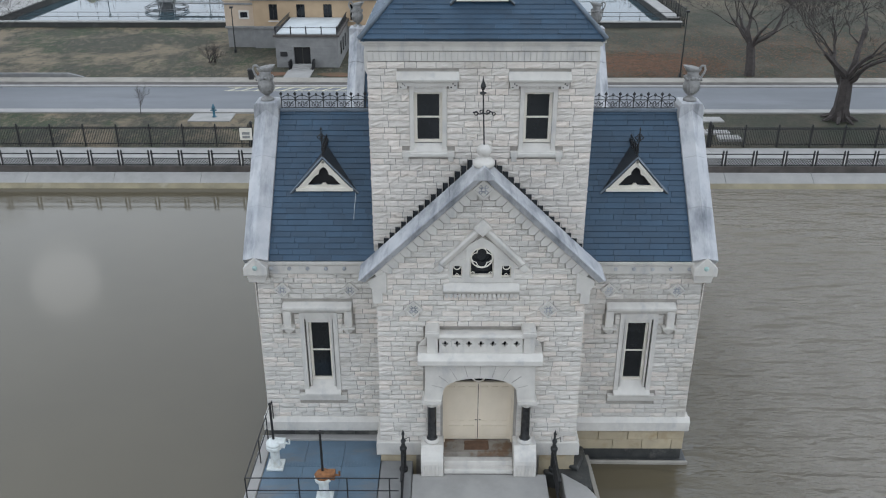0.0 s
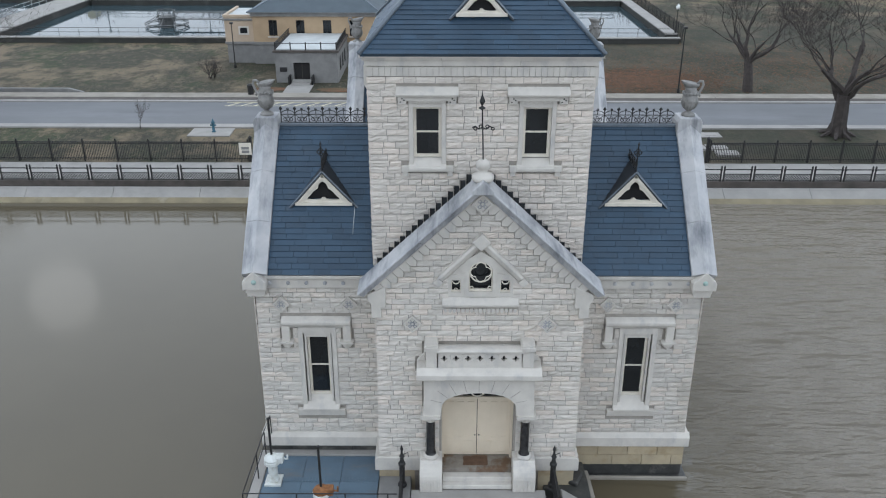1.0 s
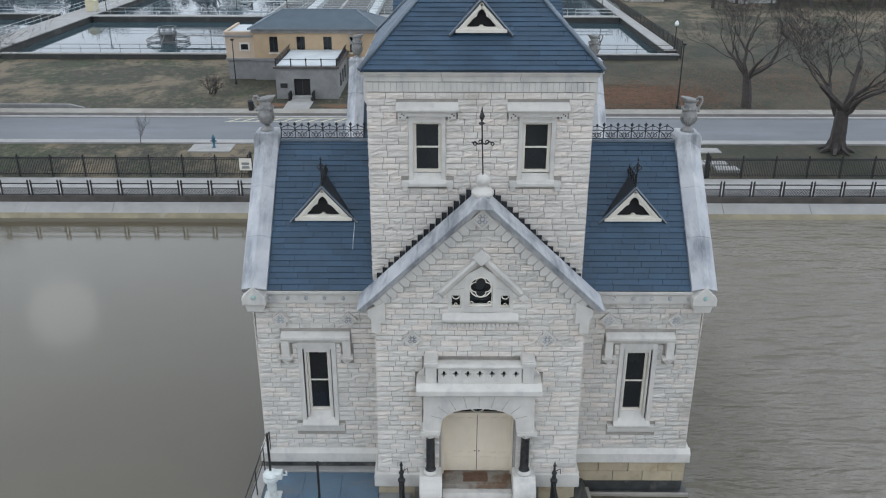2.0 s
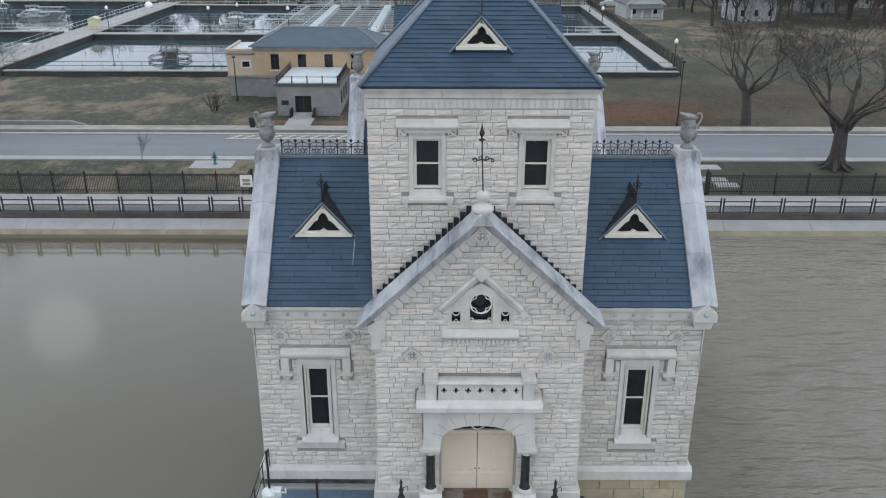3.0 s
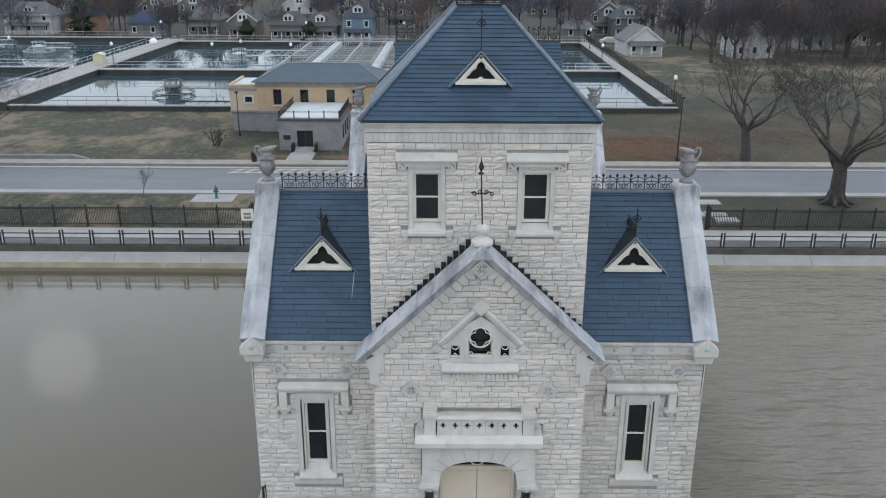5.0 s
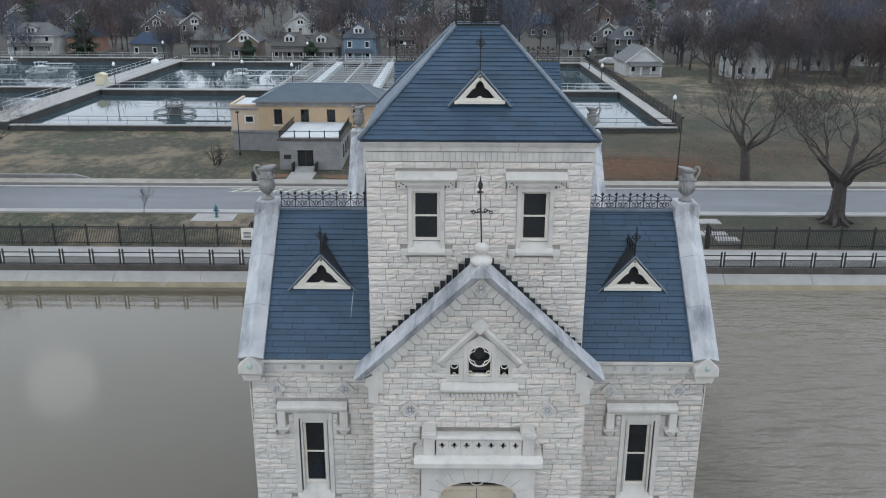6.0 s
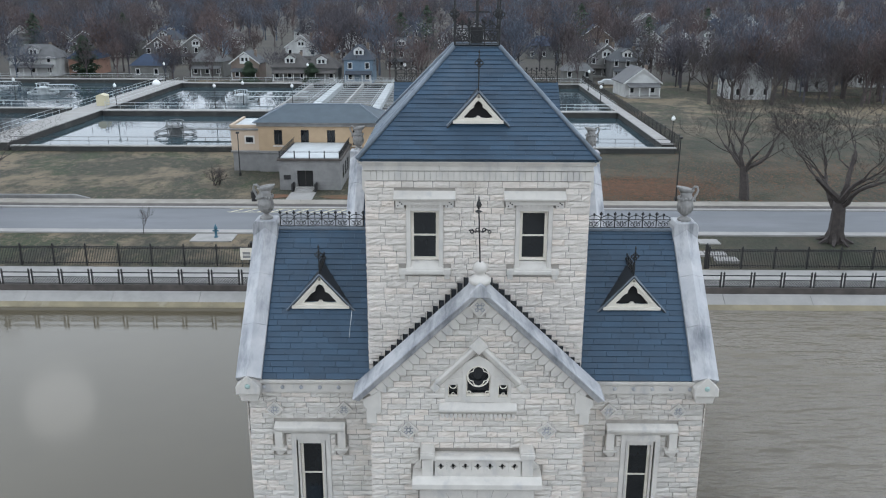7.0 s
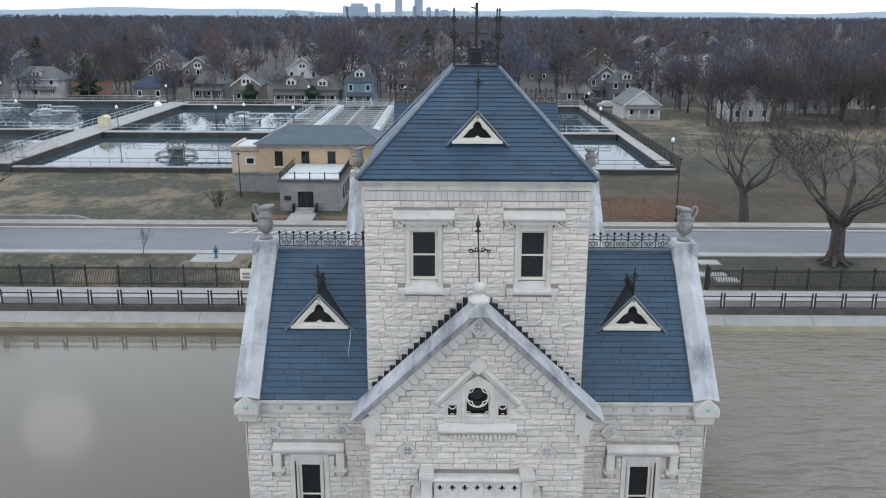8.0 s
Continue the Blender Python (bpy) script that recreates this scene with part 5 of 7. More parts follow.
for sx in (-1, 1):
    a, b = sorted((sx * 1.40, sx * 1.77))
    part("parapet_post", Shape().box(a, b, PY - 0.02, 0.03, 4.52, 5.16).box(a - 0.05, b + 0.05, PY - 0.08, 0.03, 5.16, 5.32).box(a - 0.02, b + 0.02, PY - 0.03, 0.03, 5.32, 5.37), DRESSED, par, bevel=0.02)
    part("scroll_bracket", Shape().prism([(sx * 1.80, 4.52), (sx * 2.06, 4.52), (sx * 1.98, 4.66), (sx * 1.86, 4.76), (sx * 1.80, 5.0)], -0.10, 0.0), DRESSED, par, bevel=0.02)
    x, cy = sx * 1.62, PY + 0.27
    col = part("column", Shape().lathe([(0.20, 0.88), (0.18, 0.93), (0.155, 0.98), (0.155, 2.22), (0.175, 2.28)], (x, cy, 0), 24), MARBLE, house, "polished black marble column", smooth=True)
    cap = Shape().lathe([(0.17, 2.26), (0.19, 2.30), (0.22, 2.40), (0.29, 2.50)], (x, cy, 0), 16).box(x - 0.33, x + 0.33, PY - 0.06, 0.0, 2.50, 2.625)
    for a in range(0, 360, 45):
        cap.ring((x + 0.23 * math.cos(radians(a)), cy + 0.23 * math.sin(radians(a)), 2.40), 0.05, 0.025, "x" if a % 90 == 0 else "y", 6)
    part("capital", cap, DRESSED, col, "carved white capital")
    part("column_base", Shape().lathe([(0.27, 0.76), (0.27, 0.82), (0.22, 0.86), (0.20, 0.89)], (x, cy, 0), 20), DRESSED, col, smooth=True)
    a, b = sorted((sx * 1.22, sx * 2.0))
    ped = [(0.0, -0.30), (-0.95, -0.30), (-0.95, 0.22), (-0.93, 0.34), (-0.86, 0.48), (-0.74, 0.60), (-0.62, 0.67), (-0.56, 0.76), (0.0, 0.76)]
    pedestal = part("pedestal", Shape().prism(ped, a, b, "x"), DRESSED, house, "scrolled limestone pedestal", bevel=0.025)
    for q in range(5):
        xx = a + 0.14 + q * 0.125
        part("flute", Shape().path([(xx, -0.955, -0.25), (xx, -0.955, 0.18)], 0.018, 4), DRESSED, pedestal)
# doors
door = part("door_1", Shape(), CREAM, house, "pair of cream panelled wooden doors, closed")
s = Shape()
for sx in (-1, 1):
    s.box(*sorted((sx * 0.012, sx * 1.17)), 0.46, 0.52, 0.245, 2.66)
door.data = s.mesh("door_1", CREAM)
for sx in (-1, 1):
    for xa, xb in ((0.10, 0.34), (0.46, 0.70), (0.82, 1.06)):
        part("panel", Shape().plate([(sx * xa, 1.02), (sx * xb, 1.02), (sx * xb, 2.52), (sx * xa, 2.52)], [(sx * xa + 0.03 * sx, 1.05), (sx * xb - 0.03 * sx, 1.05), (sx * xb - 0.03 * sx, 2.49), (sx * xa + 0.03 * sx, 2.49)],
                                    (sx * (xa + xb) / 2, 1.9), 0.434, 0.462, 8), CREAM, door)
    for xa, xb in ((0.12, 0.54), (0.64, 1.04)):
        part("panel", Shape().plate([(sx * xa, 0.36), (sx * xb, 0.36), (sx * xb, 0.84), (sx * xa, 0.84)], [(sx * xa + 0.03 * sx, 0.39), (sx * xb - 0.03 * sx, 0.39), (sx * xb - 0.03 * sx, 0.81), (sx * xa + 0.03 * sx, 0.81)],
                                    (sx * (xa + xb) / 2, 0.6), 0.434, 0.462, 8), CREAM, door)
    part("knob", Shape().lathe([(0.0, -0.03), (0.03, 0), (0.0, 0.03)], (sx * 0.07, 0.42, 1.12), 8), IRON, door, "dark door knob")
part("frame", Shape().box(-1.26, -1.17, 0.30, 0.55, 0.2, 3.1).box(1.17, 1.26, 0.30, 0.55, 0.2, 3.1).box(-1.26, 1.26, 0.38, 0.55, 2.66, 2.74), CREAM, door, bevel=0.01)
part("fanlight", Shape().box(-1.25, 1.25, 0.48, 0.50, 2.74, 3.3), GLASS, door)
fan = Shape().ring((0, 0.44, 2.98), 0.24, 0.03, n=18)
part("fan_ornament", fan, WHITEWOOD, door)
# black sheet for the unlit space behind the doors
part("dark_back", Shape().box(-1.3, 1.3, 0.6, 0.62, 0.0, 3.4), DARK, door)
part("threshold", Shape().box(-1.22, 1.22, -0.28, 0.47, -0.1, 0.232), STAINEDSTONE, house, "stained stone threshold", bevel=0.02)
part("step", Shape().box(-1.21, 1.21, -0.56, -0.28, -0.3, 0.05), DRESSED, house, bevel=0.025)
part("step", Shape().box(-1.21, 1.21, -0.80, -0.56, -0.3, -0.12), DRESSED, house, bevel=0.025)
solo("doormat", Shape().prism([(-0.44, -0.25), (0.40, -0.25), (0.44, -0.20), (0.44, 0.21), (0.40, 0.25), (-0.38, 0.24), (-0.44, 0.20), (-0.42, 0.02)], 0.232, 0.256, "z"), MATBROWN,
     "rust-brown coir doormat on the threshold", "doormat", bevel=0.008).location = (-0.05, 0.10, 0)

# ---- bridge, decks and ironwork in front ----
tagged(part("pavement_bridge", Shape().box(-2.30, 2.36, -58, -0.80, -0.62, -0.30), CONCRETE, bevel=0.03), "pale concrete bridge deck leading to the entrance", "bridge", kind="structure")
for y in (-4, -14, -24, -34, -44):
    solo("bridge_pier", Shape().box(-2.0, 2.05, y - 0.5, y + 0.5, -3.0, -0.62), GREYBLOCK, "grey stone bridge pier standing in the water", "pier", group="bridge piers", bevel=0.05)
deck = thing("deck", "blue-grey chequer-plate deck beside the gatehouse", "deck")
for i in range(3):
    for j in range(3):
        x0 = -7.55 + i * 1.36
        y1 = 1.02 - j * 1.42
        part("deck_plate", Shape().box(x0 + 0.006, x0 + 1.354, y1 - 1.414, y1 - 0.006, -0.36, -0.30), DECK, deck)
bars = Shape()
for k in range(26):
    for y0 in (-0.30, -1.05):
        x = -6.75 + k * 0.11
        bars.box(x, x + 0.035, y0 - 0.14, y0 + 0.14, -0.30, -0.285)
tagged(part("tread_ribs", bars, DECK, deck), kind="stuff")
part("edge_beam", Shape().box(-7.95, -7.56, -3.3, 1.3, -0.75, -0.24), CONCRETE, deck, "pale concrete edge of the deck", bevel=0.03)
part("rear_beam", Shape().box(-7.55, -3.45, 1.03, 1.32, -0.75, -0.22), CONCRETE, deck, bevel=0.03)
part("side_wall", Shape().box(-3.46, -2.32, -3.3, -0.02, -2.2, -0.34), GREYBLOCK, deck, bevel=0.04)
part("deck_support", Shape().box(-7.8, -3.5, -3.2, 1.2, -2.4, -0.37), WET_SHADED, deck)
guard = thing("guard_rail", "thin black pipe guard rail round the deck", "railing")
for x, y in ((-7.72, 1.05), (-7.72, -0.3), (-7.76, -2.3), (-6.0, -2.3), (-4.4, -2.3), (-3.0, -2.3)):
    part("post", Shape().path([(x, y, -0.30), (x, y, 0.78)], 0.024, 6), IRON, guard)
for z in (0.26, 0.78):
    part("rail", Shape().path([(-7.72, 1.05, z), (-7.76, -2.3, z)], 0.02, 6), IRON, guard)
    part("rail", Shape().path([(-7.76, -2.3, z), (-2.7, -2.3, z)], 0.02, 6), IRON, guard)
part("stay", Shape().path([(-7.72, 1.05, 0.78), (-7.50, 1.28, 1.3), (-7.50, 1.30, 0.2)], 0.02, 5), IRON, guard)


def valve(x, y, tall, rusty, label):
    v = thing("valve_stand", label, "valve", pose(x, y, -0.30) @ Matrix.Diagonal((1.2, 1.2, 1.12, 1)), group="valve stands")
    part("pedestal", Shape().box(-0.24, 0.24, -0.24, 0.24, 0, 0.08).lathe([(0.17, 0.08), (0.14, 0.20), (0.14, 0.62), (0.18, 0.70), (0.24, 0.74), (0.24, 0.84), (0.16, 0.90)], n=12), WHITEIRON, v, bevel=0.01)
    part("gear_head", Shape().lathe([(0.22, 0.84), (0.24, 0.92), (0.18, 1.0), (0.10, 1.06)], n=10).box(0.05, 0.34, -0.13, 0.13, 0.80, 1.02), RUST if rusty else WHITEIRON, v, bevel=0.02)
    part("crank", Shape().path([(0.34, 0, 0.9), (0.46, -0.02, 0.9), (0.46, -0.02, 1.05)], 0.03, 6), RUST if rusty else WHITEIRON, v)
    part("stem_cover", Shape().path([(0, 0, 1.0), (0, 0, tall)], 0.035, 8).lathe([(0.05, 0), (0.05, 0.05), (0, 0.08)], (0, 0, tall), 8), IRON, v, "black stem pipe")


valve(-7.16, -0.40, 2.35, False, "white painted cast-iron valve stand with a tall stem on the deck")
valve(-5.22, -2.05, 2.45, True, "white valve stand with a rusted gear head on the deck")


def newel(x, y, label):
    n_ = thing("newel_post", label, "post", pose(x, y, -0.34) @ Matrix.Diagonal((0.75, 0.75, 0.95, 1)), group="newel posts")
    part("shaft", Shape().lathe([(0.20, 0), (0.20, 0.12), (0.13, 0.18), (0.13, 0.9), (0.17, 0.96), (0.17, 1.04), (0.11, 1.10), (0.08, 1.25), (0.13, 1.34), (0.06, 1.44), (0.05, 1.60), (0.08, 1.66), (0.0, 1.86)], n=10), IRON, n_)
    part("bracket", Shape().path([(0, 0, 1.4), (0.28, 0.1, 1.45), (0.30, 0.1, 1.25)], 0.02, 5), IRON, n_)
    part("grille", Shape().box(-0.05, 0.05, -2.2, -0.14, 0.1, 0.14).box(-0.05, 0.05, -2.2, -0.14, 0.92, 0.98), IRON, n_)
    for k in range(12):
        part("baluster", Shape().path([(0, -0.28 - 0.16 * k, 0.1), (0, -0.28 - 0.16 * k, 0.95)], 0.03, 5), IRON, n_)


newel(-2.62, -0.55, "black cast-iron newel post at the bridge end")
newel(2.64, -0.55, "black cast-iron newel post beside the porch steps")
solo("wing_wall", Shape().add([(2.95, -0.50, -0.46), (3.80, -1.15, -0.55), (4.06, -1.55, -0.62), (4.15, -4.5, -0.75), (2.95, -4.5, -0.46), (2.95, -0.50, -2.4), (3.80, -1.15, -2.4), (4.06, -1.55, -2.4), (4.15, -4.5, -2.4), (2.95, -4.5, -2.4)],
                              [(0, 1, 2, 3, 4), (9, 8, 7, 6, 5), (0, 5, 6, 1), (1, 6, 7, 2), (2, 7, 8, 3), (3, 8, 9, 4), (4, 9, 5, 0)]), CONCRETE, "pale sloping concrete wing wall above the water", "wall", bevel=0.04)
solo("retaining_wall", Shape().prism([(4.02, 1.10), (4.20, 1.12), (4.24, -0.4), (4.34, -4.5), (4.17, -4.5), (4.08, -0.6)], -2.4, -0.98, "z"), FOOTPATH, "thin stained concrete retaining wall in the water", "wall", bevel=0.03)
solo("rock_footing", Shape().prism([(2.4, -0.2), (3.2, -0.45), (4.0, -1.1), (4.05, 0.2), (4.0, 1.3), (2.4, 1.3)], -2.4, -0.72, "z").prism([(2.9, 0.2), (3.6, -0.2), (3.9, 0.5), (3.4, 1.1)], -0.72, -0.52, "z"), WET_SHADED,
     "dark wet stone footing by the entrance", "footing", bevel=0.06)
solo("ledge_rim", Shape().prism([(4.16, 1.02), (7.92, 0.98), (7.90, 1.10), (6.1, 1.13), (4.18, 1.14)], -1.6, -1.22, "z"), FOOTPATH, "pale worn concrete rim along the dark footing", "rim", bevel=0.04)
# ---- park building across the road ----
yb_ = thing("pump_building", "tan brick building on grey stone base with hipped slate roof", "building")
X0, X1, Y0, Y1 = -21.9, -8.4, 68.2, 76.0
part("lower_wall", Shape().box(X0, X1, Y0, Y1, -0.2, 2.1), GREYBLOCK, yb_, "grey stone basement storey")
holes = [(x - 0.45, x + 0.45, 3.0, 4.65) for x in (-19.7, -16.75, -13.85, -11.0)]
part("upper_wall", wall_shape(X0 + 0.05, X1 - 0.05, 2.1, 5.35, holes, Y0 + 0.05, Y1 - 0.05), TANBRICK, yb_, "tan brick upper wall")
part("belt_course", Shape().box(X0 - 0.1, X1 + 0.1, Y0 - 0.1, Y1 + 0.1, 2.05, 2.35), GREYBLOCK, yb_, bevel=0.03)
part("cornice", Shape().box(X0 - 0.15, X1 + 0.15, Y0 - 0.15, Y1 + 0.15, 5.05, 5.40).box(X0 - 0.35, X1 + 0.35, Y0 - 0.35, Y1 + 0.35, 5.40, 5.52), GREYBLOCK, yb_, bevel=0.03)
for u, v, a, b in holes:
    w = part("window", Shape().plate([(u - 0.06, a - 0.06), (v + 0.06, a - 0.06), (v + 0.06, b + 0.06), (u - 0.06, b + 0.06)], [(u + 0.05, a + 0.05), (v - 0.05, a + 0.05), (v - 0.05, b - 0.05), (u + 0.05, b - 0.05)],
                                     ((u + v) / 2, (a + b) / 2), Y0 + 0.10, Y0 + 0.25, 8), IRON, yb_)
    part("pane", Shape().box(u, v, Y0 + 0.22, Y0 + 0.24, a, b), GLASS, w)
    part("mullion", Shape().box((u + v) / 2 - 0.03, (u + v) / 2 + 0.03, Y0 + 0.12, Y0 + 0.2, a, b), IRON, w)
    part("sill", Shape().box(u - 0.12, v + 0.12, Y0 - 0.06, Y0 + 0.15, a - 0.18, a - 0.06), DRESSED, w)
rf = [(X0 - 0.4, Y0 - 0.4, 5.52), (X1 + 0.4, Y0 - 0.4, 5.52), (X1 + 0.4, Y1 + 0.4, 5.52), (X0 - 0.4, Y1 + 0.4, 5.52), (X0 + 2.6, 72.1, 7.0), (X1 - 2.6, 72.1, 7.0)]
roof = part("roof", Shape().add(rf, [(0, 1, 5, 4), (1, 2, 5), (2, 3, 4, 5), (3, 0, 4), (0, 3, 2, 1)]), GREYROOF, yb_, "dark grey hipped slate roof")
for i, j in ((0, 4), (1, 5), (4, 5), (2, 5), (3, 4)):
    part("ridge_roll", Shape().path([rf[i], rf[j]], 0.09, 6), LEAD, roof)
part("side_wing", Shape().box(-25.0, X0, Y0 + 0.4, Y1 - 1, 2.1, 4.9), TANSTUCCO, yb_, "pale tan stucco side wing")
part("side_base", Shape().box(-24.9, X0, Y0 + 0.5, Y1 - 1.1, -0.2, 2.1), GREYBLOCK, yb_)
part("side_belt", Shape().box(-25.1, X0, Y0 + 0.3, Y1 - 0.9, 2.05, 2.3).box(-25.15, X0, Y0 + 0.25, Y1 - 0.85, 4.55, 4.75), GREYBLOCK, yb_, bevel=0.03)
part("side_parapet", Shape().box(-25.1, X0, Y0 + 0.3, Y0 + 0.6, 4.9, 5.15).box(-25.1, -24.8, Y0 + 0.6, Y1 - 0.9, 4.9, 5.15), TANSTUCCO, yb_, bevel=0.03)
part("side_roof", Shape().box(-24.8, X0, Y0 + 0.6, Y1 - 1.1, 4.88, 4.95), MEMBRANE, yb_)
w = part("small_window", Shape().plate([(-23.5, 3.05), (-22.4, 3.05), (-22.4, 3.95), (-23.5, 3.95)], [(-23.35, 3.2), (-22.55, 3.2), (-22.55, 3.8), (-23.35, 3.8)], (-22.95, 3.5), Y0 + 0.32, Y0 + 0.45, 8), DRESSED, yb_)
part("pane", Shape().box(-23.4, -22.5, Y0 + 0.385, Y0 + 0.395, 3.1, 3.9), GLASS, w)
an = part("annex_wall", wall_shape(-17.9, -11.8, -0.2, 3.0, [(-16.15, -14.55, 0.0, 2.0)], 59.2, 68.1), GREYBLOCK, yb_, "grey rusticated stone annex")
for k in range(10):
    part("block_course", Shape().box(-17.93, -11.77, 59.17, 68.1, -0.1 + k * 0.3, 0.17 + k * 0.3) if k > 6 else Shape().box(-17.93, -16.2, 59.17, 68.1, -0.1 + k * 0.3, 0.17 + k * 0.3).box(-14.5, -11.77, 59.17, 68.1, -0.1 + k * 0.3, 0.17 + k * 0.3), GREYBLOCK, an)
part("annex_cornice", Shape().box(-18.1, -11.6, 59.0, 68.1, 3.0, 3.22), DARKSTONE, yb_, bevel=0.03)
part("terrace", Shape().box(-17.8, -11.9, 59.3, 68.1, 3.22, 3.30), MEMBRANE, yb_, "pale terrace roof")
tr_ = part("terrace_rail", Shape().box(-17.9, -11.8, 59.2, 59.24, 3.85, 3.90).box(-17.9, -17.86, 59.2, 67.9, 3.85, 3.93).box(-11.84, -11.8, 59.2, 67.9, 3.85, 3.93), IRON, yb_, "dark iron terrace railing")
for k in range(5):
    part("rail_post", Shape().box(-17.9 + k * 1.5, -17.8 + k * 1.5, 59.18, 59.28, 3.2, 4.0), IRON, tr_)
for x in (-17.88, -11.82):
    for k in range(22):
        part("baluster", Shape().box(x - 0.02, x + 0.02, 59.4 + k * 0.38, 59.46 + k * 0.38, 3.22, 3.85), IRON, tr_)
    part("rail_board", Shape().box(x - 0.03, x + 0.03, 59.3, 67.8, 3.32, 3.42), IRON, tr_)
dr = part("annex_door", Shape().box(-16.1, -14.6, 59.45, 59.52, 0.0, 2.0), DARK, yb_, "dark double door")
part("door_joint", Shape().box(-15.37, -15.33, 59.43, 59.45, 0.0, 1.98), DARKSTONE, dr)
for k in range(4):
    part("step", Shape().box(-16.3, -14.4, 57.7 + 0.36 * k, 59.2, -0.1, 0.10 + 0.09 * k), CONCRETE, yb_, bevel=0.02)
for x in (-16.5, -14.2):
    part("stair_rail", Shape().box(x - 0.06, x + 0.06, 57.9, 59.2, 0.0, 0.85), IRON, yb_)
part("plaque", Shape().box(-17.5, -16.8, 59.10, 59.165, 1.1, 1.55), IRON, yb_)
for y in (61, 63, 65):
    part("side_window", Shape().box(-11.765, -11.72, y, y + 0.8, 0.9, 2.2), GLASS, yb_)
solo("footpath", Shape().box(-16.6, -14.1, 54.6, 58.2, -0.1, 0.06), CONCRETE, "pale concrete path to the annex door", "path", bevel=0.01)
for x, y in ((-18.0, 56.4), (-11.6, 56.2)):
    solo("bare_earth", Shape().prism([(x + (1.9 + 0.3 * math.sin(3 * a)) * math.cos(a), y + 0.8 * math.sin(a)) for a in [2 * math.pi * k / 16 for k in range(16)]], -0.05, 0.02, "z"), LEAFMOULD, "worn bare earth beside the path", "earth", kind="stuff")
mark = thing("road_marking", "faded yellow hatched marking on the asphalt", "marking", kind="structure")
for y in (50.0, 51.2):
    part("stripe", Shape().box(-21.0, -6.5, y, y + 0.10, 0.02, 0.034), YELLOW, mark)
for k in range(12):
    part("stripe", Shape().prism([(-20.8 + k * 1.2, 50.05), (-20.6 + k * 1.2, 50.05), (-19.7 + k * 1.2, 51.2), (-19.9 + k * 1.2, 51.2)], 0.02, 0.034, "z"), YELLOW, mark)
solo("litter_bin", Shape().lathe([(0.26, 0), (0.32, 0.85), (0.34, 0.9), (0.2, 1.0)], n=10), IRON, "black litter bin on the footpath", "bin").location = (-19.4, 54.0, 0.1)


def lamp_post(x, y, z, h, globe, label):
    l = thing("street_lamp", label, "lamp", pose(x, y, z), group="street lamps")
    part("pole", Shape().path([(0, 0, -0.05), (0, 0, h)], 0.075, 6, 0.05).lathe([(0.14, 0), (0.14, 0.3), (0.07, 0.4)], n=8), IRON, l)
    if globe:
        part("globe", Shape().lathe([(0.12, 0), (0.24, 0.14), (0.26, 0.30), (0.18, 0.48), (0.04, 0.62), (0.0, 0.7)], (0, 0, h), 10), GLOBE, l, "white glass globe", smooth=True)
    else:
        part("lantern", Shape().box(-0.16, 0.16, -0.16, 0.16, h, h + 0.18), IRON, l)


TOP = 1.15
lamp_post(27.2, 81.4, TOP - 0.02, 2.8, True, "dark lamp post with a white globe beside the basin")
for x, y in ((-54.5, 112.5), (-38.5, 112.5), (-35.0, 117), (-26, 112.5), (-75, 121), (23.6, 113), (26.0, 140), (-98, 160.5), (-60, 154), (-30, 153.2), (-10, 153.2)):
    lamp_post(x, y, TOP - 0.02, 3.3, True, "dark lamp post with a white globe beside the basin")
lamp_post(21.1, 55.4, 0.0, 6.0, False, "slim dark street lamp standing on the lawn")
lamp_post(-23.6, 66.0, 0.0, 4.6, False, "slim dark street lamp standing on the lawn")

# ---- settling basins ----
# wall faces under the caps: wetness and shade both in the dark colour
wall_m = mat("wet_shaded_basin_concrete", (0.045, 0.045, 0.04), (0.03, 0.03, 0.028), 0.8, 0.8, fine=6, bump=0.25, stain=(0.10, 0.10, 0.09), stain_scale=0.4)
basin = thing("settling_basin", "concrete settling basins with still pale water and railings", "basin")


def basin_wall(x0, x1, y0, y1, top=TOP):
    w = part("basin_wall", Shape().box(x0, x1, y0, y1, -0.3, top - 0.14), wall_m, basin)
    part("wall_cap", Shape().box(x0 - 0.1, x1 + 0.1, y0 - 0.1, y1 + 0.1, top - 0.14, top), CONCRETE, w, bevel=0.02)


basin_wall(-55.6, 27.4, 80.0, 80.6, 0.75)
basin_wall(-55.6, 25.7, 109.4, 111.0)
basin_wall(-55.6, 27.4, 151.4, 152.6)
basin_wall(25.9, 27.3, 80.9, 151.0)
basin_wall(-60.6, -56.0, 80.2, 156.0)
basin_wall(-160.0, -62.0, 158.6, 160.0)
basin_wall(-160.0, -62.0, 112.0, 113.0)
basin_wall(-160.0, -62.0, 80.0, 80.6, 0.75)
part("basin_water", Shape().add([(-55.9, 80.3, 0.25), (26.0, 80.3, 0.25), (26.0, 151.7, 0.25), (-55.9, 151.7, 0.25), (-160, 80.3, 0.25), (-60.5, 80.3, 0.25), (-60.5, 159.2, 0.25), (-160, 159.2, 0.25)],
                                [(0, 1, 2, 3), (4, 5, 6, 7)]), BASINWATER, basin, "still pale grey-blue water")


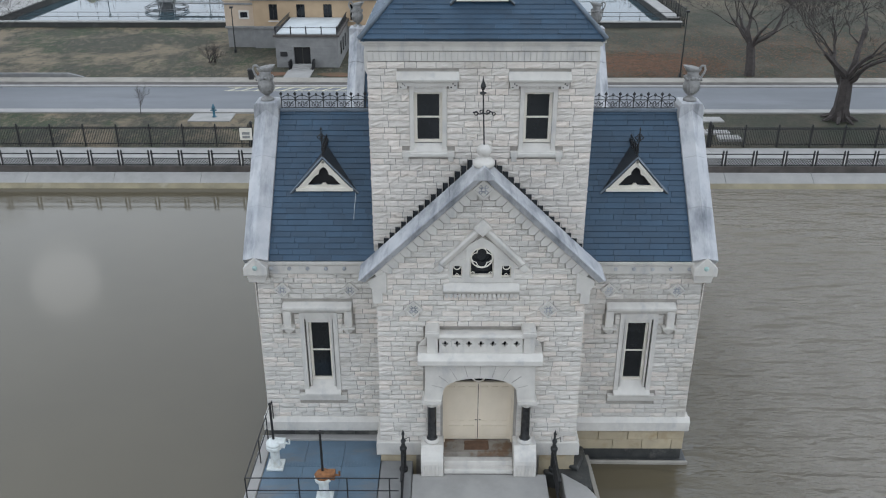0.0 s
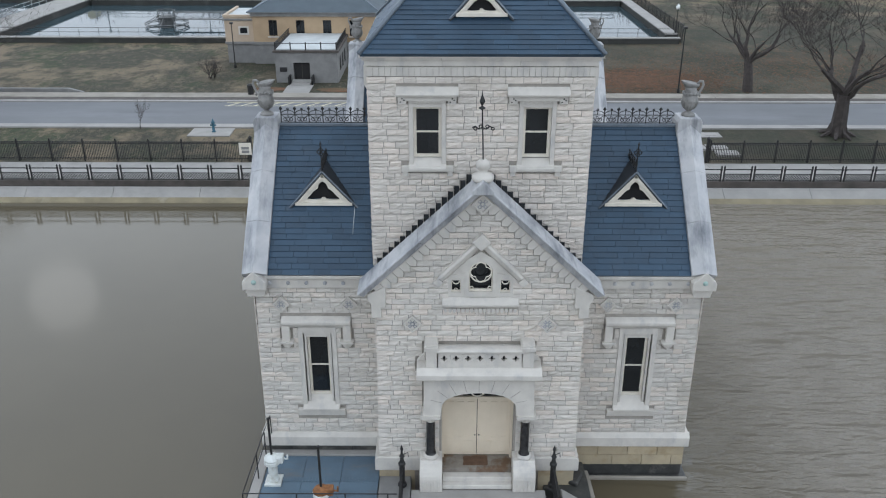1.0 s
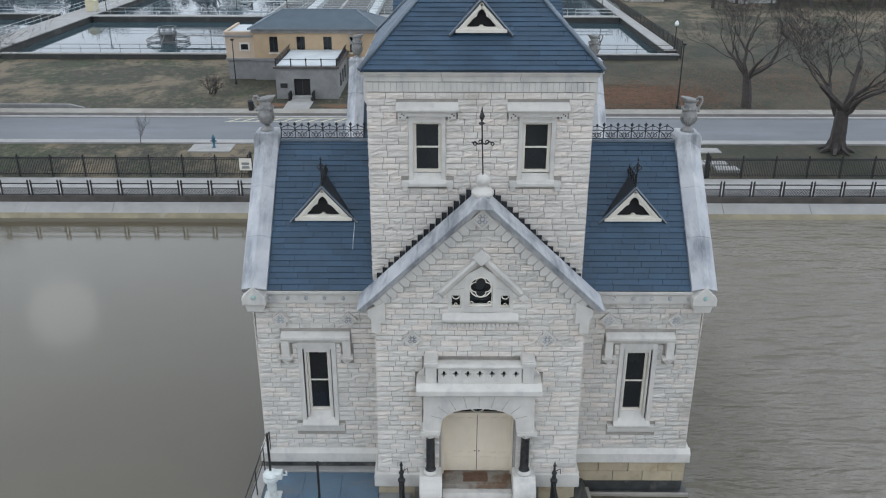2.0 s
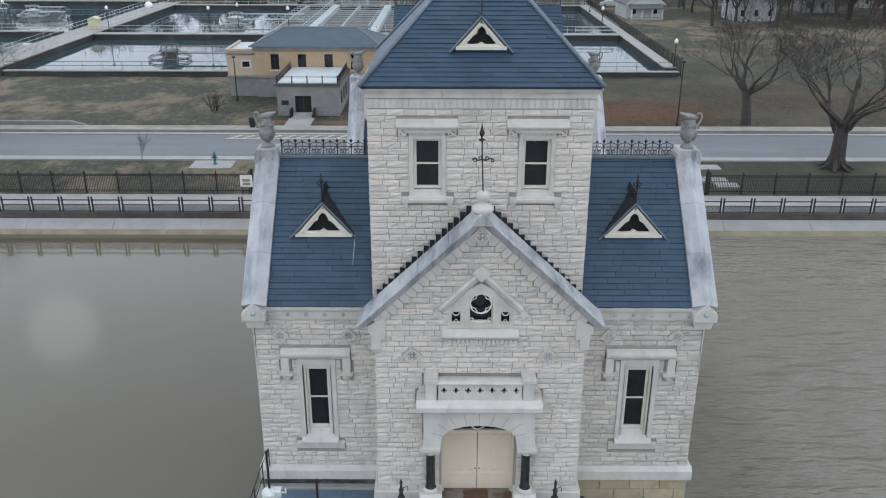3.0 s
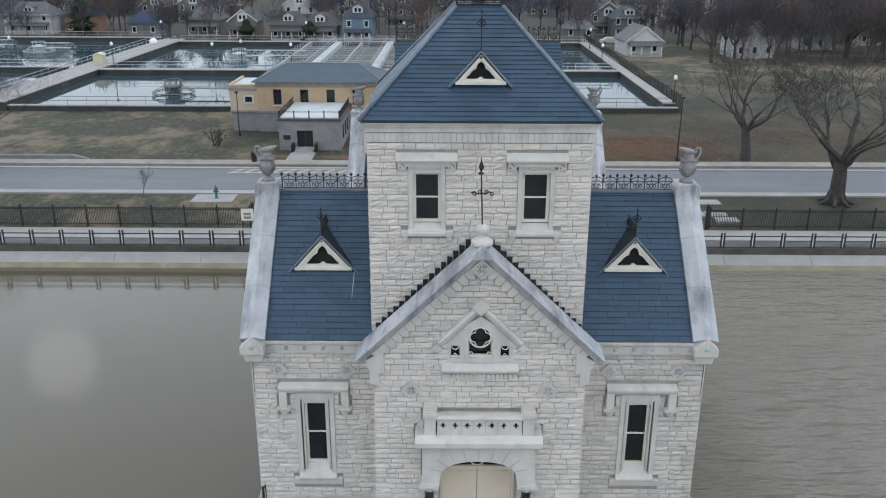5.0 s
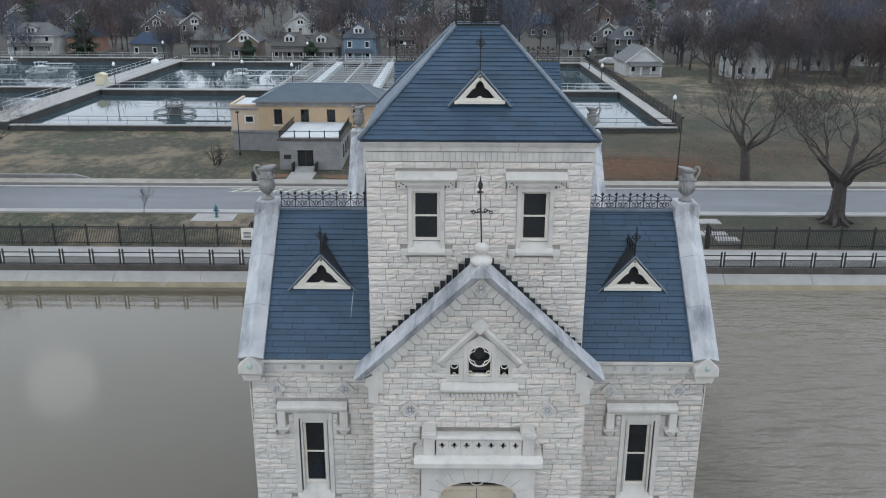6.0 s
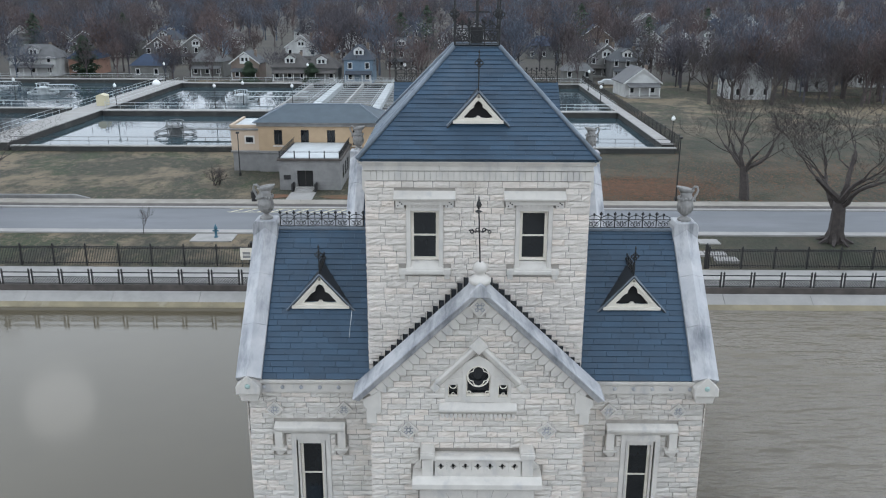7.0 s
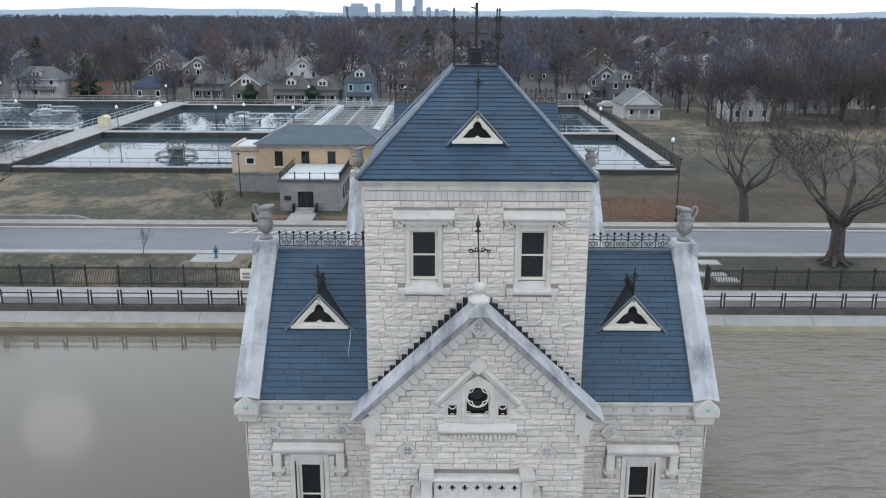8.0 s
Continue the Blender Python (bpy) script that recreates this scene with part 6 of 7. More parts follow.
def pipe_rail(x0, y0, x1, y1, z, step, material, h=1.05, bars=(1.05, 0.55), r=0.03):
    root = part("pipe_rail", Shape(), material, basin, "pipe railing along the basin")
    s = Shape()
    for b in bars:
        s.path([(x0, y0, z + b), (x1, y1, z + b)], r, 4)
    root.data = s.mesh("pipe_rail", material)
    n = max(1, round(math.hypot(x1 - x0, y1 - y0) / step))
    me = Shape().path([(0, 0, 0), (0, 0, h)], r, 4).mesh("rail_post", material)
    for k in range(n + 1):
        part("rail_post", me, material, root).location = (x0 + (x1 - x0) * k / n, y0 + (y1 - y0) * k / n, z)


pipe_rail(-55.6, 80.3, 27.2, 80.3, 0.73, 2.4, IRON, r=0.028)
pipe_rail(-55.6, 110.7, 25, 110.7, TOP, 2.4, GALV)
pipe_rail(-55.6, 152.1, 27, 152.1, TOP, 2.4, GALV)
pipe_rail(-56.2, 112, -56.2, 151, TOP, 2.4, GALV)
pipe_rail(-60.4, 81, -60.4, 155, TOP, 2.4, GALV)
pipe_rail(-150, 159.3, -61, 159.3, TOP, 2.4, GALV)
pipe_rail(-150, 112.5, -62, 112.5, TOP, 2.4, GALV)
pipe_rail(26.1, 112, 26.1, 151, TOP, 2.4, GALV)
pipe_rail(19, 110.0, 25, 110.0, TOP, 2.4, GALV)
# dark mesh fence behind the right-hand walk
mf = thing("mesh_fence", "tall dark mesh fence along the basin walk", "fence")
for k in range(34):
    part("post", Shape().path([(27.9, 80.5 + 2.4 * k, 0), (27.9, 80.5 + 2.4 * k, 2.4)], 0.04, 5), IRON, mf)
bars = Shape()
for k in range(400):
    bars.box(27.89, 27.91, 80.5 + 0.2 * k, 80.55 + 0.2 * k, 0.1, 2.2)
tagged(part("mesh_panel", bars.box(27.89, 27.91, 80.5, 160, 2.15, 2.22).box(27.89, 27.91, 80.5, 160, 0.1, 0.2), IRON, mf), kind="stuff")


def clarifier(x, y, arm, steel=GALV):
    c = thing("clarifier", "white steel clarifier mechanism with ring weir standing in the basin", "clarifier", pose(x, y, 0.25), group="clarifiers")
    part("ring_weir", Shape().ring((0, 0, 0.42), 2.8, 0.07, "z", 32, 4).ring((0, 0, 0.22), 2.8, 0.05, "z", 32, 4), steel, c)
    hub = Shape()
    for a in range(0, 360, 45):
        p = (1.1 * math.cos(radians(a)), 1.1 * math.sin(radians(a)))
        hub.path([(*p, -0.05), (*p, 2.0)], 0.05, 4).path([(*p, 1.3), (2.8 * p[0] / 1.1, 2.8 * p[1] / 1.1, 0.42)], 0.04, 4)
    hub.ring((0, 0, 1.2), 1.3, 0.09, "z", 16, 4).ring((0, 0, 2.0), 1.2, 0.05, "z", 16, 4).lathe([(0.9, 0.1), (0.95, 0.9), (1.0, 1.1), (0.7, 1.4), (0.3, 1.5)], n=10)
    tagged(part("hub_cage", hub, steel, c), kind="stuff")
    tru = Shape()
    for d in (-0.4, 0.4):
        for z in (0.9, 1.8):
            tru.path([(1.0, d, z), (arm, d, z)], 0.05, 4)
        for k in range(int(arm / 1.2)):
            tru.path([(1.0 + 1.2 * k, d, 0.9), (1.6 + 1.2 * k, d, 1.8), (2.2 + 1.2 * k, d, 0.9)], 0.03, 4)
    tru.box(1.0, arm, -0.4, 0.4, 0.9, 0.95)
    part("bridge_truss", tru, steel, c)
    for k in range(1, int(arm / 9) + 1):
        part("truss_leg", Shape().path([(9.0 * k, 0, -0.3), (9.0 * k, 0, 0.9)], 0.10, 5), steel, c)


clarifier(-38.4, 91.0, 30, DARKSTEEL)
clarifier(-38.0, 128, 12)
clarifier(-78.5, 138.5, 6)
clarifier(-91, 144, 5)
floc = thing("flocculator", "grid of pale concrete channels and railings", "channel")
for k in range(5):
    x = -29 + 5.2 * k
    part("channel_wall", Shape().box(x, x + (1.3 if k in (1, 3) else 0.4), 111.2, 151.2, -0.1, TOP), MEMBRANE if k in (1, 3) else CONCRETE, floc)
for k in range(12):
    y = 113.5 + 3.2 * k
    part("channel_rib", Shape().box(-29, -8, y, y + 0.3, -0.1, 0.45), CONCRETE, floc)
    part("channel_rail", Shape().path([(-29, y, TOP + 1.0), (-8, y, TOP + 1.0)], 0.035, 4), GALV, floc)
    for q in range(6):
        part("rail_post", Shape().path([(-29 + 4.2 * q, y, TOP - 0.1), (-29 + 4.2 * q, y, TOP + 1.0)], 0.035, 4), GALV, floc)
for k in (1, 3):
    x = -29 + 5.2 * k
    for dx in (0.05, 1.25):
        part("channel_rail", Shape().path([(x + dx, 111.3, TOP + 1.0), (x + dx, 151.2, TOP + 1.0)], 0.04, 4).path([(x + dx, 111.3, TOP + 0.5), (x + dx, 151.2, TOP + 0.5)], 0.03, 4), GALV, floc)
solo("control_cabinet", Shape().box(-58.6, -57.0, 114.5, 116.1, TOP, TOP + 1.6).prism([(-58.7, TOP + 1.6), (-56.9, TOP + 1.6), (-57.8, TOP + 1.95)], 114.4, 116.2), YELLOW, "faded yellow control cabinet on the basin walkway", "cabinet", bevel=0.04)
solo("white_tank", Shape().lathe([(0.7, 0), (0.85, 0.3), (0.75, 0.7), (0.45, 1.0), (0.0, 1.2)], n=12), GLOBE, "small white domed tank on the walkway", "tank", smooth=True).location = (-59.2, 146.0, TOP)

# ---- bare trees ----


def tree_shape(seed, height, levels, trunk, fork, spread, sides=6):
    """Tapered trunk, crooked limbs and twigs, grown by forking."""
    r = random.Random(seed)
    wood, fine = Shape(), Shape()

    def grow(p, d, length, rad, level):
        pts, q, n = [p], p, 5 if level < 3 else 3
        v = d.copy()
        for k in range(n):
            j = 0.04 if level == 0 else 0.23
            v = (v + Vector((r.gauss(0, j), r.gauss(0, j), r.gauss(0.05, 0.09)))).normalized()
            q = q + v * length / n
            pts.append(q)
        end = rad * (0.72 if level == 0 else 0.5)
        rad = max(rad, 0.009)
        target = wood if rad > 0.03 else fine
        target.path(pts, rad, sides if level == 0 else (5 if rad > 0.06 else 3), end)
        if level >= levels:
            return
        kids = r.randint(5, 7) if level == 0 else r.randint(3, 4)
        for k in range(kids):
            f = r.uniform(0.72, 1.0) if level == 0 else (1.0 if k == 0 else r.uniform(0.35, 0.95))
            i = min(int(f * n), n - 1)
            base = pts[i].lerp(pts[i + 1], f * n - i)
            a = r.uniform(0, 2 * math.pi) if level else 2 * math.pi * (k + r.uniform(-0.3, 0.3)) / kids
            side = Vector((math.cos(a), math.sin(a), 0))
            tilt = r.uniform(0.5, 1.0) * spread if k or level == 0 else 0.25
            nd = (v * (1 - 0.35 * tilt) + side * tilt + Vector((0, 0, 0.16))).normalized()
            grow(base, nd, length * (r.uniform(0.85, 1.25) if level == 0 else r.uniform(0.62, 0.86)), end * (r.uniform(0.5, 0.72) if level == 0 else r.uniform(0.5, 0.75)), level + 1)
    grow(Vector((0, 0, -0.1)), Vector((0, 0, 1)), fork, trunk, 0)
    top = max(p[2] for p in wood.v + fine.v)
    k = height / top
    wood.v = [(x * k, y * k, z * k) for x, y, z in wood.v]
    fine.v = [(x * k, y * k, z * k) for x, y, z in fine.v]
    return wood, fine


def root_flare(s, rad):
    for a in range(0, 360, 51):
        c, q = math.cos(radians(a)), math.sin(radians(a))
        s.path([(c * rad * 0.5, q * rad * 0.5, 0.9), (c * rad * 0.9, q * rad * 0.9, 0.3), (c * rad * 1.9, q * rad * 1.9, -0.05)], rad * 0.35, 5, rad * 0.15)


def tree_thing(name, shapes, label, m, group=""):
    t = thing(name, label, "tree", m, group)
    part("trunk", shapes[0], BARK, t)
    part("crown", shapes[1], BARK, t, "bare grey-brown twigs")
    return t


big = tree_shape(5, 15.6, 6, 0.41, 2.2, 1.0)
root_flare(big[0], 0.75)
tree_thing("tree", big, "large bare tree with a thick low-forking trunk on the verge", pose(30.4, 41.6, -0.05, 0, 0, 40))
tree_thing("tree", tree_shape(12, 13.2, 6, 0.46, 3.0, 1.0), "bare tree with a straight trunk on the lawn", pose(27.9, 56.0, 0))
left = tree_shape(21, 12.0, 6, 0.45, 3.0, 1.3)
tree_thing("tree", left, "bare tree with drooping twigs beside the footpath", pose(-44.0, 50.5, 0))
tree_thing("sapling", tree_shape(3, 2.6, 3, 0.035, 0.9, 0.6), "thin bare sapling on the verge", pose(-26.2, 43.0, -0.05))
bush = (Shape(), Shape())
for k in range(5):
    a, b = tree_shape(60 + k, 2.4, 3, 0.05, 0.5, 0.8)
    mm = pose(rng.uniform(-0.3, 0.3), rng.uniform(-0.3, 0.3), 0, rng.uniform(-28, 28), rng.uniform(-28, 28), 0)
    bush[0].add(a.moved(mm).v, a.f)
    bush[1].add(b.moved(mm).v, b.f)
tree_thing("shrub", bush, "leafless many-stemmed shrub on the lawn", pose(-24.9, 61.2, 0))
kinds = []
for k, (h, trunk) in enumerate(((11.5, 0.30), (13.5, 0.34), (10.0, 0.24))):
    kinds.append(tree_thing("tree", tree_shape(31 + k, h, 5, trunk, 3.2, 0.8), "bare winter tree in the park", pose((46.5, 57.0, 82.0)[k], (58.5, 128, 124)[k], 0), "park trees"))
spots = [(46, 129), (52, 135), (66, 130), (72, 126), (90, 129), (98, 126), (60, 140), (74, 138), (90, 138), (48, 150), (40, 158), (106, 130), (84, 145), (62, 152), (-6, 78), (-5.5, 84), (-95, 62), (-70, 66), (114, 136)]
for i, (x, y) in enumerate(spots):
    s_ = rng.uniform(0.8, 1.2)
    o = copy_thing(kinds[i % 3], pose(x, y, 0, 0, 0, rng.uniform(0, 360)))
    o.scale = (s_, s_, s_) if y > 80 or x > 30 else (0.42, 0.42, 0.42)

tall = copy_thing(kinds[1], pose(60.0, 300.0, 0, 0, 0, 30))
tall.scale = (1.75, 1.75, 1.75)

# ---- houses beyond the basins ----
PAINTS = [mat("house_paint", c, None, 0.6, 0.8, fine=5, bump=0.1) for c in
          ((0.21, 0.205, 0.195), (0.14, 0.20, 0.26), (0.20, 0.155, 0.125), (0.55, 0.55, 0.53), (0.15, 0.15, 0.145), (0.30, 0.17, 0.12), (0.17, 0.168, 0.155))]
ROOFS = [mat("shingle_roof", c, None, 0.5, 0.85, fine=5, bump=0.2) for c in ((0.075, 0.08, 0.085), (0.05, 0.06, 0.075), (0.085, 0.078, 0.073), (0.13, 0.13, 0.13), (0.03, 0.05, 0.09))]
WHITE = mat("white_house_trim", (0.66, 0.66, 0.64), (0.56, 0.56, 0.54), 1, 0.7, bump=0)


def dwelling(x, y, w, d, h, paint, roof, gable, label, dorm=True, turn=0.0, porch_=True):
    t = thing("house", label, "house", pose(x, y, 0, 0, 0, turn) @ Matrix.Diagonal((0.84, 0.84, 0.84, 1)), "houses beyond the basins")
    r_ = 0.36 * (w if gable else d)
    wins = [(q * w / 3.4, z) for q in ((-1, 1) if w < 9 else (-1.2, 0, 1.2)) for z in ((1.0, 3.7) if h > 4.6 else (1.0,))]
    holes = [(q - 0.5, q + 0.5, z, z + 1.5) for q, z in wins]
    part("wall", wall_shape(-w / 2, w / 2, -0.1, h, holes, 0, d), PAINTS[paint], t)
    s = Shape()
    o = 0.45
    if gable:
        part("gable", Shape().prism([(-w / 2, h), (w / 2, h), (0, h + r_)], 0, d), PAINTS[paint], t)
        for q in (-1, 1):
            s.add([(q * (w / 2 + o), -o, h - o * r_ / (w / 2)), (0, -o, h + r_ + 0.05), (0, d + o, h + r_ + 0.05), (q * (w / 2 + o), d + o, h - o * r_ / (w / 2)),
                   (q * (w / 2 + o), -o, h + 0.2 - o * r_ / (w / 2)), (0, -o, h + r_ + 0.25), (0, d + o, h + r_ + 0.25), (q * (w / 2 + o), d + o, h + 0.2 - o * r_ / (w / 2))],
                  [(0, 1, 2, 3), (7, 6, 5, 4), (0, 4, 5, 1), (2, 6, 7, 3), (3, 7, 4, 0)])
            part("bargeboard", Shape().add([(q * (w / 2 + o), -o - 0.04, h - 0.1 - o * r_ / (w / 2)), (0, -o - 0.04, h + r_ - 0.05), (0, -o - 0.04, h + r_ + 0.28), (q * (w / 2 + o), -o - 0.04, h + 0.23 - o * r_ / (w / 2))], [(0, 1, 2, 3)]), WHITE, t)
    else:
        s.add([(-w / 2 - o, -o, h), (w / 2 + o, -o, h), (w / 2 + o, d + o, h), (-w / 2 - o, d + o, h), (-w / 2 + d * 0.3, d / 2, h + r_), (w / 2 - d * 0.3, d / 2, h + r_)], [(0, 1, 5, 4), (1, 2, 5), (2, 3, 4, 5), (3, 0, 4), (3, 2, 1, 0)])
    part("roof", s, ROOFS[roof], t)
    for q, z in wins:
        wd = part("window", Shape().plate([(q - 0.62, z - 0.12), (q + 0.62, z - 0.12), (q + 0.62, z + 1.62), (q - 0.62, z + 1.62)], [(q - 0.45, z + 0.05), (q + 0.45, z + 0.05), (q + 0.45, z + 1.45), (q - 0.45, z + 1.45)], (q, z + 0.75), -0.06, 0.1, 8), WHITE, t)
        part("pane", Shape().box(q - 0.5, q + 0.5, 0.02, 0.05, z, z + 1.5), GLASS, wd)
    if dorm:
        dz = h + (0.35 * r_ if not gable else 0.15 * r_)
        y0 = d * 0.12 if not gable else -0.02
        dm = part("dormer", Shape().box(-1.3, 1.3, y0, y0 + 2.5, dz - 0.6, dz + 1.2).prism([(-1.3, dz + 1.2), (1.3, dz + 1.2), (0, dz + 2.0)], y0, y0 + 2.5), WHITE, t, "white boarded dormer")
        part("dormer_roof", Shape().prism([(-1.6, dz + 1.05), (0, dz + 2.05), (1.6, dz + 1.05), (1.6, dz + 1.2), (0, dz + 2.2), (-1.6, dz + 1.2)], y0 - 0.3, y0 + 2.6), ROOFS[roof], dm)
        for q in (-0.5, 0.5):
            part("pane", Shape().box(q - 0.32, q + 0.32, y0 - 0.04, y0 - 0.01, dz + 0.0, dz + 0.95), GLASS, dm)
    if porch_:
        pr = part("porch", Shape().add([(-w * 0.45, -2.2, 2.5), (w * 0.45, -2.2, 2.5), (w * 0.45, 0.0, 3.2), (-w * 0.45, 0.0, 3.2), (-w * 0.45, -2.2, 2.3), (w * 0.45, -2.2, 2.3), (w * 0.45, 0, 2.9), (-w * 0.45, 0, 2.9)],
                                       [(0, 1, 2, 3), (7, 6, 5, 4), (0, 4, 5, 1), (1, 5, 6, 2), (3, 7, 4, 0)]), ROOFS[roof], t)
        for q in (-0.42, -0.14, 0.14, 0.42):
            part("porch_post", Shape().box(q * w - 0.09, q * w + 0.09, -2.1, -1.92, -0.1, 2.35), WHITE, pr)
        part("porch_floor", Shape().box(-w * 0.45, w * 0.45, -2.2, 0, -0.1, 0.4), CONCRETE, pr)
    part("chimney", Shape().box(w * 0.22, w * 0.22 + 0.7, d * 0.5, d * 0.5 + 0.7, h, h + r_ + 0.5), PAINTS[2], t)
    return t


dwelling(-20.5, 163, 7.6, 10, 6.0, 1, 1, False, "blue two-storey house with a dark roof and white dormer")
dwelling(-29.0, 165, 8.8, 9, 3.6, 0, 2, False, "low grey house with a white dormer and porch")
dwelling(-36.0, 165, 9.4, 9, 3.8, 4, 2, False, "dark grey house with a white dormer and deep porch")
dwelling(-46.5, 168, 7.4, 9, 4.6, 2, 0, True, "brown gabled house among bare trees")
dwelling(-57, 175, 9.0, 9, 4.2, 6, 3, False, "pale house half hidden by bare trees", False)
dwelling(-98, 176, 13.0, 10, 4.8, 3, 3, False, "wide pale house with a hipped grey roof")
dwelling(-88, 180, 8.0, 10, 4.4, 5, 4, False, "orange brick house with a blue-grey roof", False, 0, False)
dwelling(-70, 172, 8.5, 8, 3.4, 6, 4, False, "low outbuilding with a blue-grey roof", False, 0, False)
dwelling(-79, 208, 9.0, 9, 5.4, 4, 2, True, "grey gabled house behind the basins")
dwelling(36.2, 139.3, 8.2, 10, 3.3, 3, 3, True, "cream bungalow with a grey gabled roof facing the park", False, 4)
dwelling(28.5, 170, 8.0, 6, 2.6, 6, 3, False, "small pale bungalow beyond the basin walk", False, 0, False)
dwelling(40, 172, 9.0, 9, 5.0, 4, 0, False, "dark house behind the bungalow")
dwelling(56, 136, 9.0, 8, 4.6, 3, 0, True, "white gabled house behind the woodland edge", False, 6, False)
dwelling(74, 150, 9.0, 8, 5.2, 3, 2, False, "white house behind the woodland edge", True, 0, False)
dwelling(90, 158, 11.0, 8, 5.4, 3, 0, True, "white gabled house behind the woodland edge", False, -8, False)
dwelling(36.5, 180, 10.0, 9, 5.2, 0, 2, True, "grey gabled house behind the bungalow", True, 0, True)
dwelling(50.6, 212, 12.5, 9, 5.8, 3, 0, False, "large white house with a dark hipped roof")
dwelling(65, 218, 12.0, 9, 5.6, 3, 3, True, "white gabled house among trees")
dwelling(89, 222, 13.0, 9, 6.0, 3, 0, True, "white house with a gabled roof and tall windows")
dwelling(118, 205, 12.0, 9, 5.6, 3, 2, True, "white gabled house among trees", True, -10)
dwelling(104, 178, 11.0, 9, 5.2, 3, 0, True, "white gabled house among trees", False, 12)
dwelling(-142, 262, 12.0, 9, 5.2, 3, 3, True, "white gabled house beyond the basins")
dwelling(-129, 258, 12.0, 9, 5.0, 0, 0, True, "grey house with a white gable beyond the basins")
dwelling(-101, 238, 14.0, 9, 5.4, 6, 0, False, "wide pale house with a dark roof beyond the basins")
dwelling(-70, 212, 10.0, 9, 5.6, 0, 0, True, "grey gabled house with a white dormer")
dwelling(-40, 205, 10.0, 9, 6.0, 3, 2, True, "white gabled house in the second row")
dwelling(-13, 198, 10.0, 9, 6.0, 0, 0, False, "grey house in the second row")
dwelling(-29, 232, 10.0, 9, 6.2, 3, 1, True, "white gabled house with a slate-blue roof")
for k in range(64):
    x, y = rng.uniform(-200, 200), rng.uniform(225, 470)
    dwelling(x, y, rng.uniform(9, 13), 9, rng.choice((4.6, 5.4, 6.0)), rng.choice((0, 3, 3, 3, 4, 6, 2, 1)), rng.randrange(5), rng.random() < 0.5, "pale suburban house among bare trees", rng.random() < 0.5, rng.uniform(-12, 12), False)
car = thing("parked_car", "pale saloon car parked by the houses", "car", pose(33.5, 160, 0.02))
part("body", Shape().prism([(-2.1, 0.3), (2.1, 0.3), (2.15, 0.75), (1.3, 0.9), (0.8, 1.35), (-0.9, 1.35), (-1.5, 0.92), (-2.1, 0.85)], -0.85, 0.85), GALV, car, bevel=0.08)
for x in (-1.3, 1.3):
    for y in (-0.8, 0.8):
        part("wheel", Shape().ring((x, y, 0.32), 0.24, 0.10, "y", 12, 5), IRON, car)
for x, y, h in ((-84.0, 172, 9.5), (-44.5, 163, 4.6), (-31, 164, 4.2), (-120, 225, 13), (-8, 262, 15), (-16, 250, 13), (40, 245, 16), (62, 250, 12), (-98, 235, 13), (95, 300, 14)):
    con = thing("conifer", "dark green conifer among bare trees", "tree", pose(x, y, 0), "conifers")
    part("trunk", Shape().path([(0, 0, -0.1), (0, 0, h * 0.9)], 0.25, 6, 0.05), BARK, con)
    nd = Shape()
    for k in range(2200 if y < 175 else 900):
        z = h * (0.08 + 0.92 * rng.random() ** 1.2)
        R = (0.42 if y < 175 else 0.34) * (h * 0.5 + (h - z) * 0.5 - max(0, z - 0.75 * h) * 1.9) * (0.7 + 0.3 * math.sin(z * 3)) + 0.15
        a = rng.uniform(0, 2 * math.pi)
        q = R * math.sqrt(rng.uniform(0.25, 1))
        c = Vector((q * math.cos(a), q * math.sin(a), z))
        u = Vector((math.cos(a), math.sin(a), -0.35)) * rng.uniform(0.4, 0.8)
        v = Vector((-math.sin(a), math.cos(a), rng.uniform(-0.3, 0.3))) * rng.uniform(0.2, 0.4)
        nd.add([c - u * 0.3 - v, c - u * 0.3 + v, c + u], [(0, 1, 2)])
    part("crown", nd, EVERGREEN, con, "dense dark green needles")

# ---- woods to the horizon ----


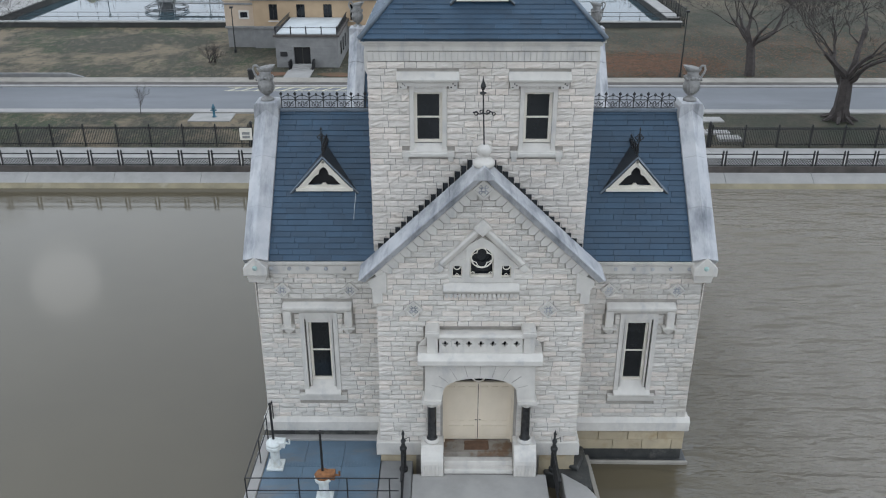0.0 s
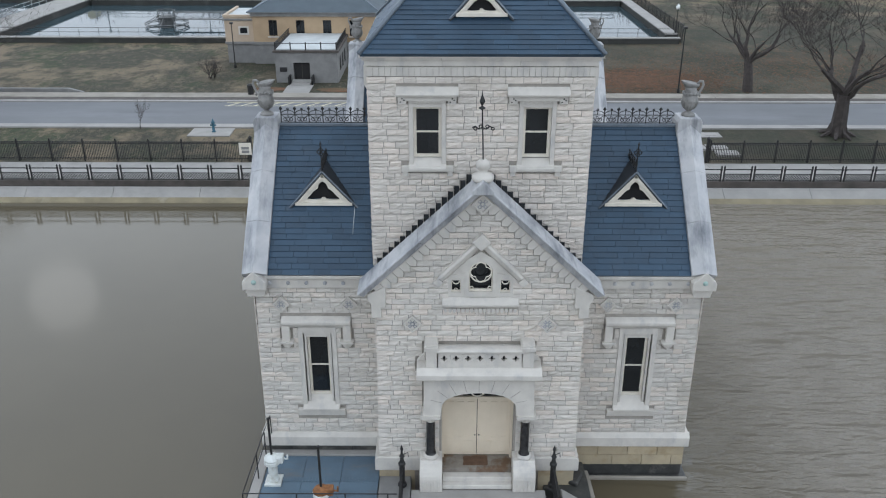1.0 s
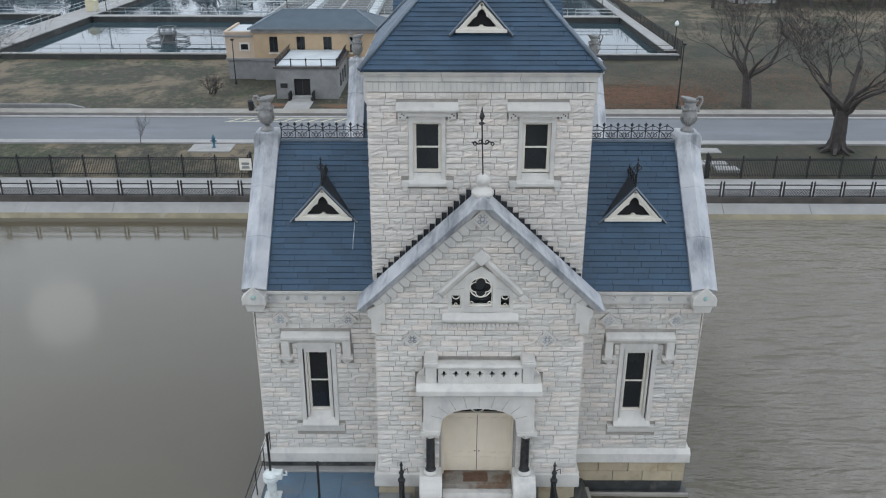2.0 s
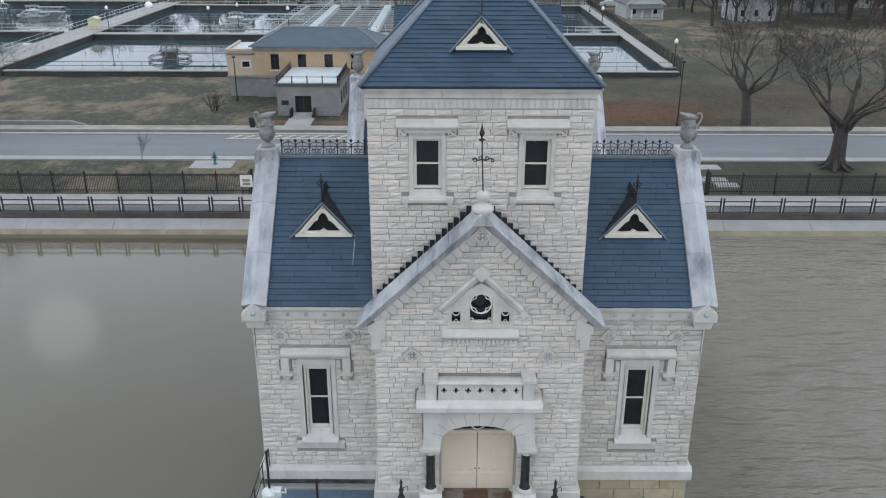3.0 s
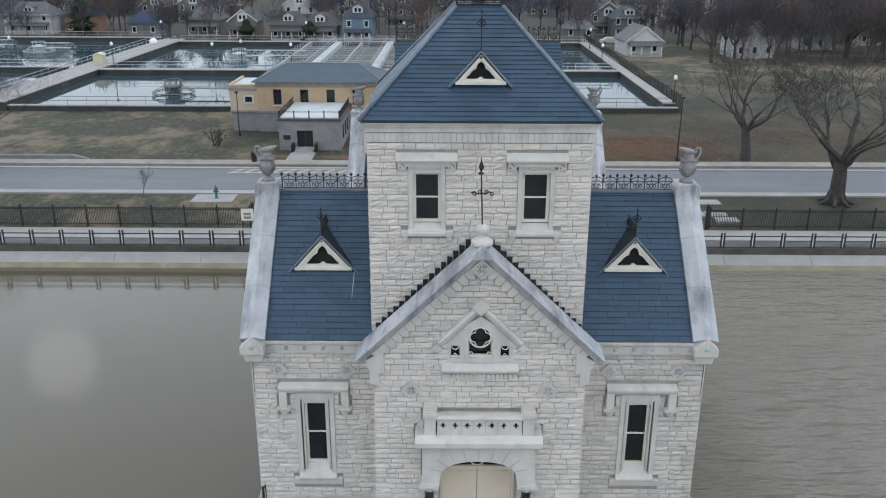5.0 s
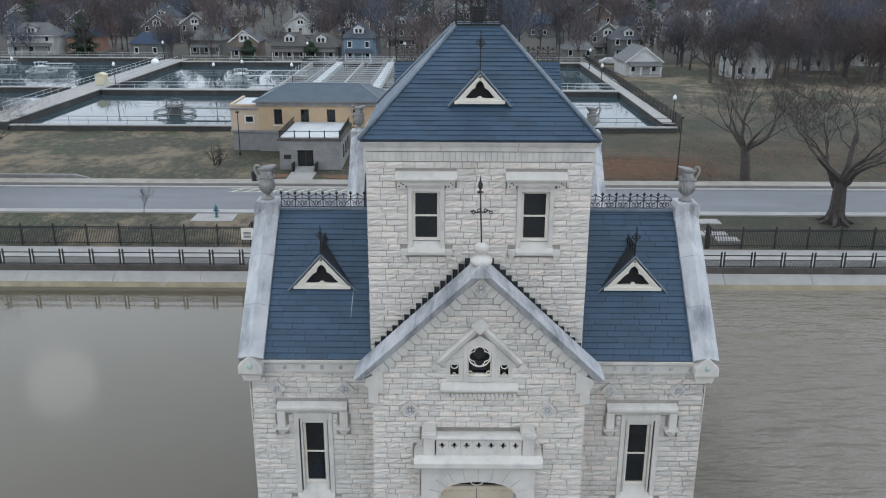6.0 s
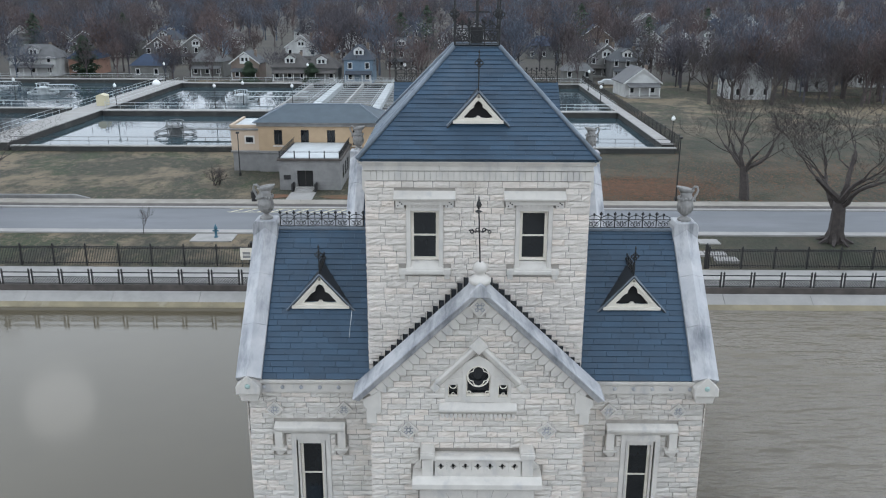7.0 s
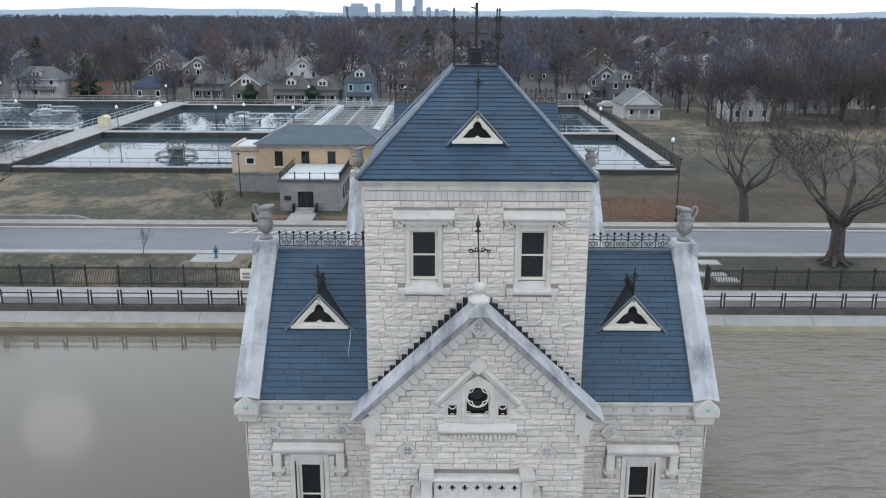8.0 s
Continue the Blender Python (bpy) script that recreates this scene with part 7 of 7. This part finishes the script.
def woods(count, y0, y1, half, slivers, size, seed, material, x_mid=0.0):
    """Bare trees as trunks, limbs and sprays of thin twigs, joined."""
    g = np.random.default_rng(seed)
    V, F, k = [], [], 0
    for i in range(count):
        y = y0 + (y1 - y0) * g.random() ** 1.3
        x = x_mid + g.uniform(-1, 1) * half * y / y1
        h = g.uniform(0.55, 1.25) * size
        wide = g.uniform(0.30, 0.46)
        fine = max(1.0, y / 330)
        # limbs fan out from the fork; the twigs gather round their ends
        m = 9
        la, lt = g.uniform(0, 2 * np.pi, m), g.uniform(0.1, 1.0, m)
        tips = np.stack([np.cos(la) * lt * wide * h, np.sin(la) * lt * wide * h, h * (0.86 - 0.36 * lt ** 2) * g.uniform(0.85, 1.08, m)], 1)
        fork = np.array([0, 0, h * 0.22])
        n = slivers
        pick = g.integers(0, m, n)
        along = g.uniform(0.45, 1.05, n)[:, None]
        c = fork + (tips[pick] - fork) * along + g.normal(0, 1, (n, 3)) * np.array([0.085, 0.085, 0.065]) * h
        d = (tips[pick] - fork) / np.linalg.norm(tips[pick] - fork, axis=1, keepdims=True) + g.normal(0, 0.6, (n, 3)) + np.array([0, 0, 0.25])
        d = d / np.linalg.norm(d, axis=1, keepdims=True)
        L = g.uniform(0.06, 0.15, n)[:, None] * h
        s = np.cross(d, g.normal(0, 1, (n, 3)))
        s = s / np.linalg.norm(s, axis=1, keepdims=True) * (0.0030 * h) * g.uniform(0.6, 2.0, n)[:, None] * fine
        P = np.stack([c - s, c + s, c + d * L], 1).reshape(-1, 3)
        tr = np.array([(-0.017 * h, 0, -0.1), (0.017 * h, 0, -0.1), (0.012 * h, 0, h * 0.3), (-0.012 * h, 0, h * 0.3)])
        w = np.array([0.0075 * h * fine ** 0.5, 0, 0])
        limb = np.stack([np.repeat((fork - w)[None], m, 0), np.repeat((fork + w)[None], m, 0), tips], 1).reshape(-1, 3)
        V.append(np.concatenate([P, limb, tr]) + np.array([x, y, 0]))
        F += [(k + 3 * j, k + 3 * j + 1, k + 3 * j + 2) for j in range(n + m)]
        k += 3 * (n + m)
        F.append((k, k + 1, k + 2, k + 3))
        k += 4
    me = bpy.data.meshes.new("woods")
    me.from_pydata(np.concatenate(V), [], F)
    me.materials.append(material)
    return tagged(new("woods", me), "bare grey-brown winter woods between the houses", "woods", kind="stuff")


for k, tw in enumerate(TWIGS):
    woods(46, 176, 300, 250, 900, 14.0, 10 + k, tw)
    woods(9, 161, 176, 120, 700, 10.0, 40 + k, tw)
    woods(30, 131, 175, 62, 900, 12.5, 50 + k, tw, 98.0)
    woods(190, 270, 720, 540, 480, 14.5, 20 + k, tw)
    # far rows lean on the blue tone, which carries painted haze
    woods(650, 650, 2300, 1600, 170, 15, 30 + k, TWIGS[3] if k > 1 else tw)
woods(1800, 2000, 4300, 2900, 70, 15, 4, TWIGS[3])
# backdrop ridge, with its haze painted in the material
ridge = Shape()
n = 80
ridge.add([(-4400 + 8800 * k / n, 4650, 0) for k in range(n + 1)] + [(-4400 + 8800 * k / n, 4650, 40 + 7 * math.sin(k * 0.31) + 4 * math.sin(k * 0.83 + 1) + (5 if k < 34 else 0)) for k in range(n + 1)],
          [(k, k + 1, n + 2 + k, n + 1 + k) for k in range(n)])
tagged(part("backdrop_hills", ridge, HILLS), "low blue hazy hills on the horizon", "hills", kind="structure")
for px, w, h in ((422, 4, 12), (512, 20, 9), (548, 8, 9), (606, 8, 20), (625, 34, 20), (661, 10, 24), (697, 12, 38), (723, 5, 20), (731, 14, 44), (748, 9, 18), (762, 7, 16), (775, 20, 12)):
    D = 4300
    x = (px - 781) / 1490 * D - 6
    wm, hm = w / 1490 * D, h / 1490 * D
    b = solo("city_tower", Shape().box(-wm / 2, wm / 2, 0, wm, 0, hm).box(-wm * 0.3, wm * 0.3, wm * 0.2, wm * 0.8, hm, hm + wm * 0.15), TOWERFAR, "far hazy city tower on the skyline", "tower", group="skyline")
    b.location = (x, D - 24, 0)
